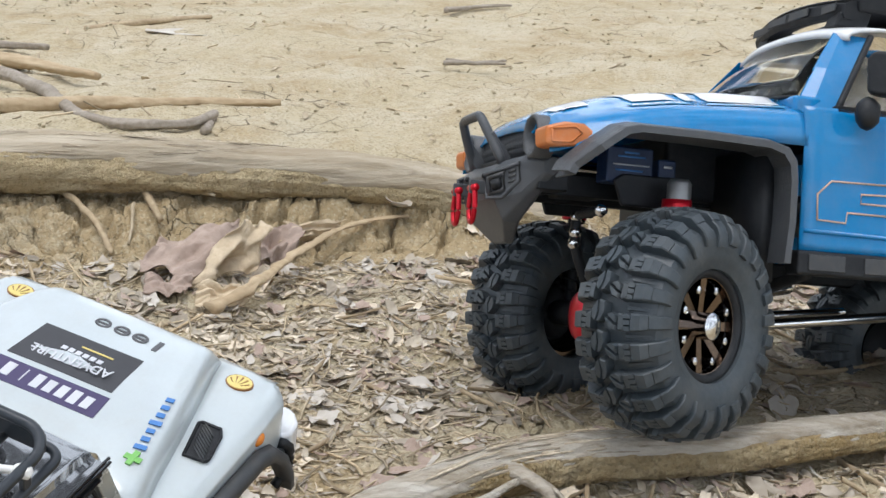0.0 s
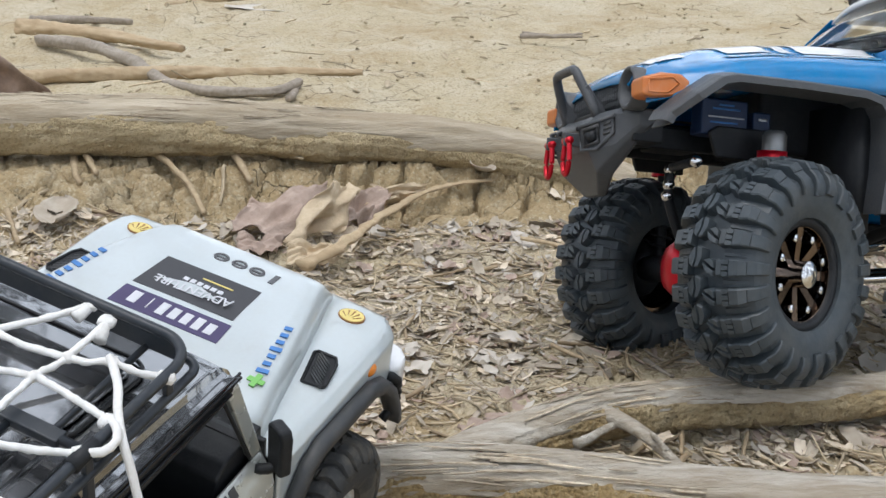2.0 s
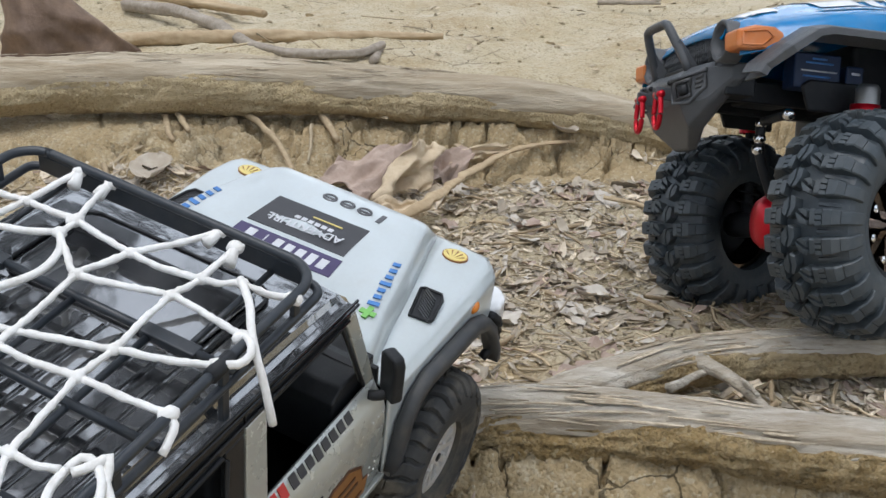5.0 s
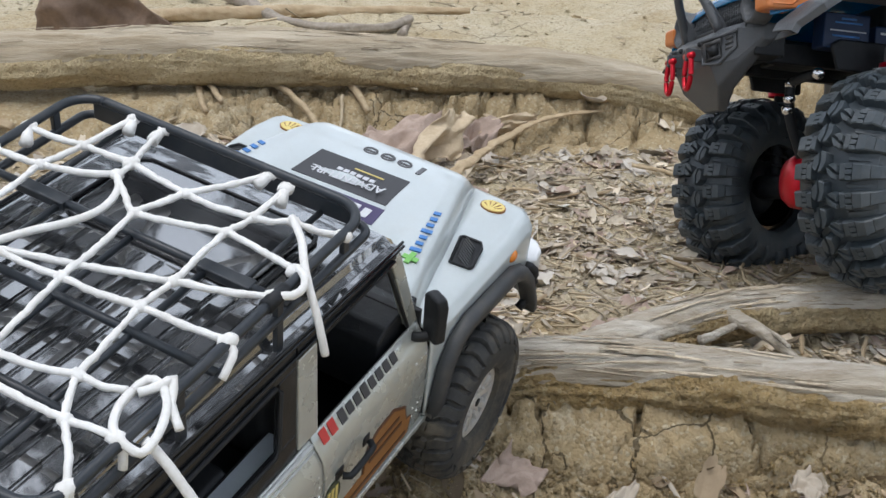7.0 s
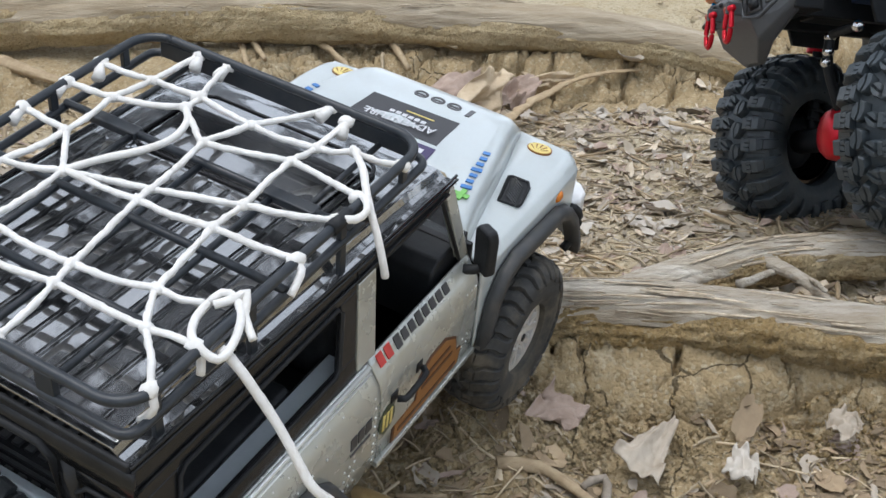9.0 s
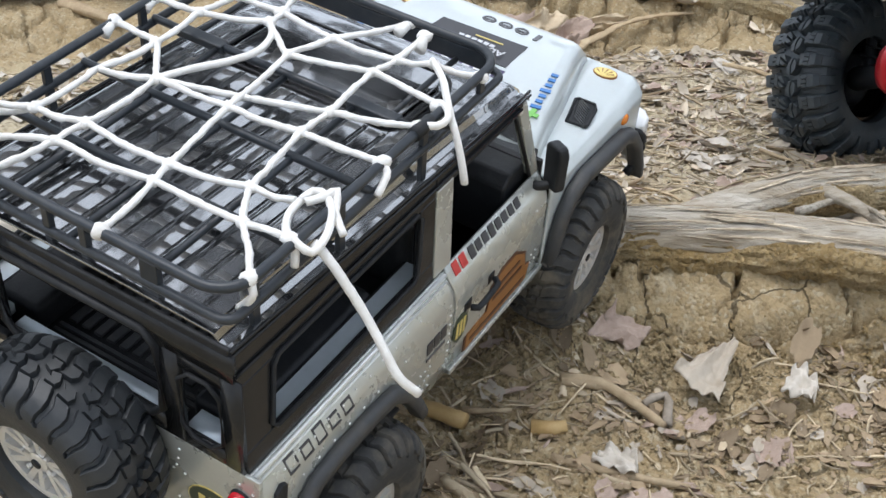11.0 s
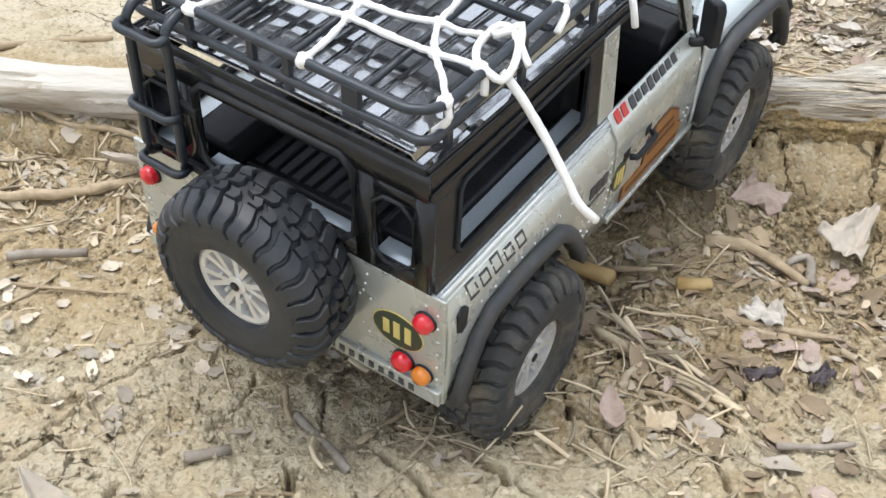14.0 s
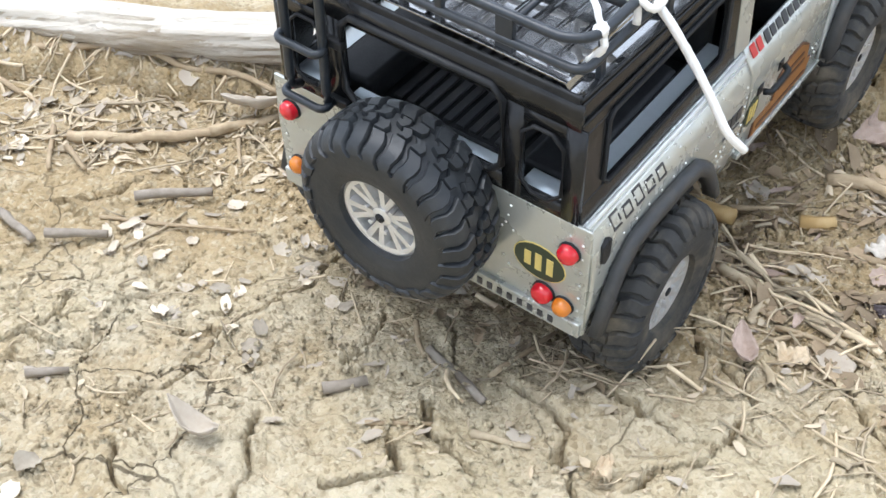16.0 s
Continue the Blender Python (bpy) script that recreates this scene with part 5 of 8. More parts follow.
# rear wall with the big opening and two small windows
def rear_wall(y0, y1, z0, z1, t=0.003):
    return box(-0.0745, -0.0745 + t, y0, y1, z0, z1)


for y0, y1, z0, z1 in ((-0.1015, -0.0905, 0.105, 0.168), (-0.0655, -0.0535, 0.105, 0.168), (0.0520, 0.0655, 0.105, 0.168), (0.0905, 0.1015, 0.105, 0.168), (-0.0905, -0.0655, 0.105, 0.1145), (0.0655, 0.0905, 0.105, 0.1145),
                       (-0.0905, -0.0655, 0.1600, 0.168), (0.0655, 0.0905, 0.1600, 0.168), (-0.0985, 0.0985, 0.1680, 0.1840), (-0.0535, 0.0520, 0.105, 0.1165)):
    part("rear_wall", rear_wall(y0, y1, z0, z1), GLOSSBLACK, silver)
for y0, y1, z0, z1, r in ((-0.0535, 0.0520, 0.1165, 0.1740, 0.0022), (-0.0905, -0.0655, 0.1145, 0.1600, 0.0012), (0.0655, 0.0905, 0.1145, 0.1600, 0.0012)):
    c = 0.007
    loop = [Vector((-0.0755, y, z)) for y, z in ((y0 + c, z0), (y1 - c, z0), (y1, z0 + c), (y1, z1 - c), (y1 - c, z1), (y0 + c, z1), (y0, z1 - c), (y0, z0 + c), (y0 + c, z0), (y0 + c * 1.5, z0))]
    part("rear_window_frame", bars([loop], r, 8), MATTBLACK, silver, "black moulded window frame")
for s in (-1, 1):
    part("rear_inner_ledge", box(-0.0715, -0.0600, min(s * 0.064, s * 0.092), max(s * 0.064, s * 0.092), 0.1085, 0.1150), LEDGE, silver, "pale inner ledge below the window")
part("rear_inner_sill", box(-0.0712, -0.0640, -0.0530, 0.0515, 0.1060, 0.1165), LEDGE, silver, "pale inner sill of the tail opening")
for z in (0.108, 0.150):
    part("tail_hinge", box(-0.0785, -0.0740, 0.050, 0.064, z, z + 0.006), MATTBLACK, silver, bevel=0.001)
# load bed with two columns of raised ribs
part("load_bed", box(-0.070, 0.085, -0.083, 0.083, 0.0920, 0.0950), MATTBLACK, silver, "black ribbed load bed")
bm = bmesh.new()
for x0, x1 in ((-0.066, -0.052), (-0.040, -0.004), (0.010, 0.046), (0.058, 0.080)):
    for k in range(11):
        add_box(bm, x0, x1, -0.0477 + k * 0.0090, -0.0423 + k * 0.0090, 0.0950, 0.0972)
for x in (-0.0490, -0.0445, 0.0010, 0.0055, 0.0500, 0.0540):
    add_box(bm, x - 0.0013, x + 0.0013, -0.050, 0.050, 0.0950, 0.0968)
part("bed_rib", bm, FLARE, silver, "black raised bed ribs", kind="stuff", bevel=0.0006)
for y0, y1 in ((-0.084, -0.053), (0.053, 0.084)):
    part("inner_wheel_box", box(-0.056, 0.060, y0, y1, 0.0930, 0.1130), MATTBLACK, silver, "black inner wheel box", bevel=0.004)
part("seat_back", box(0.088, 0.104, -0.085, 0.085, 0.050, 0.135), MATTBLACK, silver, "black seat backs", bevel=0.006)
part("dashboard", prism([(0.180, 0.070), (0.184, 0.108), (0.192, 0.1145), (0.212, 0.114), (0.219, 0.100), (0.219, 0.060)], -0.097, 0.097, "y"), MATTBLACK, silver, "black dashboard", bevel=0.002)
wheel_bm = bars([[Vector((0.176 + 0.006 * math.sin(a / 10 * math.pi), 0.045 + 0.017 * math.cos(a / 10 * math.pi), 0.112 + 0.017 * math.sin(a / 10 * math.pi))) for a in range(21)]], 0.0015, 6)
part("steering_wheel", wheel_bm, MATTBLACK, silver)

# wheels and the spare on the tail
for x, s, steer in ((0.0, -1, 0), (0.275, -1, 0), (0.0, 1, 0), (0.275, 1, 0)):
    wheel("silver", silver, pose(x, 0.1090 * s, 0.0, 0, 0, (180 if s < 0 else 0) + steer))
wheel("silver", silver, pose(-0.0985, -0.0020, 0.0852, 0, 15, 90), RUBBER)
part("spare_carrier", tube([(-0.074, -0.002, 0.085), (-0.100, -0.002, 0.085)], 0.008, 10), MATTBLACK, silver)

# ladder on the tail, with bowed rungs
for y in (0.0605, 0.0875):
    part("ladder_rail", tube([(-0.0600, y, 0.2075), (-0.0710, y, 0.2080), (-0.0790, y, 0.2040), (-0.0805, y, 0.1960), (-0.0815, y, 0.1500), (-0.0825, y, 0.1200), (-0.0810, y, 0.1120), (-0.0750, y, 0.1095)], 0.0028, 8, 0.004), RACK, silver, "black ladder rail")
for z in (0.1120, 0.1505, 0.2005):
    part("ladder_rung", tube([(-0.0810, 0.0885, z), (-0.0850, 0.0890, z), (-0.0885, 0.0860, z), (-0.0885, 0.0740, z), (-0.0885, 0.0620, z), (-0.0850, 0.0590, z), (-0.0810, 0.0595, z)], 0.0025, 8, 0.002), RACK, silver, "black bowed ladder rung")

# roof rack: two loops, posts and a floor of bars
RAIL_Z, FLOOR_Z = 0.2112, 0.1975
part("rack_rail", bars([round_loop(-0.0655, 0.1710, -0.0925, 0.0985, RAIL_Z, 0.018, 8)], 0.0027, 10), RACK, silver, "black upper rack rail")
part("rack_rail", bars([round_loop(-0.0675, 0.1740, -0.0930, 0.0975, FLOOR_Z, 0.008)], 0.0025, 8), RACK, silver, "black lower rack rail")
posts = [(-0.0665, 0.0570, 0.0022), (-0.0665, 0.0145, 0.0022), (-0.0665, -0.0085, 0.0022), (-0.0665, -0.0480, 0.0052), (0.1720, -0.0550, 0.0022), (0.1720, 0.0, 0.0022), (0.1720, 0.0600, 0.0022)]
for x, y, wide in posts:
    part("rack_post", box(x - 0.0020, x + 0.0020, y - wide, y + wide, 0.1900 if x < 0 else FLOOR_Z, RAIL_Z), RACK, silver, "black rack post", bevel=0.0006)
for x in (-0.0500, 0.0160, 0.0900, 0.1480):
    for y in (-0.0925, 0.0980):
        part("rack_post", box(x - 0.0026, x + 0.0026, y - 0.0016, y + 0.0016, roof_line(x) if x < 0.12 else FLOOR_Z - 0.003, RAIL_Z), RACK, silver, "black rack post", bevel=0.0006)
for y in (-0.0445, 0.0020, 0.0490):
    part("rack_bar", bars([[(-0.0675, y, FLOOR_Z + 0.001), (0.0985, y, FLOOR_Z + 0.001)]], 0.0020, 8), RACK, silver, "black lengthwise rack bar")
for y in (-0.0640, 0.0690):
    part("rack_bar", bars([[(0.0985, y, FLOOR_Z + 0.0008), (0.1740, y, FLOOR_Z + 0.0008)]], 0.0018, 8), RACK, silver, "black lengthwise rack bar")
for x in (-0.0125, 0.0420, 0.0985):
    part("rack_bar", bars([[(x, -0.0930, FLOOR_Z + 0.0022), (x, 0.0975, FLOOR_Z + 0.0022)]], 0.0024, 8), RACK, silver, "black cross rack bar")
for y0, y1 in ((-0.0720, -0.0400), (0.0450, 0.0780)):
    part("rack_plate", box(0.0945, 0.1025, y0, y1, FLOOR_Z - 0.0006, FLOOR_Z + 0.0046), RACK, silver, "black plate where the rack bars meet", bevel=0.0010)
part("front_rack_plate", box(0.1695, 0.1720, -0.0860, 0.0900, FLOOR_Z, 0.2085), RACK, silver, "black deflector along the rack front", bevel=0.0008)
part("rail_clamp", bars([[(0.0800, -0.0925, RAIL_Z), (0.0960, -0.0925, RAIL_Z)]], 0.0040, 10), MATTBLACK, silver, "black rubber sleeve on the rack rail")
part("rail_strap", tube([(0.0930, -0.0935, 0.2095), (0.1000, -0.0975, 0.2080), (0.1070, -0.1010, 0.2045)], 0.0022, 8, 0.003), MATTBLACK, silver, "short black strap end")


# stickers: plain shapes a hair above the panel
def sticker(name, pts, z_of, material, parent, label="", lift=0.0005):
    bm = bmesh.new()
    top = [bm.verts.new((x, y, z_of(x, y) + lift)) for x, y in pts]
    bot = [bm.verts.new((x, y, z_of(x, y) - 0.0002)) for x, y in pts]
    n = len(pts)
    bm.faces.new(top)
    for i in range(n):
        bm.faces.new((bot[i], bot[(i + 1) % n], top[(i + 1) % n], top[i]))
    bmesh.ops.recalc_face_normals(bm, faces=bm.faces)
    return part(name, bm, material, parent, label, smooth=False)


def bonnet_z(x, y):
    return float(np.interp(x, [0.2235, 0.235, 0.26, 0.30, 0.335, 0.352, 0.362], [0.1150, 0.1170, 0.1178, 0.1172, 0.1145, 0.1118, 0.1080])) + 0.0004


def wing_z(x, y):
    return fender_top(x) + 0.0004


def quad(cx, cy, w, h, turn=0.0):
    c, s_ = math.cos(radians(turn)), math.sin(radians(turn))
    return [(cx + c * a - s_ * b, cy + s_ * a + c * b) for a, b in ((-w / 2, -h / 2), (w / 2, -h / 2), (w / 2, h / 2), (-w / 2, h / 2))]


sticker("sticker", [(0.2890, -0.0375), (0.3235, -0.0360), (0.3215, 0.0325), (0.2870, 0.0345)], bonnet_z, CHARCOAL, silver, "charcoal bonnet sticker with pale bars")
rnd = random.Random(3)
words = bpy.data.curves.new("lettering", "FONT")
words.body, words.size, words.align_x, words.align_y, words.extrude, words.offset = "ADVENTURE", 0.0098, "CENTER", "CENTER", 0.00012, 0.00012
flat = bpy.data.objects.new("lettering", words)
word_mesh = bpy.data.meshes.new_from_object(flat)
word_mesh.materials.clear()
word_mesh.materials.append(PALEINK)
word = new("lettering", word_mesh)
word.parent, word.matrix_basis = silver, pose(0.2992, -0.0015, bonnet_z(0.2992, 0) + 0.0011, 0, 2.2, 91)
tagged(word, "pale word on the bonnet sticker")
bpy.data.objects.remove(flat)
for k in range(6):
    sticker("sticker_bar", quad(0.3075, -0.0160 + k * 0.0050, rnd.uniform(0.0032, 0.0042), 0.0036, 1), bonnet_z, PALEINK, silver, "small pale lettering bar", 0.0008)
sticker("sticker_bar", quad(0.3140, -0.010, 0.0012, 0.022, 1), bonnet_z, YELLOWINK, silver, "thin yellow bar", 0.0008)
sticker("sticker", [(0.2660, -0.0410), (0.2845, -0.0395), (0.2825, 0.0355), (0.2640, 0.0360)], bonnet_z, PURPLE, silver, "dark purple bonnet sticker with white bars")
for y, w_ in ((-0.0310, 0.0055), (-0.0225, 0.0055), (-0.0140, 0.0055), (-0.0055, 0.0055), (0.0030, 0.0055), (0.0125, 0.0008), (0.0235, 0.0060)):
    sticker("sticker_bar", quad(0.2745, y, rnd.uniform(0.0095, 0.0112), w_, 1), bonnet_z, PALEINK, silver, "white lettering bar", 0.0008)
def ring_mark(cx, cy, rx, ry, thick, material, label, z_of, gap=0.0, lift=0.0006):
    """A flat open or closed ring on the bonnet."""
    bm, n = bmesh.new(), 20
    turns = [gap + (2 * math.pi - gap) * k / n for k in range(n + 1)]
    rows = [[(cx + (rx - t * thick) * math.cos(a), cy + (ry - t * thick) * math.sin(a), z_of(cx, cy) + lift) for t in (0, 1)] for a in turns]
    add_sheet(bm, rows)
    return part("sticker_mark", bm, material, silver, label, solid=0.0003)


for cy in (-0.0215, -0.0082, 0.0055):
    ring_mark(0.3415, cy, 0.0042, 0.0056, 0.0019, DARKGREY, "dark grey ring mark", bonnet_z)
    sticker("sticker_bar", quad(0.3415, cy, 0.0016, 0.0100, 1), bonnet_z, DARKGREY, silver, "dark grey logo bar", 0.0007)
sticker("sticker_bar", quad(0.3410, -0.0345, 0.0110, 0.0034, 1), bonnet_z, DARKGREY, silver, "dark grey logo bar")
for s in (-1, 1):
    pts = [(0.3590 + 0.0078 * math.cos(a * math.pi / 8), s * 0.0830 + 0.0092 * math.sin(a * math.pi / 8)) for a in range(16)]
    sticker("round_sticker", pts, wing_z, BROWNINK, silver, "round yellow and red sticker on the wing", 0.0012)
    pts = [(0.3590 + 0.0070 * math.cos(a * math.pi / 8), s * 0.0830 + 0.0084 * math.sin(a * math.pi / 8)) for a in range(16)]
    sticker("round_sticker_face", pts, wing_z, YELLOWINK, silver, "yellow sticker face", 0.0016)
    for a in (-56, -28, 0, 28, 56):
        c, d = math.cos(math.radians(a)), math.sin(math.radians(a))
        pts = [(0.3535 + 0.003 * c, s * 0.0830 + 0.003 * d), (0.3535 + 0.0105 * c + 0.0005 * d, s * 0.0830 + 0.0080 * d - 0.0006 * c), (0.3535 + 0.0105 * c - 0.0005 * d, s * 0.0830 + 0.0080 * d + 0.0006 * c)]
        sticker("sticker_ray", pts, wing_z, BROWNINK, silver, "thin brown ray", 0.0019)
    for k in range(7):
        x, y = 0.2610 + k * 0.0068, s * (0.0762 - k * 0.0012)
        sticker("sticker_bar", quad(x, y, 0.0034, 0.0075 if k in (0, 3) else 0.0050, -s * 11), bonnet_z, BLUEINK, silver, "blue lettering bar")
    sticker("sticker_bar", quad(0.2520, s * 0.0775, 0.0036, 0.0105), bonnet_z, GREENINK, silver, "green cross bar", 0.0007)
    sticker("sticker_bar", quad(0.2520, s * 0.0775, 0.0105, 0.0034), bonnet_z, GREENINK, silver, "green cross bar", 0.0010)


def side_sticker(name, pts, s, material, parent, label="", lift=0.0006):
    """A flat shape on the body side, given by (x, z)."""
    bm = bmesh.new()
    top = [bm.verts.new((x, s * (waist(z) + lift), z)) for x, z in pts]
    bot = [bm.verts.new((x, s * (waist(z) - 0.0002), z)) for x, z in pts]
    n = len(pts)
    bm.faces.new(top)
    for i in range(n):
        bm.faces.new((bot[i], bot[(i + 1) % n], top[(i + 1) % n], top[i]))
    bmesh.ops.recalc_face_normals(bm, faces=bm.faces)
    return part(name, bm, material, parent, label, smooth=False)


for s in (-1, 1):
    for k in range(2):
        side_sticker("sticker_bar", quad(0.1150 + k * 0.0082, 0.1000, 0.0058, 0.0070), s, REDINK, silver, "red lettering bar")
    for k in range(8):
        side_sticker("sticker_bar", quad(0.1330 + k * 0.0078, 0.0998, 0.0056, 0.0070 if k in (0, 3) else 0.0056), s, CHARCOAL, silver, "black lettering bar")
    shape = [(0.1215, 0.0255), (0.2020, 0.0285), (0.2040, 0.0425), (0.1980, 0.0440), (0.1940, 0.0590), (0.1800, 0.0685), (0.1620, 0.0680), (0.1490, 0.0610), (0.1475, 0.0405), (0.1220, 0.0390)]
    side_sticker("sticker", shape, s, DARKBROWN, silver, "brown crest sticker on the door", 0.0006)
    inner = [(0.164 + (x - 0.164) * 0.955, 0.0440 + (z - 0.0440) * 0.92) for x, z in shape]
    side_sticker("sticker_face", inner, s, BROWNINK, silver, "orange-brown sticker face", 0.0010)
    for z, x0, x1 in ((0.0335, 0.128, 0.197), (0.0480, 0.153, 0.190), (0.0560, 0.157, 0.186)):
        side_sticker("sticker_bar", [(x0, z - 0.0014), (x1, z - 0.0014), (x1, z + 0.0014), (x0, z + 0.0014)], s, DARKBROWN, silver, "dark brown lettering bar", 0.0014)
    side_sticker("oval_sticker", [(0.1135 + 0.0085 * math.cos(a * math.pi / 8), 0.0560 + 0.0115 * math.sin(a * math.pi / 8)) for a in range(16)], s, OLIVE, silver, "dark green oval sticker", 0.0006)
    for k in range(3):
        side_sticker("sticker_bar", quad(0.1095 + k * 0.0040, 0.0560, 0.0024, 0.0135), s, YELLOWINK, silver, "yellow lettering bar", 0.0010)
    for k in range(5):
        x, h = -0.0480 + k * 0.0118, (0.0080 if k in (0, 2) else 0.0060)
        z = 0.0928 - (0.0080 - h) / 2
        for dx, dz, ww, hh in ((0, h / 2, 0.0080, 0.0010), (0, -h / 2, 0.0080, 0.0010), (-0.0036, 0, 0.0010, h), (0.0036, 0, 0.0010, h * (0.4 if k in (0, 3) else 1.0))):
            side_sticker("sticker_bar", quad(x + dx, z + dz, ww, hh), s, CHARCOAL, silver, "black outline lettering bar")
    for k, w_ in enumerate((0.006, 0.006, 0.006)):
        side_sticker("sticker_bar", quad(0.0780 + k * 0.0075, 0.0690, w_, 0.0090), s, CHARCOAL, silver, "black lettering bar")
    side_sticker("sticker_bar", quad(0.0850, 0.0600, 0.020, 0.0020), s, DARKGREY, silver, "grey lettering bar")


def tail_sticker(name, pts, material, label="", x=-0.0745, lift=0.0006):
    return part(name, prism(pts, x - lift, x + 0.0002, "x"), material, silver, label, smooth=False)


tail_sticker("oval_rim", [(-0.0800 + 0.0172 * math.cos(a * math.pi / 10), 0.0640 + 0.0132 * math.sin(a * math.pi / 10)) for a in range(20)], YELLOWINK, "thin yellow sticker rim", lift=0.0004)
tail_sticker("oval_sticker", [(-0.0800 + 0.0165 * math.cos(a * math.pi / 10), 0.0640 + 0.0125 * math.sin(a * math.pi / 10)) for a in range(20)], OLIVE, "dark green oval sticker with yellow bars")
for y, h in ((-0.0725, 0.0105), (-0.0795, 0.0125), (-0.0870, 0.0125)):
    tail_sticker("sticker_bar", quad(y, 0.0640, 0.0042, h), YELLOWINK, "yellow lettering bar", lift=0.0010)
for k in range(9):
    tail_sticker("sticker_bar", quad(-0.0350 - k * 0.0070, 0.0262, 0.0034, 0.0048), CHARCOAL, "black lettering bar", x=-0.0775)

# rivets
rivet_bm = dome(0.0009, 0.0007, Matrix.Identity(4), 8, 3)
rivet_me = bpy.data.meshes.new("rivet")
rivet_bm.to_mesh(rivet_me)
rivet_bm.free()
rivet_me.materials.append(RIVETWHITE)
rivet_me.shade_smooth()


def rivet(x, y, z, rx, rz):
    ob = new("rivet", rivet_me)
    ob.parent, ob.matrix_basis = silver, pose(x, y, z, rx, 0, rz)


for s in (-1, 1):
    spots = [(-0.066 + 0.0125 * k, 0.0935 if k % 2 else 0.0945) for k in range(1, 12)] + [(-0.043 + 0.0135 * k, 0.0805) for k in range(8)] + [(0.100, 0.032 + 0.0075 * k) for k in range(8)]
    spots += [(0.070 + 0.005 * (k % 3), 0.034 + 0.0085 * (k // 3)) for k in range(9)] + [(0.205, 0.040), (0.211, 0.040), (0.205, 0.047), (0.211, 0.047), (0.205, 0.0845), (0.211, 0.0845), (0.216, 0.0845)]
    for x, z in spots:
        rivet(x, s * (waist(z) + 0.0001), z, -90 * s, 0)
for y, z in [(-0.1060, 0.030 + 0.0105 * k) for k in range(7)] + [(-0.098, 0.096), (-0.060, 0.096), (-0.057, 0.082), (-0.062, 0.078), (-0.0585, 0.088), (-0.0545, 0.078), (0.106, 0.040), (0.106, 0.060), (0.106, 0.085), (-0.060, 0.050), (-0.056, 0.055)]:
    rivet(-0.0746, y, z, 90, -90)

# ---- white cord net over the rack
net = thing("cargo_net", "white knotted cord net tied over the roof rack", "cargo net", SILVER_POSE)
KNOTS = {"a": (0.0400, 0.0426), "b": (0.1058, 0.0686), "c": (0.1325, 0.0632), "d2": (0.1345, 0.0321), "d": (0.1218, 0.0316), "e": (0.1018, 0.0024), "f": (0.0429, -0.0029), "g": (0.1296, -0.0073),
         "h": (0.1333, -0.0471), "i": (0.1150, -0.0437), "j": (0.0703, -0.0470), "k": (0.0476, -0.0458), "l": (-0.0013, -0.0529), "m": (-0.0233, -0.0657), "n": (0.1101, -0.0889), "o": (-0.0101, -0.0103),
         "p": (-0.0243, -0.0131), "r": (0.0661, 0.0658), "u": (0.1422, -0.0656), "q": (-0.0650, -0.0177), "x": (0.0291, 0.0732),
         "l1": (0.1289, 0.0985), "l2": (0.1027, 0.0985), "l3": (0.0690, 0.0985), "f1": (0.1700, 0.0599), "f2": (0.1705, 0.0400), "f3": (0.1708, -0.0319), "f4": (0.1640, -0.0459), "v": (0.1471, -0.0920),
         "w": (0.0518, -0.0920), "y": (0.0881, -0.0910), "rr": (-0.0505, -0.0910), "z1": (0.0036, -0.0758), "z2": (-0.0201, -0.0905), "n1": (-0.0292, 0.0464), "n2": (-0.0151, 0.0736), "n3": (-0.0097, 0.0443),
         "ll": (-0.0549, 0.0980), "ra": (-0.0660, 0.0550), "kk": (-0.0258, 0.0985)}
STRANDS = ["l1 c d2 g h u v", "l2 b d", "d e i n", "l3 r a", "f1 c b r x", "x a f k w", "a j y", "f2 d2 d", "f3 g e f o p q", "f4 h i j k l m rr", "kk n2 n3 o l z1", "ll n1 p m z2", "ra n1 n3 a", "n2 x"]


def on_net(name, lift=0.0):
    x, y = KNOTS[name]
    return Vector((x, y, 0.2118 - 0.022 * max(0.0, x - 0.06) + lift))


rnd = random.Random(7)
for line in STRANDS:
    names = line.split()
    pts = []
    for a, b in zip(names, names[1:]):
        p, q = on_net(a), on_net(b)
        pts.append(p)
        mid = p.lerp(q, 0.5) + Vector((rnd.uniform(-0.0015, 0.0015), rnd.uniform(-0.0015, 0.0015), -0.02 * (q - p).length))
        pts.append(mid)
    pts.append(on_net(names[-1]))
    part("strand", tube(pts, 0.0018, 8, 0.0022, wob=0.42, freq=260.0), ROPE, net, "white cord")
# a loose slack loop and hanging ends
RING = [(0.0043, -0.0779, 0.212), (-0.0068, -0.0797, 0.2125), (-0.0168, -0.0855, 0.213), (-0.0207, -0.0928, 0.213), (-0.0187, -0.1011, 0.2085), (-0.0073, -0.1006, 0.209), (0.0049, -0.0956, 0.212), (0.0116, -0.0878, 0.215), (0.0108, -0.0807, 0.215), (0.0043, -0.0779, 0.212)]
RING_TAIL = [(0.0027, -0.0823, 0.2145), (0.0109, -0.0882, 0.2155), (0.0166, -0.0899, 0.2165), (0.0129, -0.0928, 0.214), (0.0083, -0.095, 0.211), (0.0017, -0.1045, 0.206)]
Z = 0.2118
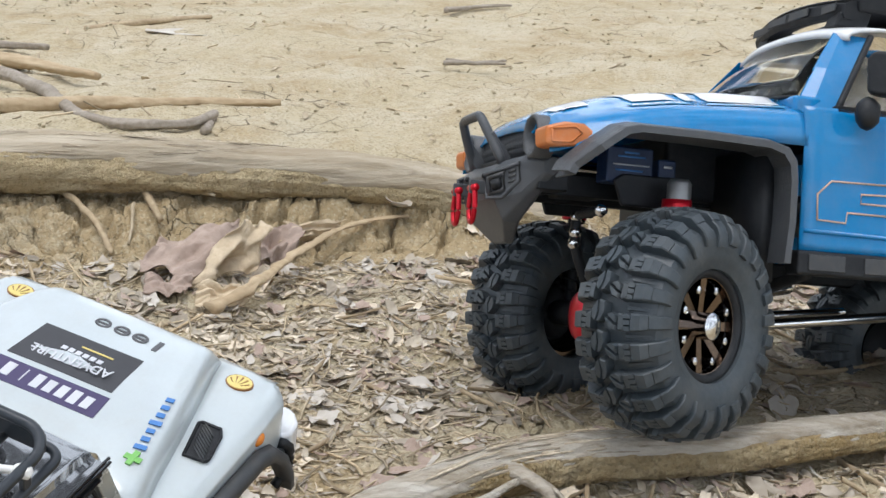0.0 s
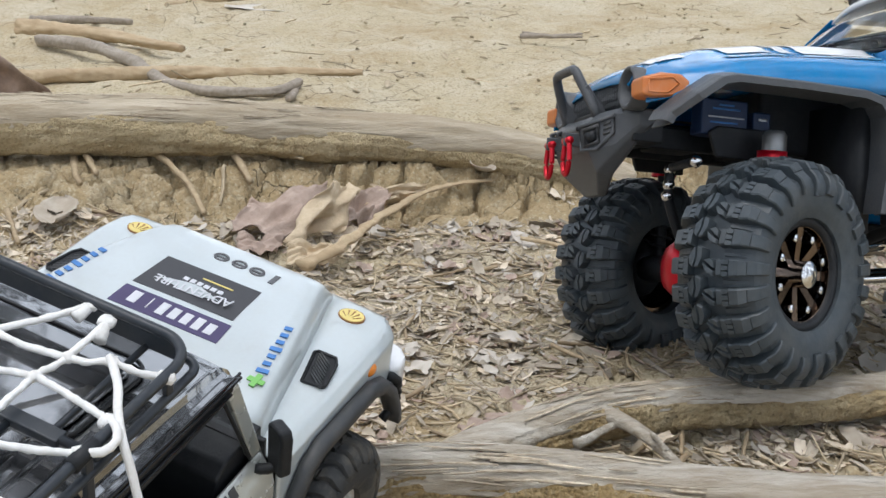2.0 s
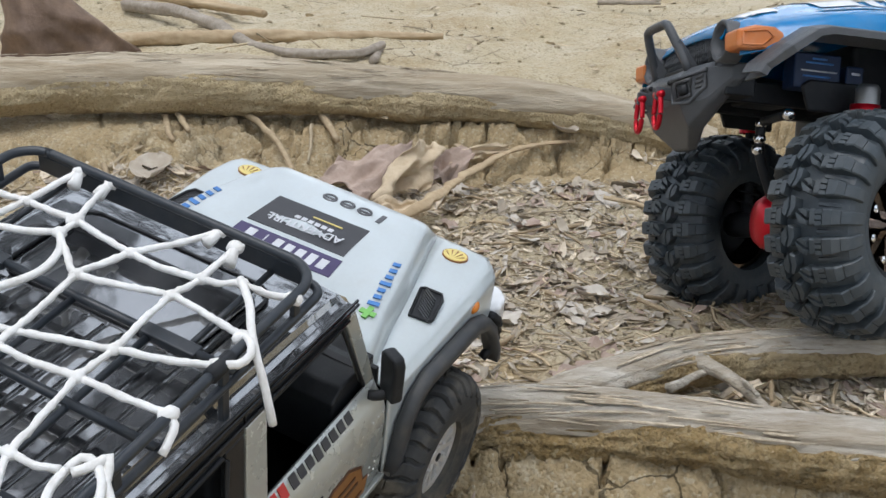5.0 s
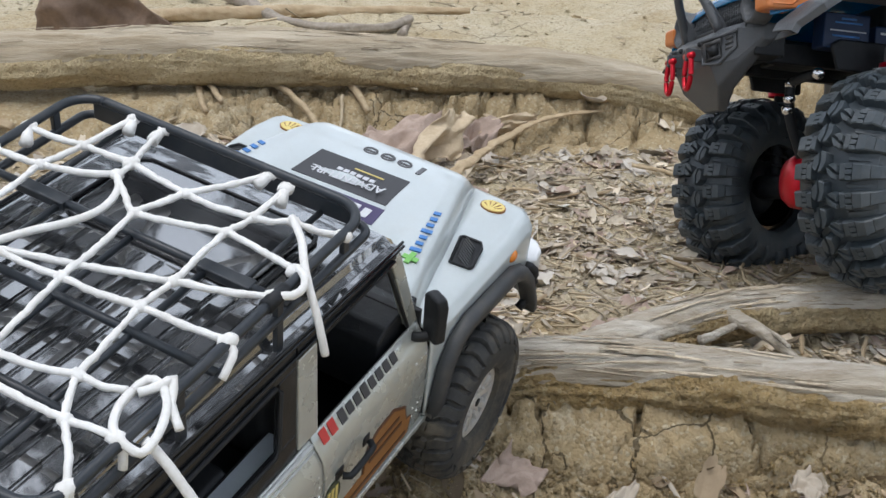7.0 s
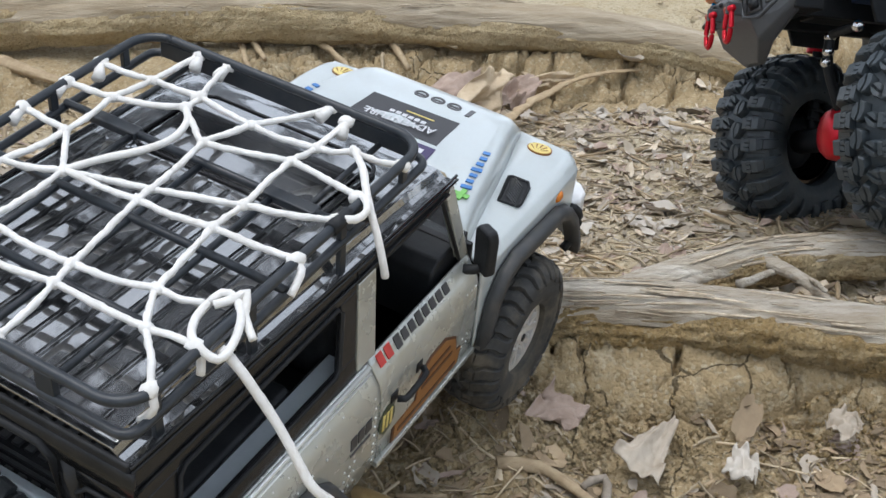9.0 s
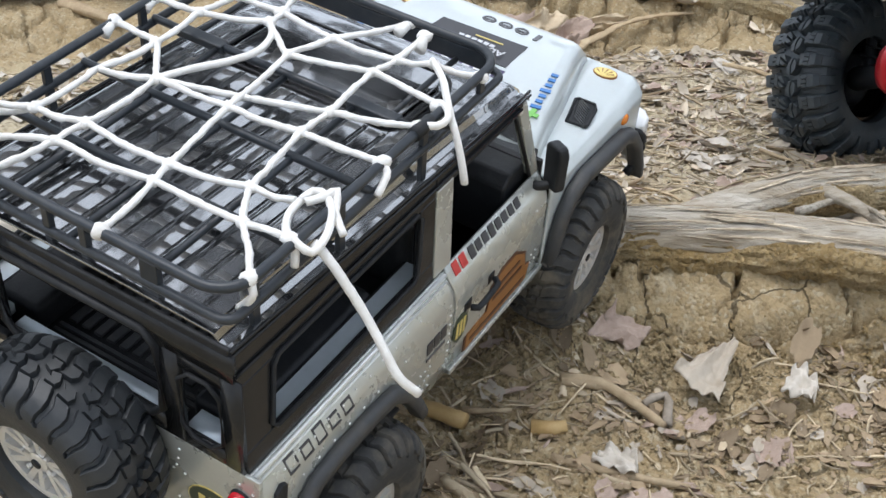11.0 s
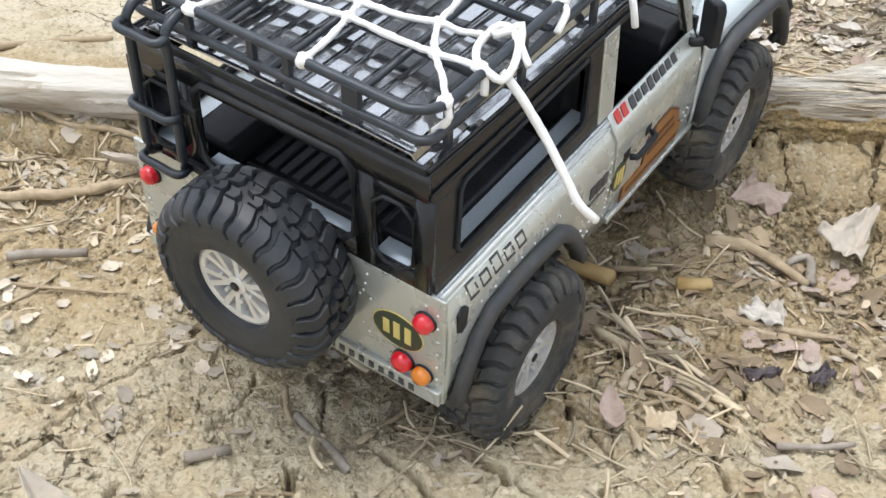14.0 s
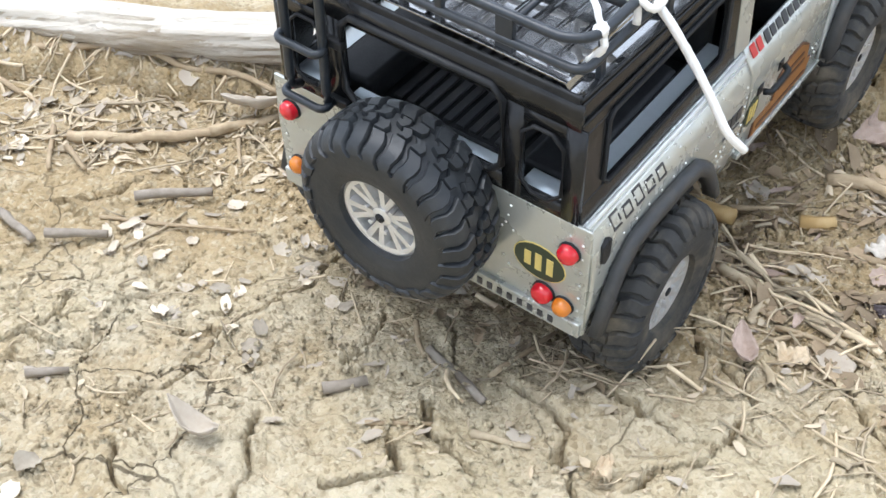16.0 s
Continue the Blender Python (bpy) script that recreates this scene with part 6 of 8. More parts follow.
loose = [[(0.1218, 0.0316, 0.2105), (0.1130, 0.0230, 0.2100), (0.0960, 0.0185, 0.2100), (0.0780, 0.0230, 0.2110), (0.0590, 0.0340, 0.2115), (0.0400, 0.0426, Z)],
         [(0.1430, -0.0640, 0.2115), (0.1290, -0.0790, 0.2135), (0.1150, -0.0900, 0.2150), (0.1060, -0.0985, 0.2110), (0.1010, -0.1065, 0.2010), (0.0980, -0.1120, 0.1900), (0.0974, -0.1149, 0.1791)],
         [(0.0881, -0.0910, 0.2130), (0.0930, -0.0985, 0.2120), (0.1010, -0.1000, 0.2130), (0.1070, -0.0950, 0.2140), (0.1101, -0.0889, Z)],
         [(0.0518, -0.0920, Z), (0.0500, -0.0965, 0.2090), (0.0450, -0.0980, 0.2060), (0.0385, -0.0985, 0.2020)],
         [(-0.0505, -0.0910, Z), (-0.0530, -0.0950, 0.2060), (-0.0545, -0.0920, 0.2000), (-0.0550, -0.0880, 0.1950)],
         RING, RING_TAIL,
         [(-0.0118, -0.0973, 0.2075), (-0.0106, -0.1040, 0.2010), (-0.0104, -0.1150, 0.1890), (-0.0106, -0.1270, 0.1745), (-0.0125, -0.1380, 0.1620), (-0.0140, -0.1480, 0.1500), (-0.0095, -0.1570, 0.1400)],
         [(-0.0258, 0.0985, Z), (-0.0330, 0.1090, Z + 0.0010), (-0.0430, 0.1290, Z - 0.0020)],
         [(-0.0258, 0.0985, Z), (-0.0240, 0.0960, 0.2060), (-0.0180, 0.0900, 0.2040), (-0.0151, 0.0736, Z)],
         [(-0.0201, -0.0905, Z), (-0.0215, -0.0940, 0.2060), (-0.0235, -0.0950, 0.2000)]]
for p in loose:
    big = 0.0024 if p[0][2] == 0.2075 else 0.0021
    part("strand", tube(p, big, 8, 0.003, wob=0.10, freq=300.0), ROPE, net, "white cord")
for i, (k, r) in enumerate([(n, 0.0034) for n in "abcdefghijklmopru"] + [(n, 0.0043) for n in ("d2", "f1", "f2", "f3", "f4", "l1", "l2", "l3", "v", "w", "rr", "q", "z2", "n", "y", "ll", "ra", "kk")] + [(n, 0.0034) for n in ("n1", "n2", "n3")]):
    at = on_net(k)
    part("knot", lump(r, Matrix.Translation(at) @ pose(0, 0, 0, 0, 0, 40 * i) @ Matrix.Diagonal((1.15, 0.95, 0.8, 1)), i * 1.3, 0.35), ROPE, net, "white cord knot")
for k in ("f1", "f2", "f3", "f4", "l1", "l2", "l3"):
    at = on_net(k)
    end = Vector((-0.011, rnd.uniform(-0.008, 0.008), -0.002))
    part("cord_end", tube([at, at + end * 0.6, at + end], (0.0022, 0.0036), 8, 0.003, wob=0.25, freq=400.0), ROPE, net, "frayed cord end")

# ---- the blue truck, in its own frame: x ahead from the front axle, y to its left, z up from the hubs
blue = thing("blue_truck", "larger blue off-road model truck leaning with one wheel on a log", "model truck", BLUE_POSE)
HOOD_X = [-0.118, -0.060, 0.0, 0.050, 0.084, 0.099, 0.106]
HOOD_C = [0.2125, 0.2100, 0.2035, 0.1945, 0.1830, 0.1735, 0.1620]
HOOD_E = [0.1915, 0.1875, 0.1825, 0.1740, 0.1660, 0.1600, 0.1520]


def hood_row(x):
    c, e = float(np.interp(x, HOOD_X, HOOD_C)), float(np.interp(x, HOOD_X, HOOD_E))
    tuck = float(np.interp(x, [0.04, 0.085, 0.106], [0.0, 0.010, 0.028]))
    low = float(np.interp(x, [-0.118, -0.09, 0.06, 0.085, 0.106], [0.158, 0.158, 0.156, 0.140, 0.136]))
    half = [(0.0, c), (0.045, c - 0.0008), (0.080, c - 0.0035), (0.097, c - 0.0070), (0.106, e + 0.0095), (0.118, e + 0.0050), (0.134, e), (0.144, e - 0.0050), (0.1495, e - 0.0130), (0.1510, max(low, e - 0.024)), (0.1510, low)]
    return [(x, -(y - tuck * y / 0.15), z) for y, z in half[::-1]] + [(x, y - tuck * y / 0.15, z) for y, z in half[1:]]


def hood_z(x, y):
    row = [p for p in hood_row(x) if p[1] >= 0]
    return float(np.interp(abs(y), [p[1] for p in row[:9]], [p[2] for p in row[:9]])) + 0.0005


part("bonnet", sheet([hood_row(x) for x in np.linspace(-0.118, 0.106, 26)]), BLUE, blue, "glossy blue bonnet and wings with white graphics", solid=0.002)
part("scuttle", box(-0.150, -0.116, -0.128, 0.128, 0.178, 0.2060), BLUE, blue, bevel=0.004)

def lean(bm):
    """The cab above the waist leans a little to its left on its springs."""
    for v in bm.verts:
        v.co.y += 0.16 * max(0.0, v.co.z - 0.185)
    return bm


# cab: sides with window openings, posts, roof
for s in (1, -1):
    side = [[(x, s * (0.1510 if z < 0.185 else 0.1480), z) for z in (0.0690, 0.0760, 0.0950, 0.1200, 0.1500, 0.1760, 0.1880, 0.1935)] for x in np.linspace(-0.480, -0.1145, 20)]
    part("side_panel", sheet(side), BLUE, blue, "glossy blue door and side", solid=0.002)
    crease = bmesh.new()
    add_tube(crease, [Vector((-0.48, s * 0.1512, 0.0820)), Vector((-0.118, s * 0.1512, 0.0860))], 0.0020, 8)
    part("door_crease", crease, BLUE, blue, "raised crease along the door")
    part("windscreen_post", lean(sheet([[(-0.116, s * 0.119, 0.190), (-0.130, s * 0.129, 0.190), (-0.153, s * 0.138, 0.190), (-0.150, s * 0.122, 0.190)], [(-0.142, s * 0.103, 0.236), (-0.153, s * 0.110, 0.234), (-0.177, s * 0.117, 0.232), (-0.174, s * 0.104, 0.234)], [(-0.168, s * 0.084, 0.272), (-0.176, s * 0.089, 0.270), (-0.200, s * 0.097, 0.268), (-0.197, s * 0.086, 0.270)]], close=True)), BLUE, blue, "blue windscreen post", smooth=False, bevel=0.003)
    part("window_sill", box(-0.480, -0.146, s * 0.1440 - 0.004, s * 0.1440 + 0.004, 0.1900, 0.1965), MATTBLACK, blue, bevel=0.001)
    part("door_window", lean(sheet([[(-0.335, s * 0.139, 0.196), (-0.155, s * 0.139, 0.196)], [(-0.335, s * 0.099, 0.270), (-0.202, s * 0.099, 0.270)]])), GLASS, blue, "clear side window", solid=0.0008)
    part("window_frame", lean(tube([(-0.150, s * 0.141, 0.194), (-0.199, s * 0.100, 0.268)], 0.0034, 6)), MATTBLACK, blue)
    # mirror
    mirror = part("mirror", prism([(-0.1600, 0.205), (-0.1580, 0.2350), (-0.1640, 0.2420), (-0.1860, 0.2400), (-0.1900, 0.2330), (-0.1880, 0.2060), (-0.1820, 0.2010)], s * 0.1760 - 0.009, s * 0.1760 + 0.009, "y"), MATTBLACK, blue, "black door mirror", bevel=0.005)
    mirror.matrix_basis = pose(-0.174, s * 0.176, 0.22, 0, 0, s * -50) @ pose(0.174, -s * 0.176, -0.22)
    part("mirror_foot", lump(0.0125, pose(-0.164, s * 0.166, 0.1890) @ Matrix.Diagonal((0.9, 0.8, 1.2, 1)), 4.0, 0.08), MATTBLACK, blue, "black mirror foot")
    # rock slider with its pads
    part("slider", box(-0.450, -0.112, s * 0.1430 - 0.011, s * 0.1430 + 0.011, 0.0480, 0.0690), MATTBLACK, blue, "black side slider", bevel=0.003)
    for x in (-0.140, -0.195, -0.250):
        part("slider_pad", box(x - 0.018, x + 0.018, s * 0.1540 - 0.0015, s * 0.1540 + 0.0015, 0.0520, 0.0660), FLARE, blue, "black slider pad", bevel=0.001)
    part("slider_leg", tube([(-0.13, s * 0.14, 0.050), (-0.13, s * 0.07, 0.035)], 0.006, 8), MATTBLACK, blue)
    # wheel arch flare: flat lip that follows the opening
    outline = [(0.107, 0.1185), (0.1030, 0.1265), (0.0860, 0.1430), (0.0640, 0.1590), (0.0500, 0.1625), (-0.0150, 0.1625), (-0.0720, 0.1610), (-0.0920, 0.1560), (-0.1010, 0.1440), (-0.1030, 0.1250), (-0.1030, 0.0900), (-0.1000, 0.0560)]
    inner = [(0.0960, 0.1140), (0.0930, 0.1195), (0.0770, 0.1340), (0.0570, 0.1490), (0.0460, 0.1515), (-0.0150, 0.1515), (-0.0690, 0.1500), (-0.0830, 0.1460), (-0.0895, 0.1370), (-0.0910, 0.1220), (-0.0910, 0.0900), (-0.0880, 0.0560)]
    rows = []
    for a, b in zip(outline, inner):
        tuck = 0.013 if a[0] > 0.095 else 0.0
        at = [(a[0] + (b[0] - a[0]) * k, a[1] + (b[1] - a[1]) * k) for k in (0.0, 0.22, 0.42, 0.50, 1.0, 1.0)]
        rows.append([(x, s * (y - tuck), z) for (x, z), y in zip(at, (0.146, 0.1630, 0.1710, 0.1722, 0.1722, 0.130))])
    part("arch_flare", sheet(rows), BUMPERBLACK, blue, "black wheel arch flare", solid=0.0015, smooth=False)
    # wheel well lining
    part("well_lining", prism([(-0.094, 0.040), (-0.094, 0.150), (-0.080, 0.153), (-0.080, 0.040)], s * 0.100 - 0.045, s * 0.100 + 0.045, "y"), MATTBLACK, blue)
    # lamps
    bm = prism([(0.1130, 0.1550), (0.1120, 0.1395), (0.1060, 0.1383), (0.0900, 0.1385), (0.0780, 0.1445), (0.0745, 0.1520), (0.0830, 0.1585), (0.0980, 0.1595)], s * 0.1220 - 0.014, s * 0.1220 + 0.014, "y")
    for v in bm.verts:
        v.co.y += s * (0.112 - v.co.x) * 0.36 - s * 0.006
    lamp = part("turn_lamp", bm, LAMPORANGE, blue, "dusty orange turn lamp on the wing", bevel=0.003)
    part("lamp_rib", bars([[(x, s * (0.1305 + (0.112 - x) * 0.36), z) for x, z in ((0.1080, 0.1530), (0.0900, 0.1555), (0.0850, 0.1500), (0.0930, 0.1425), (0.1075, 0.1425), (0.1080, 0.1530))]], 0.0009, 6), LAMPORANGE, lamp, "raised rim on the orange lens")
    ring = part("lamp_bezel", lathe([(-0.012, 0.0185), (0.0040, 0.0190), (0.0055, 0.0172), (0.0035, 0.0140), (-0.010, 0.0130)], 28, pose(0.1060, s * 0.0880, 0.1510, 0, -8, -90)), BUMPERBLACK, blue, "black lamp bezel")
    part("headlamp", dome(0.0130, 0.004, pose(0.0990, s * 0.0880, 0.1510, 0, 82, 0)), GLASS, ring, "clear headlamp lens")
    # shock absorber with its red collar and spring
    shock = part("shock", tube([(-0.016, s * 0.118, 0.119), (-0.012, s * 0.104, 0.000)], 0.0062, 12, 0.02), MATTBLACK, blue, "shock absorber")
    part("shock_cap", lathe([(-0.008, 0.0105), (0.006, 0.0105), (0.010, 0.0080), (0.010, 0.0002)], 18, pose(-0.016, s * 0.118, 0.1125, 90, 0, 0)), STEEL, shock, "silver shock cap")
    part("shock_collar", lathe([(-0.004, 0.0130), (0.004, 0.0130), (0.004, 0.0060)], 20, pose(-0.0155, s * 0.116, 0.1010, 90, 0, 0)), REDANOD, shock, "red shock collar")
    coil = [Vector((-0.0155 + 0.0035 * k / 120 + 0.0105 * math.cos(k * 0.42), s * (0.116 - 0.012 * k / 120) + 0.0105 * math.sin(k * 0.42), 0.100 - 0.085 * k / 120)) for k in range(121)]
    part("spring", bars([coil], 0.0014, 6), MATTBLACK, shock, "black coil spring")
    part("shock_tower", prism([(-0.026, 0.098), (0.026, 0.098), (0.034, 0.120), (0.026, 0.126), (-0.026, 0.126)], s * 0.092 - 0.003, s * 0.092 + 0.003, "y"), MATTBLACK, blue, bevel=0.002)
    part("knuckle", lump(0.024, pose(0.0, s * 0.120, 0.0) @ Matrix.Diagonal((0.9, 0.8, 1.2, 1)), 1.0, 0.12), MATTBLACK, blue, "black steering knuckle")
    part("lower_link", tube([(-0.015, s * 0.075, -0.010), (-0.30, s * 0.055, 0.020)], 0.0048, 8), CHROME, blue, "metal suspension link")
    part("frame_rail", box(-0.45, 0.100, s * 0.045 - 0.006, s * 0.045 + 0.006, 0.1060, 0.1260), MATTBLACK, blue, "black chassis rail", bevel=0.002)

def roof_front(y, back=0.0):
    """The bowed front edge of the roof."""
    return -0.163 - 0.010 * (y / 0.086) ** 2 - back


ACROSS = np.linspace(-0.100, 0.100, 17)
roof = [[(roof_front(y, back), y, 0.2725 + rise - 0.010 * (abs(y) / 0.100) ** 3) for y in ACROSS] for back, rise in ((0.0, 0.0), (-0.001, 0.0040), (0.002, 0.0080), (0.010, 0.0110), (0.030, 0.0140), (0.060, 0.0155), (0.160, 0.0160), (0.300, 0.0140))]
part("roof", lean(sheet(roof)), WHITEPAINT, blue, "white roof", solid=0.003)
SPAN = np.linspace(-1, 1, 13)
pane_rows = [[(xc - xb * u * u, half * u, z - dz * u * u) for u in SPAN] for xc, xb, half, z, dz in ((-0.104, 0.016, 0.120, 0.2085, 0.0040), (-0.122, 0.015, 0.110, 0.2300, 0.0030), (-0.142, 0.013, 0.098, 0.2515, 0.0040), (-0.1635, 0.0095, 0.084, 0.2730, 0.0055))]
glass = part("windscreen", lean(sheet(pane_rows)), GLASS, blue, "clear windscreen", solid=0.0008)
part("windscreen_rubber", lean(bars([pane_rows[0]], 0.0018, 6)), MATTBLACK, glass, "black windscreen rubber")
glass.visible_shadow = False
part("cab_floor", box(-0.48, -0.12, -0.14, 0.14, 0.10, 0.11), MATTBLACK, blue)
part("dashboard", box(-0.200, -0.150, -0.11, 0.11, 0.16, 0.186), MATTBLACK, blue, "black dashboard", bevel=0.004)
part("rear_wall", box(-0.482, -0.478, -0.148, 0.148, 0.07, 0.195), BLUE, blue, bevel=0.001)
for s in (1, -1):
    part("rear_post", lean(tube([(-0.452, s * 0.138, 0.190), (-0.452, s * 0.096, 0.276)], 0.012, 8)), BLUE, blue, "blue rear post", bevel=0.003)
    part("door_post", lean(tube([(-0.335, s * 0.139, 0.192), (-0.335, s * 0.099, 0.272)], 0.008, 8)), MATTBLACK, blue, "black door post", bevel=0.002)
# roof light bar and rack tray ahead of the roof
BAR = [(-0.172, 0.2915), (-0.170, 0.2960), (-0.171, 0.3050), (-0.176, 0.3080), (-0.196, 0.3085), (-0.199, 0.3030), (-0.192, 0.2950), (-0.180, 0.2915)]
rows = [[(x - 0.012 * u * u, 0.078 * u, z - 0.004 * u * u) for x, z in BAR] for u in np.linspace(-1, 1, 13)]
bm = bmesh.new()
vs = add_sheet(bm, rows, close=True)
bm.faces.new(vs[0])
bm.faces.new(vs[-1])
bmesh.ops.recalc_face_normals(bm, faces=bm.faces)
bar = part("light_bar", lean(bm), MATTBLACK, blue, "black bowed roof light bar", smooth=False)
for u in (-0.72, -0.24, 0.24, 0.72):
    part("lamp_window", lean(prism([(-0.1705 - 0.012 * u * u, 0.2968 - 0.004 * u * u), (-0.1690 - 0.012 * u * u, 0.2968 - 0.004 * u * u), (-0.1695 - 0.012 * u * u, 0.3042 - 0.004 * u * u), (-0.1710 - 0.012 * u * u, 0.3042 - 0.004 * u * u)], 0.078 * (u - 0.21), 0.078 * (u + 0.21), "y")), FLARE, bar, "grey lamp window", bevel=0.0005)
part("bar_lip", lean(bars([[(x + 0.0015, y, z + 0.0002) for x, y, z in (r[3] for r in rows)]], 0.0013, 6)), GLOSSBLACK, bar, "glossy upper lip")
for y in (-0.056, 0.066):
    part("bar_bracket", lean(prism([(-0.176, 0.2800), (-0.180, 0.2940), (-0.200, 0.3000), (-0.214, 0.2980), (-0.210, 0.2810)], y - 0.010, y + 0.010, "y")), MATTBLACK, blue, "black light bar bracket", bevel=0.002)
part("tray_clamp", lean(prism([(-0.196, 0.2950), (-0.192, 0.3160), (-0.206, 0.3220), (-0.226, 0.3200), (-0.232, 0.2950)], 0.050, 0.082, "y")), MATTBLACK, blue, "black rack clamp", bevel=0.003)
part("roof_tray", lean(box(-0.45, -0.225, -0.084, 0.084, 0.2960, 0.3050)), MATTBLACK, blue, "black roof tray", bevel=0.003)
for x in (-0.26, -0.42):
    part("tray_foot", lean(box(x - 0.008, x + 0.008, -0.070, 0.070, 0.2840, 0.2970)), MATTBLACK, blue, bevel=0.002)

# grille of small holes, framed
grille = part("grille", prism([(0.094, 0.1300), (0.104, 0.1310), (0.1015, 0.1600), (0.0960, 0.1690), (0.088, 0.1690)], -0.072, 0.072, "y"), MATTBLACK, blue, "black mesh grille", bevel=0.002)
mesh_bars = []
for k in range(26):
    y = -0.069 + k * 0.00552
    for a, b in ((y, min(0.070, y + 0.010)), (min(0.070, y + 0.010), y)):
        mesh_bars.append([(0.1050, a, 0.1320), (0.1025, b, 0.1600), (0.0965, a, 0.1695)])
part("grille_mesh", bars(mesh_bars, 0.0009, 5), BUMPERBLACK, grille, "black wire mesh", kind="stuff")
# bumper: a wedge-shaped plate with cut-back wings, a hoop, square lamps and red shackles
SECTIONS = [(0.018, [(0.096, 0.1310), (0.122, 0.1300), (0.1300, 0.1200), (0.1280, 0.0980), (0.1045, 0.0615), (0.0960, 0.0610), (0.094, 0.090)]),
            (0.045, [(0.094, 0.1335), (0.118, 0.1330), (0.1290, 0.1225), (0.1260, 0.0975), (0.1170, 0.0800), (0.1020, 0.0780), (0.092, 0.095)]),
            (0.066, [(0.088, 0.1378), (0.106, 0.1370), (0.1095, 0.1310), (0.1095, 0.1040), (0.1065, 0.0990), (0.096, 0.0990), (0.088, 0.107)]),
            (0.086, [(0.080, 0.1355), (0.091, 0.1350), (0.0950, 0.1305), (0.0945, 0.1230), (0.0930, 0.1200), (0.086, 0.120), (0.080, 0.124)])]
rows = [[(x, -y, z) for x, z in sec] for y, sec in SECTIONS[::-1]] + [[(x, y, z) for x, z in sec] for y, sec in SECTIONS]
bm = bmesh.new()
vs = add_sheet(bm, rows, close=True)
bm.faces.new(vs[0])
bm.faces.new(vs[-1])
bmesh.ops.recalc_face_normals(bm, faces=bm.faces)
part("bumper", bm, BUMPERBLACK, blue, "textured black wedge-shaped front bumper", bevel=0.002, smooth=False)
for s in (1, -1):
    def on_facet(u, v, out=0.0):
        """A place on the slanted face between bumper and wing."""
        a, b = Vector((0.1290, s * 0.045, 0.1225)), Vector((0.1095, s * 0.066, 0.1310))
        c, d = Vector((0.1260, s * 0.045, 0.0975)), Vector((0.1095, s * 0.066, 0.1020))
        return a.lerp(b, u).lerp(c.lerp(d, u), v) + Vector((0.82, s * 0.57, 0)) * out

    edge = [on_facet(u, v, 0.0008) for u, v in ((-0.25, 0.06), (0.95, 0.04), (0.95, 0.55), (0.35, 0.98), (-0.25, 0.90))]
    lampbox = part("fog_lamp_frame", bars([edge + edge[:2]], 0.0019, 8), BUMPERBLACK, blue, "black angular lamp frame")
    inner = [on_facet(u, v, 0.0012) for u, v in ((-0.08, 0.22), (0.42, 0.20), (0.42, 0.74), (-0.08, 0.80))]
    part("fog_lamp", bars([inner + inner[:2]], 0.0021, 8), FLARE, lampbox, "grey square lamp rim")
    part("fog_lamp_core", bars([[on_facet(0.02, 0.50, 0.0006), on_facet(0.32, 0.50, 0.0006)]], 0.0052, 8), MATTBLACK, lampbox, "dark lamp core")
    for v in (0.22, 0.38, 0.54):
        part("cooling_slot", bars([[on_facet(0.58, v, 0.0006), on_facet(0.82, v - 0.02, 0.0006)]], 0.0013, 6), FLARE, lampbox)
    # red shackle: a bow and a pin
    arc = [(0.1395, s * 0.025 + 0.0085 * math.cos(k / 8 * math.pi), 0.0930 - 0.0160 * math.sin(k / 8 * math.pi)) for k in range(9)]
    hook = part("shackle", tube([Vector(q) for q in [(0.1395, s * 0.025 + 0.0050, 0.1080)] + arc + [(0.1395, s * 0.025 - 0.0050, 0.1080)]], 0.0025, 10, 0.002), REDANOD, blue, "red tow shackle")
    part("shackle_pin", bars([[(0.1395, s * 0.025 - 0.0085, 0.1080), (0.1395, s * 0.025 + 0.0085, 0.1080)]], 0.0034, 8), REDANOD, hook, "red shackle pin")
    part("shackle_tab", box(0.124, 0.1430, s * 0.025 - 0.0022, s * 0.025 + 0.0022, 0.1030, 0.1150), BUMPERBLACK, blue, bevel=0.001)
    part("bumper_bolt", lump(0.0026, Matrix.Translation((0.1300, s * 0.025, 0.1195)), 1.0, 0.05), MATTBLACK, blue)
hoop = [(0.1180, 0.041, 0.1290), (0.1215, 0.040, 0.1370), (0.1330, 0.031, 0.1620), (0.1370, 0.026, 0.1715), (0.1370, 0.020, 0.1735), (0.1370, -0.020, 0.1735), (0.1370, -0.026, 0.1715), (0.1330, -0.031, 0.1620), (0.1215, -0.040, 0.1370), (0.1180, -0.041, 0.1290)]
part("stinger_hoop", tube(hoop, 0.0044, 10, 0.005), BUMPERBLACK, blue, "black bumper hoop")
for s in (1, -1):
    part("hoop_brace", prism([(0.1060, 0.1310), (0.1200, 0.1310), (0.1310, 0.1560), (0.1280, 0.1590), (0.1140, 0.1420)], s * 0.0365 - 0.002, s * 0.0365 + 0.002, "y"), BUMPERBLACK, blue, "black hoop brace", bevel=0.0008)
part("winch", box(0.100, 0.118, -0.026, 0.026, 0.1280, 0.1360), MATTBLACK, blue, bevel=0.003)

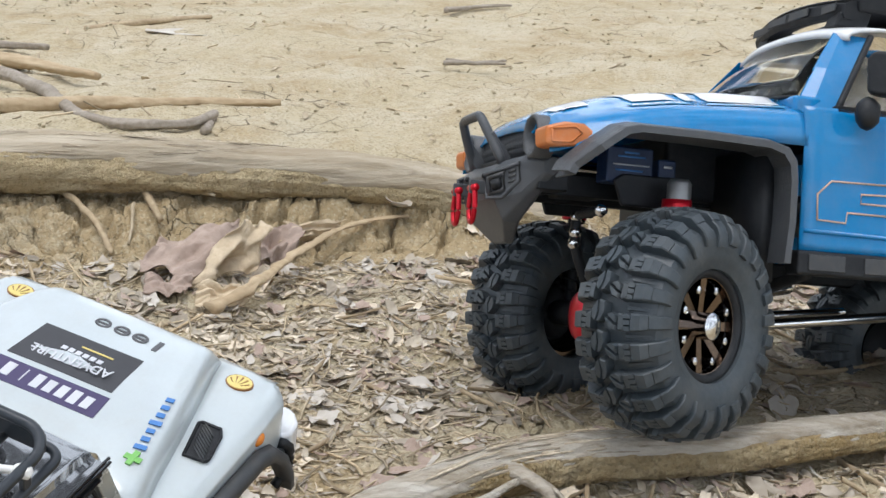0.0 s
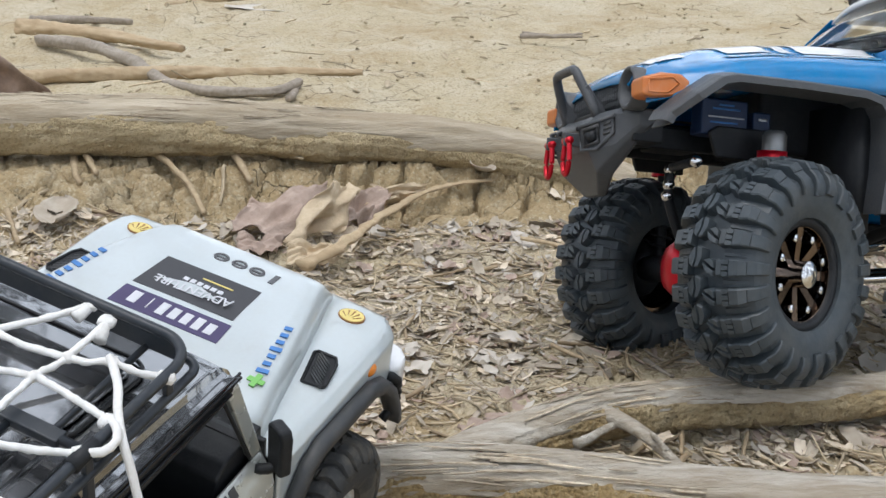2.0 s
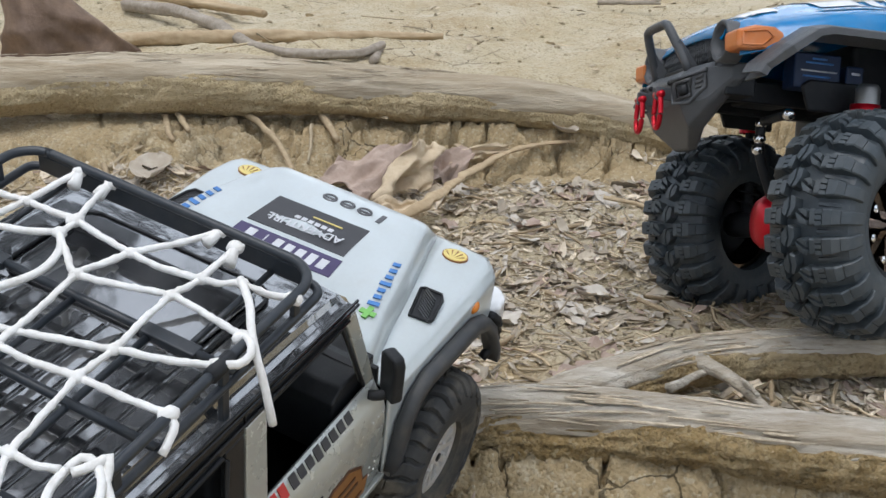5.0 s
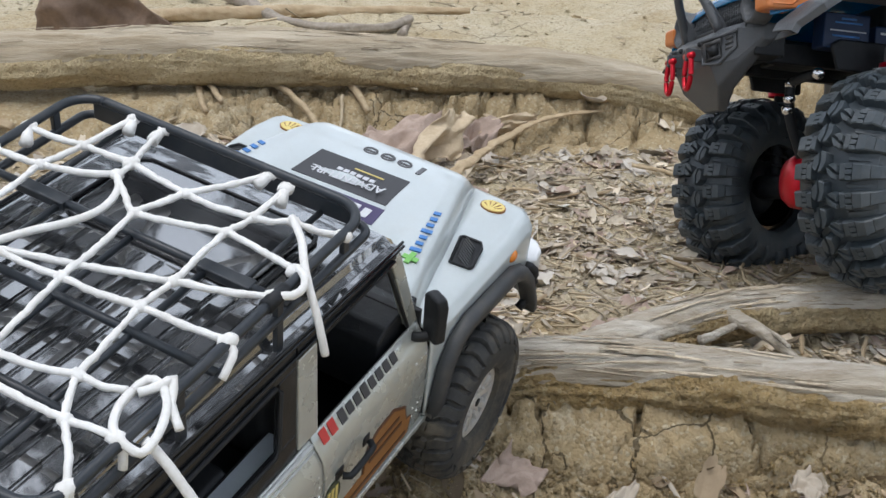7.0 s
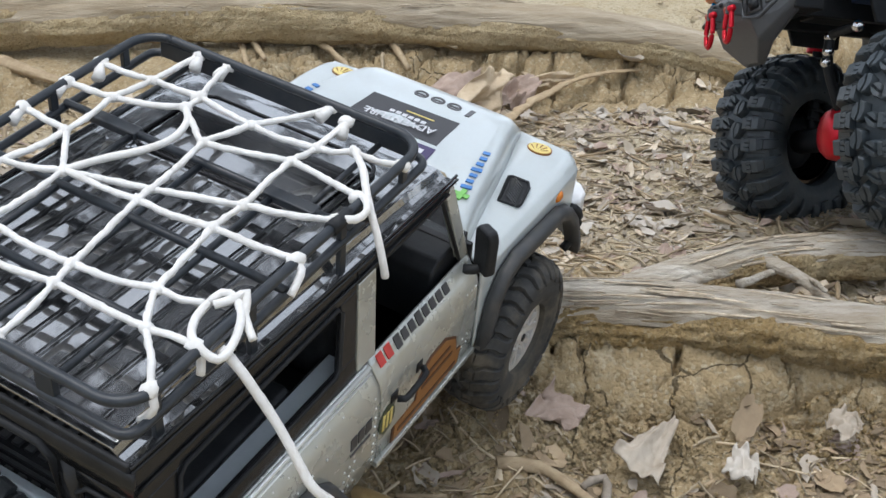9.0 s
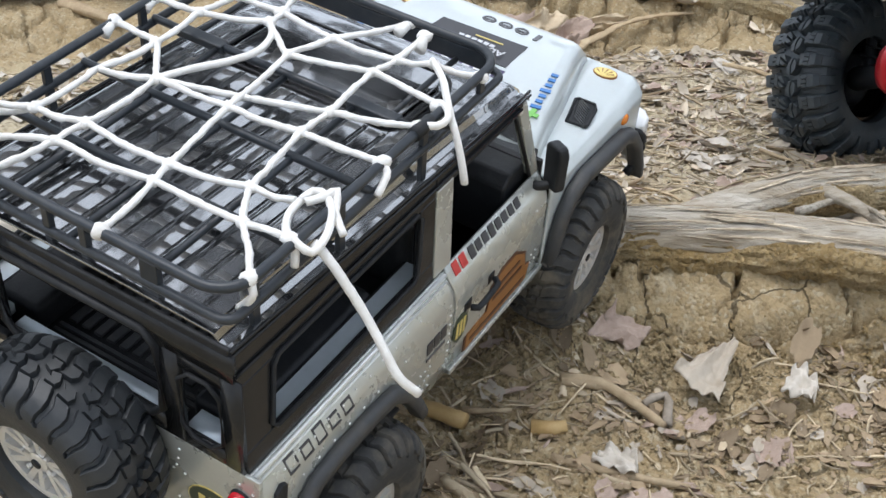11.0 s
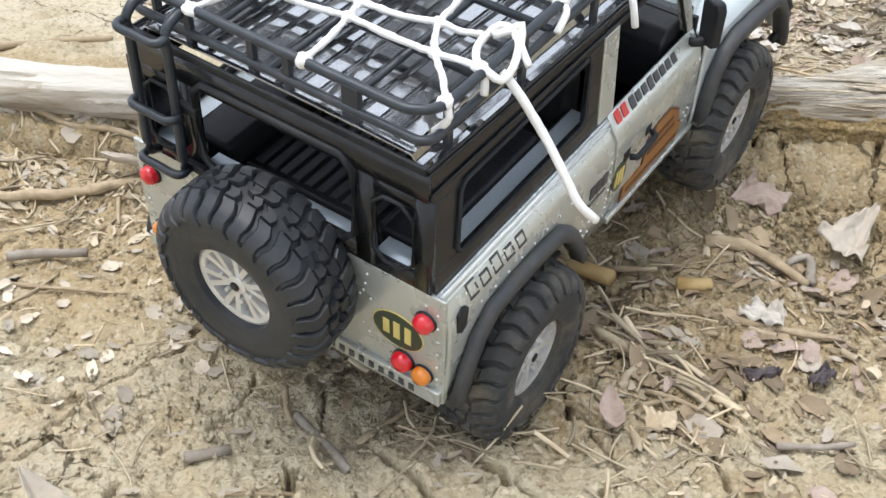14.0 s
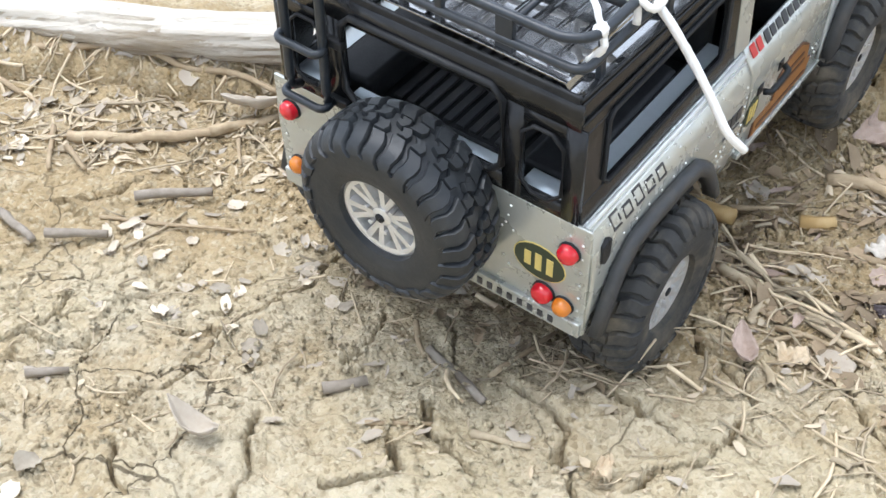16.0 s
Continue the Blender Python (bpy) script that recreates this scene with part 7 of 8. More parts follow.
# under the bonnet and the front axle
case = part("battery_case", box(-0.004, 0.040, 0.066, 0.090, 0.1180, 0.1500), CASEBLUE, blue, "dark blue battery case with pale line", bevel=0.002)
part("case_bar", box(0.000, 0.034, 0.0900, 0.0905, 0.1335, 0.1347), PALEINK, case, "pale line")
for x0, x1, z in ((0.004, 0.030, 0.1405), (0.010, 0.024, 0.1440), (0.006, 0.032, 0.1285)):
    part("case_bar", box(x0, x1, 0.0900, 0.0905, z, z + 0.0016), BLUEINK, case, "dim blue lettering bar")
receiver = part("receiver_box", box(-0.026, -0.009, 0.066, 0.090, 0.1180, 0.1420), CASEBLUE, blue, "small dark blue receiver box", bevel=0.002)
for z in (0.1240, 0.1340):
    part("case_bar", box(-0.022, -0.014, 0.0900, 0.0905, z, z + 0.0022), PALEINK, receiver, "pale lettering bar")
part("servo", box(0.020, 0.062, 0.006, 0.040, 0.1060, 0.1300), MATTBLACK, blue, "black steering servo", bevel=0.002)
part("engine_block", box(-0.110, -0.030, -0.060, 0.060, 0.110, 0.170), MATTBLACK, blue, bevel=0.006)
part("cross_member", box(0.070, 0.098, -0.080, 0.080, 0.1070, 0.1320), MATTBLACK, blue, bevel=0.002)
part("axle", tube([(0, -0.125, 0), (0, 0.125, 0)], 0.013, 12, 0.05), MATTBLACK, blue, "black front axle tube")
diff = part("diff_housing", lump(0.029, pose(0.0, 0.038, 0.0) @ Matrix.Diagonal((0.9, 0.9, 1, 1)), 3.0, 0.05), MATTBLACK, blue, "black axle housing")
part("diff_cover", lathe([(0.000, 0.0260), (0.008, 0.0250), (0.014, 0.0205), (0.017, 0.0110), (0.018, 0.0002)], 24, pose(0.024, 0.038, 0.0, 0, 0, -90)), REDANOD, diff, "red axle cover")
part("steering_rod", tube([(-0.036, -0.112, 0.014), (-0.038, 0.112, 0.014)], 0.0042, 8), MATTBLACK, blue, "steering rod")
part("drag_link", tube([(0.050, 0.107, 0.0912), (0.050, 0.080, 0.0905), (0.050, 0.053, 0.0890)], 0.0042, 8), MATTBLACK, blue, "black drag link")
for p in ((0.050, 0.0530, 0.0880), (0.050, 0.0520, 0.0740), (0.050, 0.0500, 0.0640), (0.050, 0.1070, 0.0912)):
    part("rod_end", lump(0.0058, Matrix.Translation(p), 2.0, 0.05), CHROME, blue, "chrome rod end")
part("panhard_rod", tube([(0.050, 0.053, 0.0880), (0.048, 0.050, 0.0600), (0.030, 0.046, 0.0200)], 0.0048, 8), MATTBLACK, blue)
part("prop_shaft", tube([(-0.03, 0.02, 0.005), (-0.20, 0.0, 0.04)], 0.006, 8), CHROME, blue)

for s in (1, -1):
    wheel("blue", blue, pose(0, 0.161 if s > 0 else -0.132, 0, 0, 0, (0 if s > 0 else 180) + 27))
    wheel("blue", blue, pose(-0.42, 0.161 * s, -0.02, 0, 0, (0 if s > 0 else 180)))
part("axle", tube([(-0.42, -0.125, -0.02), (-0.42, 0.125, -0.02)], 0.013, 12, 0.05), MATTBLACK, blue, "black rear axle tube")

# white graphics on the bonnet, outline emblem on the door
def hood_sticker(pts, material, label, lift=0.0006, n=16):
    """A four-cornered graphic that follows the bonnet."""
    (ax, ay), (bx, by), (cx, cy), (dx, dy) = pts
    rows = []
    for i in range(n + 1):
        u = i / n
        row = []
        for k in range(n + 1):
            v = k / n
            x = (ax * (1 - u) + bx * u) * (1 - v) + (dx * (1 - u) + cx * u) * v
            y = (ay * (1 - u) + by * u) * (1 - v) + (dy * (1 - u) + cy * u) * v
            row.append((x, y, hood_z(x, y) + lift))
        rows.append(row)
    return part("graphic", sheet(rows), material, blue, label, solid=0.0001)


for s in (1, -1):
    hood_sticker([(0.048, s * 0.056), (0.030, s * 0.112), (-0.010, s * 0.113), (0.006, s * 0.056)], WHITEPAINT, "white slanted bonnet graphic")
    hood_sticker([(-0.004, s * 0.046), (-0.019, s * 0.114), (-0.029, s * 0.114), (-0.014, s * 0.046)], WHITEPAINT, "white slanted bonnet stripe")
    hood_sticker([(-0.024, s * 0.034), (-0.039, s * 0.116), (-0.106, s * 0.121), (-0.112, s * 0.034)], WHITEPAINT, "white slanted bonnet graphic")
    hood_sticker([(0.092, s * 0.060), (0.088, s * 0.100), (0.066, s * 0.104), (0.064, s * 0.062)], WHITEPAINT, "white bonnet nose graphic")
    for k in range(5):
        hood_sticker(quad(-0.062 - k * 0.0075, s * 0.1270, 0.0060, 0.0050, 0), PALEINK, "lettering bar on the wing edge", 0.0008)
    hood_sticker([(0.040, s * 0.1180), (0.036, s * 0.1270), (-0.018, s * 0.1290), (-0.016, s * 0.1200)], BLUEPALE, "pale blue wing graphic", 0.0005)
    for k in range(5):
        hood_sticker(quad(0.032 - k * 0.0098, s * 0.1235, 0.0056, 0.0050, 0), PALEINK, "small white lettering bar", 0.0008)
    hood_sticker([(-0.036, s * 0.1230), (-0.030, s * 0.1310), (-0.104, s * 0.1330), (-0.110, s * 0.1240)], BLUEPALE, "pale blue wing graphic", 0.0005)
    emblem = [(-0.1300, 0.0960), (-0.1290, 0.1180), (-0.1420, 0.1300), (-0.2050, 0.1310), (-0.2050, 0.1220), (-0.1720, 0.1210), (-0.1720, 0.1130), (-0.2050, 0.1130), (-0.2050, 0.1040), (-0.1590, 0.1040), (-0.1580, 0.0950)]
    loop = [Vector((x, s * 0.1516, z)) for x, z in emblem]
    part("door_emblem", bars([loop + loop[:2]], 0.0009, 6), ORANGELINE, blue, "thin copper outline emblem on the door")

# ---- twigs, roots and leaves
def stick(name, pts, r0, r1, material, label):
    seed = pts[0][0] * 31 + pts[0][1] * 17
    p = smooth_line([Vector(q) for q in pts], 0.010)
    bend = max(r0, 0.002) * 0.5
    p = [q + Vector((noise.noise(q * 60 + Vector((seed, 0, 0))), noise.noise(q * 60 + Vector((0, seed, 5))), 0.6 * noise.noise(q * 60 + Vector((9, 0, seed))))) * bend for q in p]
    if r0 >= 0.009:
        bm = log_skin(pts, (r0, r1), seed, sides=22, grooves=12, knots=0.7, rough=0.20)
    else:
        bm = bmesh.new()
        add_tube(bm, p, (r0, r1), 9 if r0 > 0.004 else 7, wob=0.35, freq=120.0)
    return tagged(part(name, bm, material), label, "root" if name == "root" else "twig", "loose sticks and roots")


def leaf_grid(length, width, curl, roll, seed, n=12, m=9, ragged=0.25):
    """A dried leaf blade: a pointed outline, a raised midrib, curled edges and ragged margins."""
    rows = []
    for i in range(n + 1):
        u = i / n
        half = width / 2 * (math.sin(math.pi * min(1, u * 0.94 + 0.05)) ** 0.7)
        row = []
        for k in range(m + 1):
            v = 2 * k / m - 1
            edge = 1 - ragged * abs(noise.noise(Vector((u * 7 + seed, v * 2, seed)))) * (abs(v) > 0.7)
            y = v * half * edge
            ang = roll * v
            z = abs(v) ** 1.6 * half * math.sin(roll) * 0.9 + curl * length * (u - 0.35) ** 2
            z += 0.07 * width * noise.noise(Vector((u * 4 + seed, v * 2.5, 2 * seed))) + 0.03 * width * noise.noise(Vector((u * 11, v * 7, seed)))
            row.append((length * (u - 0.5), y * math.cos(ang * 0.8), z))
        rows.append(row)
    bm = bmesh.new()
    add_sheet(bm, rows)
    return bm


def leaf(name, at, length, width, heading, tilt, lean, curl, roll, material, label, seed, ragged=0.25, group="large dead leaves"):
    bm = leaf_grid(length, width, curl, roll, seed, ragged=ragged)
    ob = part(name, bm, material, solid=0.0006)
    ob.matrix_basis = pose(*at, lean, tilt, heading)
    return tagged(ob, label, "dead leaf", group)


def crumpled(corners, material, label, seed, folds=0.010, fine=0.004, ragged=0.22, n=30, belly=0.0):
    """A torn, crumpled leaf spread between four corners: two low ones, then two high ones."""
    a, b, c, d = [Vector(p) for p in corners]
    out = (b - a).cross(d - a).normalized()
    rows = []
    for i in range(n + 1):
        row = []
        for k in range(n + 1):
            u, v = i / n, k / n
            cut = Vector((u * 2.6 + seed, v * 2.6, seed))
            uu = 0.5 + (u - 0.5) * (1 - ragged * abs(noise.noise(cut + Vector((0, 0, 3)))) * 1.6)
            vv = 0.5 + (v - 0.5) * (1 - ragged * abs(noise.noise(cut + Vector((7, 0, 0)))) * 1.6)
            p = (a.lerp(b, uu)).lerp(d.lerp(c, uu), vv)
            q = Vector((u * 2.6 + seed, v * 2.6, 2 * seed))
            lift = folds * (1 - 3 * abs(noise.noise(q * 0.75))) + fine * noise.noise(q * 2.5) + belly * math.sin(math.pi * u) * math.sin(math.pi * v)
            rim = max(abs(2 * u - 1), abs(2 * v - 1)) ** 6
            row.append(p + out * (lift + 0.010 * rim * noise.noise(q * 2 + Vector((5, 5, 5)))))
        rows.append(row)
    return tagged(part("dead_leaf", sheet(rows), material, solid=0.0007), label, "dead leaf", "large dead leaves")


# the big torn leaf below the far bank: tan folds standing on mauve ones
crumpled([(0.904, 0.318, -0.006), (1.002, 0.276, -0.010), (1.045, 0.285, 0.042), (0.990, 0.300, 0.060)], LEAF_TAN, "large tan dead leaf curled upright on leaf litter", 3.0, 0.012, 0.005, 0.3)
crumpled([(1.070, 0.300, -0.004), (1.127, 0.258, -0.006), (1.160, 0.226, 0.018), (1.100, 0.300, 0.022)], LEAF_TAN, "tan dead leaf with curled broken edges", 9.4, 0.010, 0.005, 0.35)
crumpled([(0.860, 0.282, -0.009), (0.904, 0.235, -0.012), (0.935, 0.243, 0.004), (0.888, 0.300, 0.004)], LEAF_TAN, "folded tan leaf piece on leaf litter", 6.2, 0.009, 0.004, 0.4)
crumpled([(0.885, 0.385, 0.000), (0.911, 0.318, -0.006), (1.069, 0.335, 0.026), (0.965, 0.405, 0.018)], LEAF_MAUVE, "mauve-brown dead leaf under the tan one", 5.3, 0.010, 0.004, 0.25)
crumpled([(1.005, 0.285, -0.010), (1.069, 0.265, -0.010), (1.122, 0.271, 0.012), (1.075, 0.325, 0.018)], LEAF_MAUVE, "mauve-brown dead leaf piece beside the bark", 7.7, 0.010, 0.005, 0.3)
crumpled([(0.845, 0.345, -0.002), (0.880, 0.300, -0.006), (0.915, 0.318, 0.004), (0.880, 0.365, 0.006)], LEAF_MAUVE, "mauve-brown dead leaf scrap", 8.8, 0.007, 0.004, 0.35)
leaf("dead_leaf", (0.790, 0.565, 0.022), 0.085, 0.060, 30, 3, -6, 0.3, 0.4, LEAF_GREY, "pale grey dead leaf on the ground", 7.0, 0.3)
crumpled([(0.910, 0.955, 0.036), (1.087, 0.787, 0.052), (0.975, 0.894, 0.190), (0.920, 0.945, 0.182)], LEAF_BROWN, "large dark brown curled dead leaf behind the far log", 3.7, 0.014, 0.006, 0.16, belly=0.03)
crumpled([(0.290, -0.190, 0.036), (0.281, -0.230, 0.024), (0.350, -0.218, 0.038), (0.334, -0.204, 0.036)], LEAF_GREY, "grey-brown folded three-cornered dead leaf on low clay", 2.3, 0.004, 0.002, 0.12)
crumpled([(0.280, -0.125, 0.050), (0.306, -0.156, 0.034), (0.333, -0.156, 0.035), (0.330, -0.122, 0.048)], LEAF_MAUVE, "lobed mauve-grey dead leaf beside the front wheel", 4.1, 0.004, 0.002, 0.2)
crumpled([(0.182, -0.178, 0.017), (0.180, -0.213, 0.018), (0.203, -0.206, 0.019), (0.199, -0.181, 0.020)], PALESCRAP, "whitish torn leaf scrap on low clay", 6.6, 0.003, 0.002, 0.2)
crumpled([(0.051, -0.175, 0.016), (0.032, -0.188, 0.016), (0.046, -0.203, 0.017), (0.060, -0.194, 0.017)], LEAF_TAN, "pale tan torn leaf on cracked clay", 1.7, 0.002, 0.001, 0.2)
crumpled([(0.121, -0.210, 0.017), (0.118, -0.218, 0.017), (0.134, -0.233, 0.018), (0.138, -0.225, 0.018)], LEAF_DARK, "dark purple-brown curled leaf scrap on clay", 3.9, 0.002, 0.001, 0.12)
crumpled([(0.137, -0.247, 0.017), (0.134, -0.257, 0.017), (0.152, -0.262, 0.020), (0.156, -0.254, 0.020)], LEAF_DARK, "dark purple-brown curled leaf scrap on clay", 5.8, 0.002, 0.001, 0.12)
crumpled([(-0.098, -0.142, 0.016), (-0.117, -0.148, 0.016), (-0.115, -0.157, 0.017), (-0.098, -0.152, 0.017)], LEAF_TAN, "flat pale bark chip on cracked clay", 8.4, 0.0015, 0.001, 0.15)
crumpled([(0.395, -0.310, 0.038), (0.388, -0.336, 0.036), (0.420, -0.338, 0.040), (0.424, -0.314, 0.042)], LEAF_GREY, "grey torn dead leaf on low clay", 7.1, 0.004, 0.002, 0.4)
crumpled([(0.318, -0.262, 0.030), (0.312, -0.288, 0.028), (0.338, -0.286, 0.031), (0.350, -0.262, 0.033)], PALESCRAP, "pale torn dead leaf on low clay", 9.9, 0.003, 0.0015, 0.25)
leaf("dead_leaf", (-0.226, 0.050, 0.026), 0.034, 0.022, 100, 8, 10, 1.5, 0.7, LEAF_GREY, "small pale leaf scrap on cracked clay", 15.0, 0.5)
leaf("dead_leaf", (0.060, 0.292, 0.050), 0.050, 0.030, 130, 5, 18, 0.7, 0.6, LEAF_GREY, "pale grey leaf beside the tail lamp", 17.0, 0.4)
leaf("dead_leaf", (2.400, 1.260, -0.068), 0.300, 0.085, 112, 2, 0, 0.05, 0.15, PALESCRAP, "pale dead leaf lying on far bare clay", 18.0, 0.5)
leaf("dead_leaf", (1.225, 0.190, 0.026), 0.060, 0.040, 60, 5, 8, 0.8, 0.5, LEAF_GREY, "grey dead leaf at the log end", 19.0, 0.5)
leaf("dead_leaf", (0.022, -0.168, 0.024), 0.030, 0.020, 40, 5, 8, 1.2, 0.7, LEAF_MAUVE, "small brown leaf scrap beside the rear wheel", 20.0, 0.5)
# the bark strip beside it
strip = smooth_line([Vector(p) for p in ((0.842, 0.250, 0.006), (0.900, 0.236, 0.010), (1.028, 0.240, 0.012), (1.157, 0.222, 0.014), (1.226, 0.172, 0.014))], 0.008)
bm = bmesh.new()
add_tube(bm, strip, (0.0100, 0.0040), 16, wob=1.0, freq=55.0, squash=0.5)
tagged(part("bark_strip", bm, PEELED), "curved tan strip of bark on leaf litter", "bark")
stick("branch", [(1.6300, 1.3600, -0.0180), (1.6050, 1.1955, -0.0080), (1.5140, 1.0310, 0.0060), (1.3850, 0.8830, 0.0280), (1.3030, 0.7780, 0.0440), (1.2760, 0.6980, 0.0510), (1.3050, 0.6330, 0.0530), (1.3400, 0.6000, 0.0530), (1.4000, 0.5950, 0.0560)], 0.0130, 0.0085, GREYTWIG, "crooked grey branch lying behind the far log")
stick("branch_stub", [(1.3210, 0.5630, 0.0500), (1.4340, 0.6160, 0.0400)], 0.0070, 0.0040, GREYTWIG, "broken grey branch stub")
stick("split_log", [(1.7480, 1.5260, -0.0350), (1.7610, 1.3500, -0.0270), (1.6940, 1.0490, -0.0070)], 0.0220, 0.0080, PEELED, "split tan log lying on bare clay")
stick("branch", [(1.2260, 1.0310, 0.0320), (1.3150, 0.9650, 0.0300), (1.4450, 0.8140, 0.0300), (1.5230, 0.7020, 0.0310), (1.5900, 0.5800, 0.0340)], 0.0150, 0.0070, PEELED, "pale peeled branch behind the far log")
stick("branch", [(2.2820, 1.5330, -0.0730), (2.5140, 1.5130, -0.0850), (2.7070, 1.4360, -0.0920)], 0.0120, 0.0060, TWIG, "pale branch on far bare clay")
stick("branch", [(1.8560, 1.5960, -0.0500), (1.9490, 1.5290, -0.0520), (1.9830, 1.4090, -0.0480)], 0.0140, 0.0080, GREYTWIG, "grey branch piece on far clay")
stick("branch", [(3.3020, 0.9650, -0.1030), (3.4630, 0.9140, -0.1090), (3.5610, 0.8430, -0.1110)], 0.0100, 0.0040, GREYTWIG, "far grey stick on bare clay")
stick("twig", [(2.3480, 0.5750, -0.0300), (2.3440, 0.5040, -0.0260), (2.4180, 0.4550, -0.0280)], 0.0060, 0.0030, GREYTWIG, "thin far stick on bare clay")
stick("twig", [(2.3110, 0.5670, -0.0280), (2.3740, 0.4400, -0.0250)], 0.0060, 0.0030, GREYTWIG, "thin far stick on bare clay")
stick("twig", [(1.4920, 0.8540, 0.0070), (1.3380, 0.7000, 0.0330)], 0.0040, 0.0030, TWIG, "small tan twig on bare clay")
stick("root", [(1.0170, 0.6190, 0.0490), (0.9710, 0.5350, 0.0440), (0.9490, 0.4850, 0.0290), (0.9170, 0.4400, 0.0080)], 0.0055, 0.0035, TWIG, "pale root hanging down the far bank")
stick("root", [(0.9930, 0.7180, 0.0560), (0.9430, 0.6540, 0.0510), (0.8900, 0.5870, 0.0450)], 0.0055, 0.0035, TWIG, "pale root hanging down the far bank")
stick("root", [(1.0670, 0.5020, 0.0460), (1.0210, 0.4530, 0.0420), (1.0050, 0.4260, 0.0260)], 0.0065, 0.0040, TWIG, "tan root hanging down the far bank")
stick("root", [(1.0110, 0.4730, 0.0410), (0.9760, 0.4510, 0.0230), (0.9520, 0.4390, 0.0100)], 0.0030, 0.0020, STRAW, "thin pale rootlet hanging from the bank")
stick("root", [(1.0960, 0.4590, 0.0470), (1.0820, 0.3950, 0.0450)], 0.0030, 0.0020, STRAW, "thin pale rootlet hanging from the bank")
stick("root", [(0.9460, 0.6760, 0.0460), (0.8910, 0.6250, 0.0420), (0.8660, 0.5940, 0.0350)], 0.0060, 0.0030, TWIG, "tan root on the far bank")
stick("twig", [(0.7780, 0.6350, 0.0190), (0.7120, 0.5570, 0.0150)], 0.0040, 0.0030, TWIG, "tan twig below the far bank")
stick("twig", [(0.7780, 0.6270, 0.0170), (0.8030, 0.6300, 0.0230), (0.8370, 0.6220, 0.0310)], 0.0030, 0.0020, STRAW, "pale twig below the far bank")
stick("root", [(0.8440, 0.8140, 0.0450), (0.8320, 0.7670, 0.0420)], 0.0040, 0.0020, STRAW, "pale rootlet in the far bank")
stick("root", [(0.7940, 0.9730, 0.0500), (0.8250, 0.9030, 0.0480), (0.8370, 0.8060, 0.0450)], 0.0050, 0.0030, STRAW, "long pale root along the bank")
stick("bark", [(0.6800, 0.8710, 0.0440), (0.6790, 0.8060, 0.0400), (0.6890, 0.7660, 0.0330)], 0.0100, 0.0060, TWIG, "pale curled bark piece")
stick("twig", [(0.8930, 0.0520, -0.0090), (0.8230, -0.0020, -0.0010), (0.7810, -0.0570, 0.0070)], 0.0022, 0.0014, STRAW, "thin pale twig on leaf litter")
stick("twig", [(1.0950, 0.1620, -0.0170), (1.1420, 0.1360, -0.0170), (1.1690, 0.1060, -0.0170)], 0.0022, 0.0012, STRAW, "thin pale forked twig on leaf litter")
stick("twig", [(0.9300, 0.1660, -0.0160), (0.9120, 0.1090, -0.0130)], 0.0030, 0.0020, STRAW, "short pale stick on leaf litter")
stick("twig", [(0.9030, 0.1750, -0.0160), (0.9390, 0.1250, -0.0160), (0.9910, 0.0970, -0.0170)], 0.0020, 0.0014, TWIG, "thin twig on leaf litter")
stick("twig", [(0.7920, 0.0870, -0.0020), (0.8340, 0.0480, -0.0040), (0.8670, 0.0210, -0.0050)], 0.0024, 0.0016, GREYTWIG, "grey twig on leaf litter")
stick("twig", [(0.7660, 0.0210, 0.0040), (0.7430, -0.0300, 0.0110)], 0.0028, 0.0016, TWIG, "tan twig on leaf litter")
stick("twig", [(0.7960, -0.1800, 0.0150), (0.7590, -0.2180, 0.0220)], 0.0030, 0.0022, GREYTWIG, "short grey stick near the tyre")
stick("twig", [(0.9930, 0.1040, -0.0170), (0.9420, 0.0380, -0.0130)], 0.0020, 0.0012, TWIG, "thin twig on leaf litter")
stick("twig", [(0.5180, -0.0170, 0.0410), (0.6090, -0.0230, 0.0280), (0.6790, -0.0240, 0.0180)], 0.0028, 0.0016, TWIG, "tan twig beside the near log")
stick("twig", [(0.8530, -0.3960, 0.0230), (0.7830, -0.4490, 0.0370), (0.7350, -0.4920, 0.0470)], 0.0030, 0.0022, TWIG, "tan stick beside the log")
stick("twig", [(1.0140, -0.3590, 0.0010), (1.0330, -0.4100, 0.0020), (1.1080, -0.4750, -0.0020)], 0.0035, 0.0022, TWIG, "tan twig under the blue truck")
stick("twig", [(0.8980, -0.4400, 0.0200), (0.8690, -0.4680, 0.0260)], 0.0030, 0.0020, TWIG, "short tan twig beside the log")
stick("twig", [(0.6260, -0.3090, 0.0480), (0.6170, -0.3420, 0.0520), (0.6090, -0.3790, 0.0570)], 0.0026, 0.0020, STRAW, "pale twig beside the log")
stick("twig_stub", [(0.6020, -0.2660, 0.0580), (0.5490, -0.2790, 0.0680)], 0.0030, 0.0015, TWIG, "small upright twig stub")
stick("root", [(0.4500, -0.2450, 0.0660), (0.4860, -0.3040, 0.0660), (0.4840, -0.3310, 0.0610), (0.4840, -0.3620, 0.0440)], 0.0022, 0.0014, STRAW, "thin pale rootlet on the bank")
stick("root", [(0.4790, -0.3240, 0.0590), (0.4900, -0.3430, 0.0590), (0.4910, -0.3590, 0.0510)], 0.0020, 0.0012, STRAW, "thin pale rootlet on the bank")
stick("splinter", [(0.4860, -0.2130, 0.0910), (0.5530, -0.2340, 0.0810), (0.5100, -0.2760, 0.0920)], 0.0040, 0.0020, BARK, "split sliver of weathered wood")
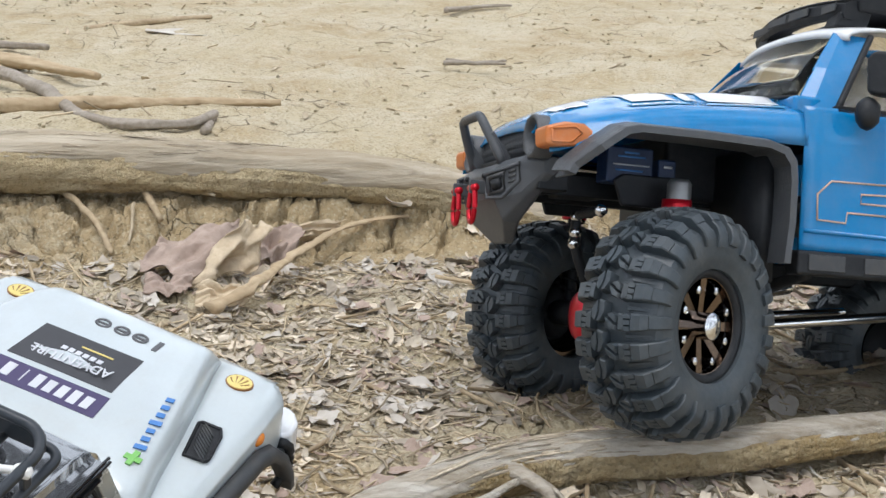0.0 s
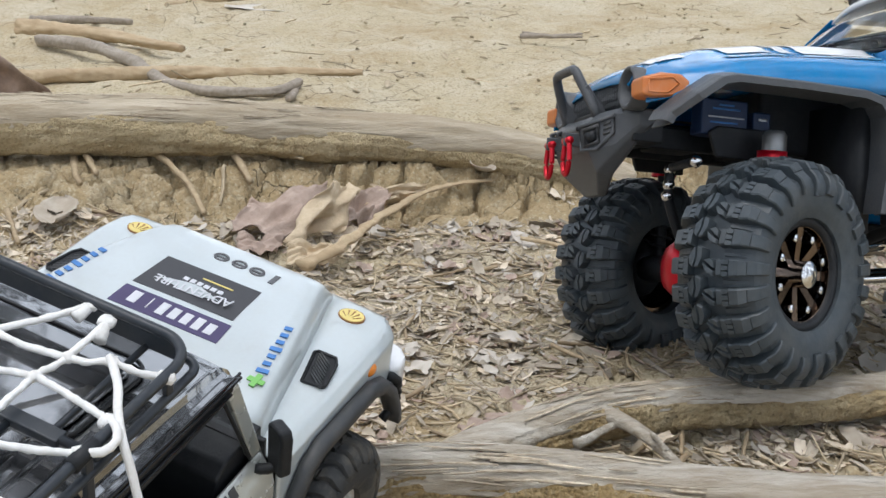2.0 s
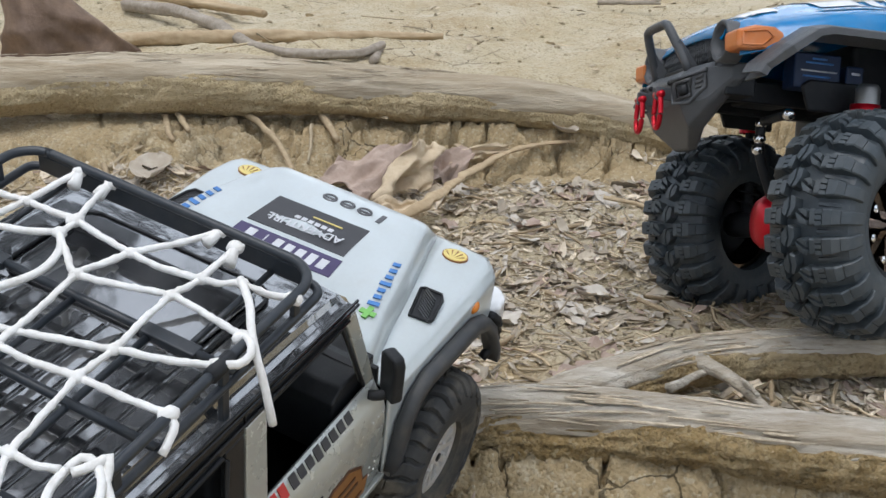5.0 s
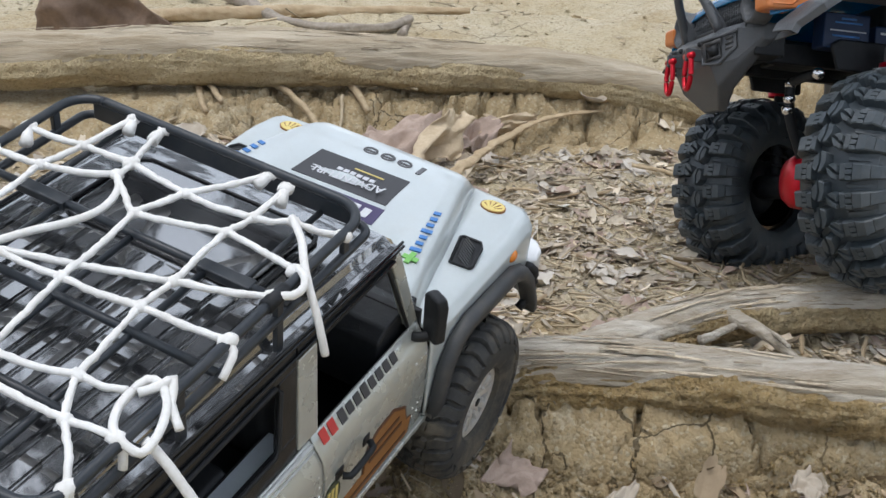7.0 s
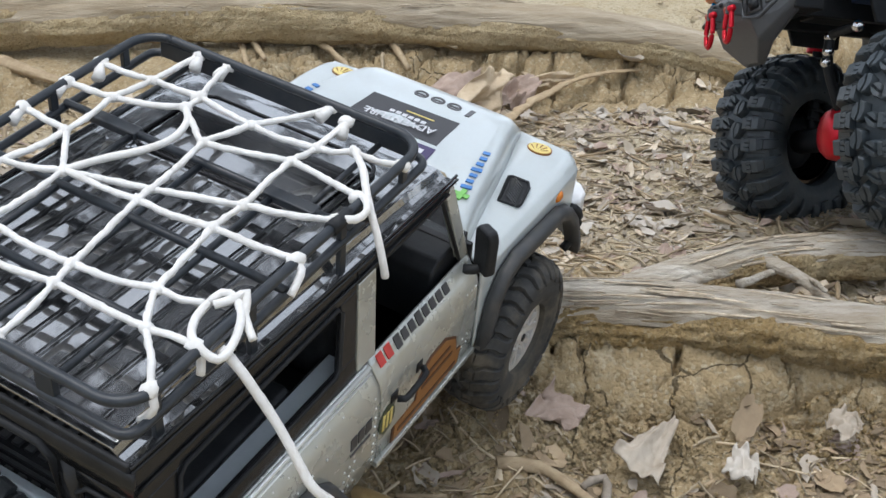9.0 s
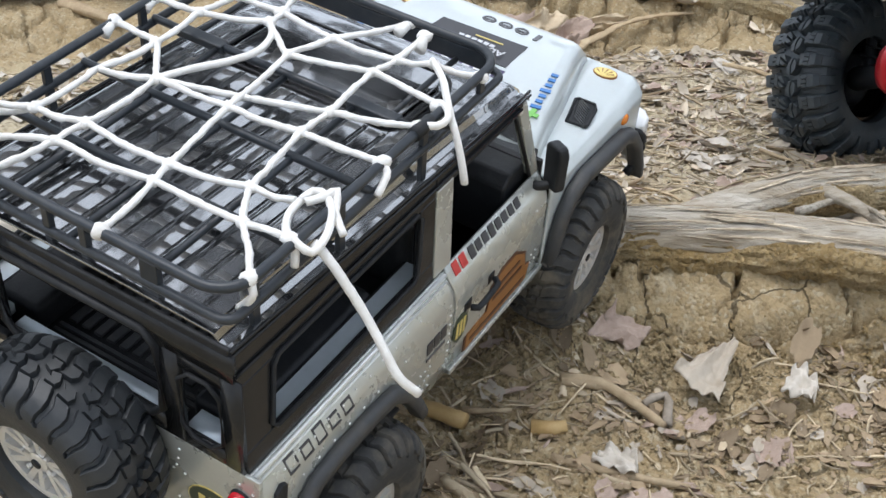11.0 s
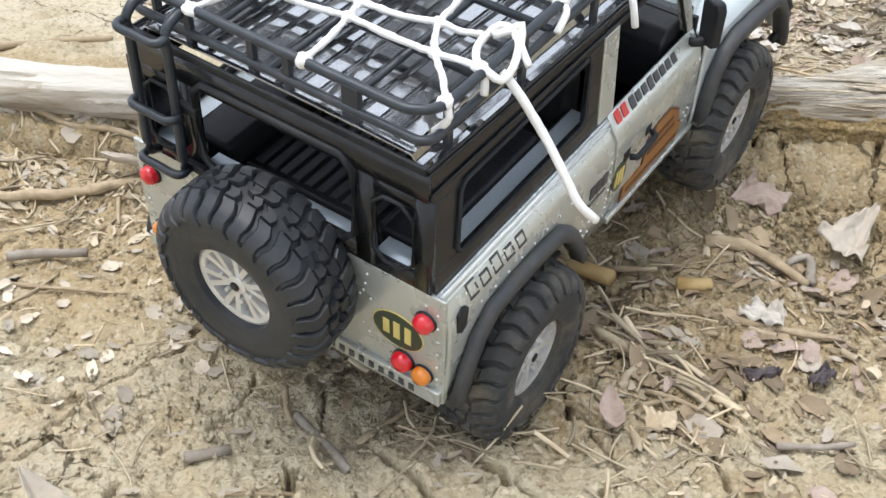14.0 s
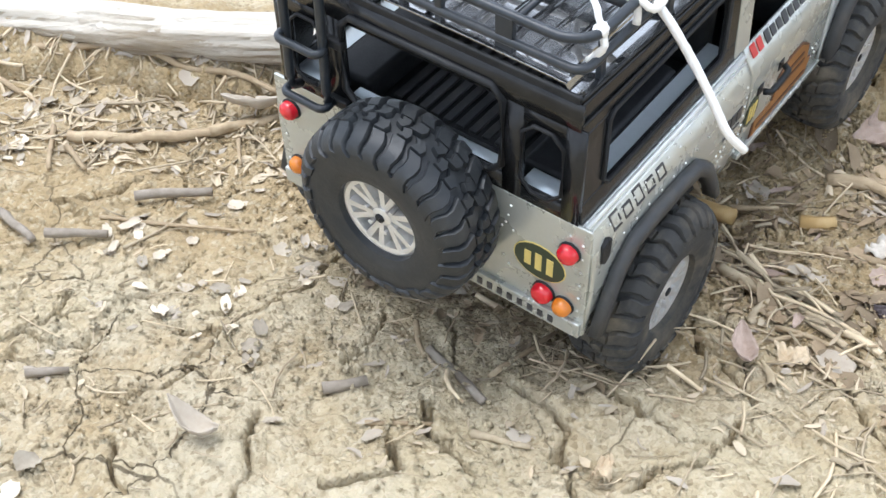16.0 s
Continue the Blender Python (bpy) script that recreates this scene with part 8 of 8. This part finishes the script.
stick("twig", [(0.2400, -0.1260, 0.0300), (0.2600, -0.1610, 0.0240), (0.2550, -0.1840, 0.0190), (0.2470, -0.2040, 0.0170)], 0.0040, 0.0026, TWIG, "thick bent tan twig on low clay")
stick("bark", [(0.2600, -0.1820, 0.0200), (0.2780, -0.1920, 0.0200), (0.2500, -0.2050, 0.0170)], 0.0030, 0.0040, GREYTWIG, "frayed bark at the twig end")
stick("bamboo_piece", [(0.1710, -0.0520, 0.0190), (0.1710, -0.0870, 0.0180)], 0.0070, 0.0064, BAMBOO, "short yellow bamboo chunk under the truck")
stick("twig", [(0.1870, -0.0750, 0.0160), (0.2030, -0.1060, 0.0180)], 0.0024, 0.0018, TWIG, "thin twig beside the bamboo")
stick("wood_chunk", [(0.1930, -0.1290, 0.0180), (0.2050, -0.1480, 0.0190)], 0.0060, 0.0052, BAMBOO, "short tan wood chunk")
stick("twig", [(0.1250, -0.0950, 0.0130), (0.1420, -0.1350, 0.0130), (0.1580, -0.1750, 0.0130)], 0.0026, 0.0020, TWIG, "tan stick on low clay")
stick("twig", [(0.1740, -0.1540, 0.0140), (0.1830, -0.1960, 0.0140), (0.1950, -0.2450, 0.0140)], 0.0036, 0.0024, TWIG, "pale stick on low clay")
stick("bark", [(0.1140, -0.1060, 0.0140), (0.1010, -0.1560, 0.0140), (0.0930, -0.2100, 0.0140)], 0.0042, 0.0026, STRAW, "frayed pale bark strip on clay")
stick("bark", [(0.1210, -0.1250, 0.0130), (0.1020, -0.1650, 0.0130), (0.1020, -0.1970, 0.0130)], 0.0024, 0.0016, STRAW, "frayed pale bark strip on clay")
stick("twig", [(0.0740, -0.1660, 0.0120), (0.0760, -0.1890, 0.0130), (0.0690, -0.2300, 0.0130)], 0.0020, 0.0014, TWIG, "thin twig on low clay")
stick("twig", [(0.0330, -0.1300, 0.0130), (0.0410, -0.1540, 0.0130), (0.0750, -0.1840, 0.0130)], 0.0022, 0.0014, TWIG, "thin twig beside the rear wheel")
stick("twig", [(0.1260, -0.1130, 0.0130), (0.1380, -0.1370, 0.0130), (0.1580, -0.1740, 0.0130)], 0.0024, 0.0018, GREYTWIG, "thin grey stick on low clay")
stick("twig", [(0.2410, -0.1250, 0.0310), (0.2560, -0.1500, 0.0280), (0.2480, -0.2030, 0.0170)], 0.0044, 0.0030, TWIG, "bent tan twig on low clay")
stick("twig", [(0.1240, -0.0970, 0.0130), (0.1410, -0.1340, 0.0130), (0.1570, -0.1770, 0.0130)], 0.0024, 0.0018, TWIG, "thin straight stick on low clay")
stick("bark", [(0.0540, -0.1530, 0.0130), (0.1010, -0.1510, 0.0130), (0.0860, -0.2000, 0.0130)], 0.0028, 0.0020, STRAW, "frayed straw tuft on low clay")
stick("twig", [(0.1640, -0.2950, 0.0130), (0.1780, -0.3360, 0.0130)], 0.0026, 0.0018, GREYTWIG, "grey stick on low clay")
stick("twig", [(0.0700, -0.2560, 0.0130), (0.0830, -0.2790, 0.0130), (0.0980, -0.2940, 0.0130)], 0.0026, 0.0018, GREYTWIG, "grey stick on low clay")
stick("twig", [(-0.0220, -0.1830, 0.0120), (-0.0060, -0.2040, 0.0120)], 0.0016, 0.0010, STRAW, "thin straw on cracked clay")
stick("stick", [(-0.0700, 0.2900, 0.0310), (-0.0320, 0.2460, 0.0300)], 0.0040, 0.0034, GREYTWIG, "short grey stick on cracked clay")
stick("stick", [(-0.1440, 0.3010, 0.0310), (-0.1160, 0.2660, 0.0290)], 0.0036, 0.0028, GREYTWIG, "short grey stick on cracked clay")
stick("twig", [(-0.1040, 0.2900, 0.0290), (-0.0800, 0.2400, 0.0270), (-0.0480, 0.1850, 0.0240)], 0.0018, 0.0012, TWIG, "thin twig on cracked clay")
stick("stick", [(-0.1470, 0.3520, 0.0340), (-0.1540, 0.3020, 0.0310)], 0.0036, 0.0028, GREYTWIG, "short grey stick on cracked clay")
stick("stick", [(-0.1470, 0.0240, 0.0180), (-0.1240, 0.0100, 0.0170)], 0.0040, 0.0034, GREYTWIG, "short grey stick on cracked clay")
stick("twig", [(-0.0600, 0.0240, 0.0170), (-0.0750, 0.0090, 0.0160), (-0.0840, -0.0030, 0.0150)], 0.0026, 0.0016, TWIG, "small bent twig on cracked clay")
stick("twig", [(-0.0770, -0.0020, 0.0160), (-0.0840, -0.0290, 0.0140), (-0.0960, -0.0580, 0.0130)], 0.0030, 0.0030, GREYTWIG, "broken twig with a frayed end")
stick("twig", [(-0.0740, -0.0470, 0.0130), (-0.0460, -0.0500, 0.0130), (-0.0110, -0.0540, 0.0130)], 0.0022, 0.0014, TWIG, "thin twig beside the spare wheel")
stick("twig", [(-0.1520, -0.0130, 0.0140), (-0.1280, -0.0460, 0.0120)], 0.0018, 0.0014, TWIG, "thin straight twig on cracked clay")
stick("bark", [(-0.1230, -0.0700, 0.0130), (-0.1120, -0.1040, 0.0130)], 0.0030, 0.0016, STRAW, "flat pale bark sliver")
stick("twig", [(-0.2800, 0.0950, 0.0190), (-0.2490, 0.0970, 0.0190), (-0.2170, 0.0840, 0.0190), (-0.1920, 0.0650, 0.0180)], 0.0012, 0.0008, STRAW, "long thin grass stem")
stick("twig", [(-0.0530, -0.1050, 0.0120), (-0.0380, -0.1180, 0.0120)], 0.0016, 0.0010, TWIG, "thin twig on cracked clay")
stick("twig", [(-0.0690, -0.0950, 0.0120), (-0.0450, -0.1080, 0.0120), (-0.0290, -0.1140, 0.0120)], 0.0018, 0.0010, TWIG, "thin twig beside the rear wheel")
stick("twig", [(-0.1210, 0.2430, 0.0270), (-0.0860, 0.2400, 0.0270), (-0.0600, 0.2440, 0.0270)], 0.0014, 0.0008, STRAW, "thin grass stem on clay")
stick("stick", [(-0.2490, 0.1810, 0.0250), (-0.2310, 0.1630, 0.0240)], 0.0030, 0.0020, GREYTWIG, "short grey stick on cracked clay")
stick("root", [(-0.0480, 0.3980, 0.0420), (-0.0160, 0.3520, 0.0390), (0.0290, 0.3070, 0.0380), (0.0770, 0.2780, 0.0390)], 0.0048, 0.0034, TWIG, "long pale root on the ground")
stick("root", [(0.0060, 0.5080, 0.0730), (0.0560, 0.4300, 0.0730), (0.0700, 0.3830, 0.0600), (0.0900, 0.3420, 0.0570), (0.0970, 0.3020, 0.0470)], 0.0038, 0.0026, TWIG, "long bent root on the ground")
stick("twig", [(-0.0460, 0.4200, 0.0420), (-0.0880, 0.3730, 0.0360)], 0.0028, 0.0018, TWIG, "thin pale twig on the ground")
stick("twig", [(-0.0580, 0.3870, 0.0390), (-0.0700, 0.3500, 0.0350)], 0.0028, 0.0016, TWIG, "thin pale twig on the ground")
stick("twig", [(0.0380, 0.2900, 0.0350), (0.0100, 0.2590, 0.0310)], 0.0020, 0.0014, TWIG, "thin twig on the ground")
stick("twig", [(-0.0290, 0.5140, 0.0550), (-0.0300, 0.4520, 0.0450)], 0.0028, 0.0018, TWIG, "thin pale twig on the ground")
stick("root", [(0.0900, 0.5300, 0.0900), (0.1430, 0.5200, 0.0800), (0.2130, 0.4910, 0.0690)], 0.0040, 0.0026, TWIG, "pale root on the far side")
stick("root", [(0.0250, 0.3100, 0.0390), (0.0590, 0.2910, 0.0390)], 0.0055, 0.0040, TWIG, "pale root beside the truck")


def scatter(name, label, material, spots, make, kind="stuff", spin=math.pi):
    """Many small pieces in one sheet of stuff; make(rng) gives a piece's points and faces about its own middle."""
    rng = random.Random(name)
    verts, faces = [], []
    xs, ys = np.array([p[0] for p in spots]), np.array([p[1] for p in spots])
    zs = fine_height(xs, ys)
    dx, dy = (fine_height(xs + 0.006, ys) - fine_height(xs - 0.006, ys)) / 0.012, (fine_height(xs, ys + 0.006) - fine_height(xs, ys - 0.006)) / 0.012
    for x, y, z, a, b in zip(xs, ys, zs, np.clip(dx, -0.6, 0.6), np.clip(dy, -0.6, 0.6)):
        pts, fs = make(rng)
        base = len(verts)
        t, l1, l2 = rng.uniform(-spin, spin), rng.gauss(0, 0.10), rng.gauss(0, 0.10)
        c, s = math.cos(t), math.sin(t)
        lift = rng.uniform(0.0004, 0.0034)
        for px, py, pz in pts:
            qx, qy = c * px - s * py, s * px + c * py
            verts.append((x + qx, y + qy, z + lift + pz + qx * (a + l1) + qy * (b + l2)))
        faces += [tuple(base + i for i in f) for f in fs]
    me = bpy.data.meshes.new(name)
    me.from_pydata(verts, [], faces)
    me.materials.append(material)
    me.shade_smooth()
    return tagged(new(name, me), label, name.replace("_", " "), kind=kind)


def flake(lo, hi):
    """A curled scrap of leaf or bark: a few bent rows across, torn at the ends."""
    def make(rng):
        l = lo * (hi / lo) ** rng.random()
        thin = rng.random() < 0.45
        w = l * (rng.uniform(0.10, 0.30) if thin else rng.uniform(0.35, 0.85))
        roll, curl, bow = rng.uniform(0.1, 1.1), rng.uniform(-0.25, 0.45) * l, rng.uniform(-0.25, 0.25) * l
        flip = -1 if rng.random() < 0.4 else 1
        out = []
        for u, h in ((-0.5, rng.uniform(0.15, 0.8)), (-0.2, rng.uniform(0.6, 1.1)), (0.18, rng.uniform(0.6, 1.1)), (0.5, rng.uniform(0.1, 0.7))):
            for v in (-1, -0.4, 0.4, 1):
                e = v * h * w / 2 * rng.uniform(0.75, 1.2)
                out.append((u * l + rng.uniform(-0.10, 0.10) * l, e * math.cos(roll * 0.7) + bow * u * u * 2, flip * (abs(v) ** 1.5 * h * w / 2 * math.sin(roll) + curl * u * u * 2) + rng.uniform(-0.05, 0.05) * w))
        return out, [(i * 4 + k, i * 4 + k + 1, i * 4 + k + 5, i * 4 + k + 4) for i in range(3) for k in range(3)]
    return make


def scrap(lo, hi):
    """A larger crumpled piece of leaf with a broken margin."""
    def make(rng):
        l = lo * (hi / lo) ** rng.random()
        w, m = l * rng.uniform(0.45, 0.85), 6
        seed, roll = rng.uniform(0, 90), rng.uniform(-0.2, 0.5)
        out = []
        for i in range(m + 1):
            for k in range(m + 1):
                u, v = 2 * i / m - 1, 2 * k / m - 1
                tear = 1 - 0.45 * abs(noise.noise(Vector((u * 1.7 + seed, v * 1.7, seed))))
                h = (1 - 0.55 * abs(u) ** 2.5) * tear
                z = roll * w * 0.5 * abs(v) ** 1.6 + 0.16 * w * noise.noise(Vector((u * 1.5, v * 1.5 + seed, 3.0))) + 0.06 * w * noise.noise(Vector((u * 4, v * 4 + seed, 8.0)))
                out.append((u * l / 2 * tear, v * w / 2 * h, z))
        fs = [(i * (m + 1) + k, (i + 1) * (m + 1) + k, (i + 1) * (m + 1) + k + 1, i * (m + 1) + k + 1) for i in range(m) for k in range(m)]
        return out, fs
    return make


def straw(lo, hi, r0, r1):
    def make(rng):
        l, r = lo * (hi / lo) ** rng.random(), rng.uniform(r0, r1)
        bend = rng.uniform(-0.12, 0.12) * l
        out, fs = [], []
        for i, u in enumerate((-0.5, -0.15, 0.2, 0.5)):
            for dy, dz in ((-r, 0), (0, r), (r, 0), (0, -r)):
                out.append((u * l, dy + bend * (1 - 4 * u * u), dz + 0.0006))
        for i in range(3):
            for j in range(4):
                fs.append((i * 4 + j, i * 4 + (j + 1) % 4, i * 4 + 4 + (j + 1) % 4, i * 4 + 4 + j))
        return out, fs
    return make


def crumb(lo, hi):
    def make(rng):
        r = lo * (hi / lo) ** (rng.random() ** 2)
        out = [(rng.uniform(0.6, 1) * r * a, rng.uniform(0.6, 1) * r * b, rng.uniform(0.5, 0.8) * r * c) for a, b, c in ((1, 0, 0), (0, 1, 0), (-1, 0, 0), (0, -1, 0), (0, 0, 1), (0, 0, -0.6))]
        return out, [(0, 1, 4), (1, 2, 4), (2, 3, 4), (3, 0, 4), (1, 0, 5), (2, 1, 5), (3, 2, 5), (0, 3, 5)]
    return make


def spots(count, seed, where, x0, x1, y0, y1, clump=0.0):
    """Random places within a stretch of the plan where where(d, e) holds, thicker in patches."""
    rng = np.random.RandomState(seed)
    out = []
    while len(out) < count:
        x, y = rng.uniform(x0, x1, 4000), rng.uniform(y0, y1, 4000)
        d = (x - NEAR_P[0]) * NEAR_M[0] + (y - NEAR_P[1]) * NEAR_M[1]
        e = (x - FAR_P[0]) * FAR_M[0] + (y - FAR_P[1]) * FAR_M[1]
        ok = where(d, e) & (rng.rand(4000) < np.clip(1 - clump + clump * 2.2 * fractal(x, y, 9, seed, 3), 0, 1))
        out += list(zip(x[ok], y[ok]))
    return out[:count]


def on_flat(d, e):
    bare = fractal(d, e, 5.0, 141, 3) - np.clip((e + 0.30) / 0.2, 0, 0.5)
    return (d > 0.015) & (e < -0.088) & (bare > -0.42)


def on_low(d, e):
    return d < -0.048


def by_log(d, e):
    return (d < -0.015) & (d > -0.16)


def on_bank(d, e):
    return (d < -0.034) & (d > -0.115)


def beyond(d, e):
    return e > 0.04


scatter("leaf_litter", "thick litter of grey-brown leaf scraps", LITTER, spots(8000, 1, on_flat, 0.35, 1.40, -0.55, 0.75, 0.5), flake(0.005, 0.021))
scatter("leaf_litter", "thick litter of tan leaf scraps", LEAF_GREY, spots(1500, 2, on_flat, 0.35, 1.40, -0.55, 0.75, 0.5), flake(0.010, 0.030))
scatter("leaf_litter", "brown leaf scraps in the litter", LEAF_MAUVE, spots(900, 12, on_flat, 0.35, 1.40, -0.55, 0.75, 0.5), flake(0.008, 0.024))
scatter("straw_litter", "loose straw and thin twigs on the litter", STRAW, spots(2600, 3, on_flat, 0.35, 1.40, -0.55, 0.75), straw(0.015, 0.075, 0.0004, 0.0013))
scatter("leaf_litter", "scattered leaf scraps on low clay", BROWNLITTER, spots(2000, 4, on_low, -0.05, 0.46, -0.42, 0.10, 0.6), flake(0.004, 0.015))
scatter("leaf_litter", "scattered leaf scraps on low clay", LEAF_GREY, spots(160, 14, on_low, -0.30, 0.46, -0.42, 0.55, 0.6), flake(0.006, 0.017))
scatter("straw_litter", "loose straw on low clay", STRAW, spots(420, 5, on_low, -0.05, 0.46, -0.42, 0.10, 0.4), straw(0.012, 0.060, 0.0004, 0.0012))
scatter("leaf_litter", "sparse leaf scraps behind the truck", PALELITTER, spots(800, 6, on_low, -0.40, 0.30, -0.30, 0.62, 0.7), flake(0.003, 0.011))
scatter("straw_litter", "sparse straw behind the truck", STRAW, spots(420, 7, on_low, -0.40, 0.30, -0.30, 0.62, 0.3), straw(0.010, 0.045, 0.0003, 0.0009))
scatter("clay_crumbs", "small crumbs of dry clay", EARTH, spots(13000, 8, on_low, -0.40, 0.46, -0.42, 0.55, 0.6), crumb(0.0006, 0.0036))
scatter("leaf_litter", "sparse scraps on the bare clay beyond the far log", PALELITTER, spots(1300, 9, beyond, 0.75, 4.5, 0.0, 3.2, 0.6), flake(0.006, 0.028))
scatter("straw_litter", "sparse straw on the bare clay beyond the far log", STRAW, spots(170, 10, beyond, 0.75, 4.0, 0.0, 3.0), straw(0.02, 0.10, 0.0008, 0.0022))
scatter("clay_crumbs", "clods of dry clay beyond the far log", EARTH, spots(2600, 11, beyond, 0.75, 4.5, 0.0, 3.2, 0.6), crumb(0.002, 0.009))
scatter("leaf_litter", "litter of pale leaf scraps beside the near log", PALELITTER, spots(700, 31, by_log, -0.32, 0.34, 0.10, 0.85, 0.4), flake(0.005, 0.017))
scatter("leaf_litter", "grey leaf scraps beside the near log", LEAF_GREY, spots(220, 32, by_log, -0.32, 0.34, 0.10, 0.85, 0.4), flake(0.006, 0.019))
scatter("straw_litter", "thin straw and twigs beside the near log", STRAW, spots(420, 33, by_log, -0.32, 0.34, 0.10, 0.85, 0.3), straw(0.012, 0.070, 0.0005, 0.0015))
scatter("leaf_litter", "larger grey and mauve leaf pieces on low clay", LEAF_GREY, spots(36, 34, on_low, 0.02, 0.46, -0.42, 0.00, 0.5), flake(0.012, 0.026))
scatter("leaf_litter", "dark brown leaf pieces on low clay", LEAF_MAUVE, spots(60, 35, on_low, 0.02, 0.46, -0.42, 0.05, 0.5), flake(0.008, 0.026))
scatter("bark_chips", "short pale bark chips on low clay", STRAW, spots(30, 36, on_low, -0.10, 0.42, -0.40, 0.0, 0.4), straw(0.012, 0.040, 0.0016, 0.0034))


def near_fibres():
    """Places along the torn bark bundle beside the rear wheel."""
    rng = np.random.RandomState(44)
    return [(0.114 - 0.027 * k + 0.006 * rng.randn(), -0.118 - 0.087 * k + 0.010 * rng.randn()) for k in rng.rand(26)]


def fibre(rng):
    l, r = rng.uniform(0.025, 0.075), rng.uniform(0.0006, 0.0017)
    turn = math.atan2(-0.087, -0.027) + rng.gauss(0, 0.16)
    out, fs = [], []
    for u in (-0.5, -0.15, 0.2, 0.5):
        for dy, dz in ((-r * 1.6, 0), (0, r * 0.6), (r * 1.6, 0), (0, -r * 0.6)):
            out.append((u * l, dy + 0.05 * l * (1 - 4 * u * u), dz + 0.001))
    for i in range(3):
        for j in range(4):
            fs.append((i * 4 + j, i * 4 + (j + 1) % 4, i * 4 + 4 + (j + 1) % 4, i * 4 + 4 + j))
    c, s = math.cos(turn), math.sin(turn)
    return [(c * x - s * y, s * x + c * y, z) for x, y, z in out], fs


scatter("bark_fibres", "torn bundle of pale bark fibres on clay", STRAW, near_fibres(), fibre, spin=0.12)
scatter("leaf_litter", "fine crumbled leaf litter between the logs", PALELITTER, spots(9000, 41, on_flat, 0.35, 1.40, -0.55, 0.75, 0.2), flake(0.003, 0.010))
scatter("leaf_litter", "pale torn leaf pieces between the logs", PALESCRAP, spots(900, 42, on_flat, 0.35, 1.40, -0.55, 0.75, 0.4), flake(0.008, 0.026))
scatter("clay_crumbs", "clods of brown clay along the near bank", CRUST, spots(5500, 43, on_bank, 0.05, 0.62, -0.46, 0.40, 0.4), crumb(0.0008, 0.0040))
scatter("leaf_litter", "crumpled pale grey leaf pieces between the logs", PALESCRAP, spots(130, 51, on_flat, 0.35, 1.40, -0.55, 0.75, 0.4), scrap(0.022, 0.050))
scatter("leaf_litter", "crumpled tan leaf pieces between the logs", LITTER, spots(200, 52, on_flat, 0.35, 1.40, -0.55, 0.75, 0.4), scrap(0.020, 0.048))
scatter("leaf_litter", "crumpled brown leaf pieces between the logs", LEAF_MAUVE, spots(110, 53, on_flat, 0.35, 1.40, -0.55, 0.75, 0.4), scrap(0.020, 0.044))
scatter("leaf_litter", "crumpled brown leaf pieces beside the truck", BROWNLITTER, spots(120, 61, on_low, 0.04, 0.46, -0.42, -0.02, 0.4), scrap(0.014, 0.034))
scatter("leaf_litter", "crumpled grey leaf pieces beside the truck", LEAF_GREY, spots(36, 62, on_low, 0.04, 0.46, -0.42, -0.02, 0.4), scrap(0.014, 0.032))
scatter("leaf_litter", "crumpled mauve leaf pieces beside the truck", LEAF_MAUVE, spots(22, 63, on_low, 0.04, 0.46, -0.42, -0.02, 0.4), scrap(0.014, 0.032))
scatter("leaf_litter", "flat layered leaf scraps on the cracked clay", LITTER, spots(150, 64, on_low, -0.36, 0.10, 0.02, 0.50, 0.6), scrap(0.008, 0.020))
scatter("twig_litter", "short bent twigs among the leaf litter", TWIG, spots(130, 54, on_flat, 0.35, 1.40, -0.55, 0.75, 0.2), straw(0.04, 0.13, 0.0014, 0.0030))
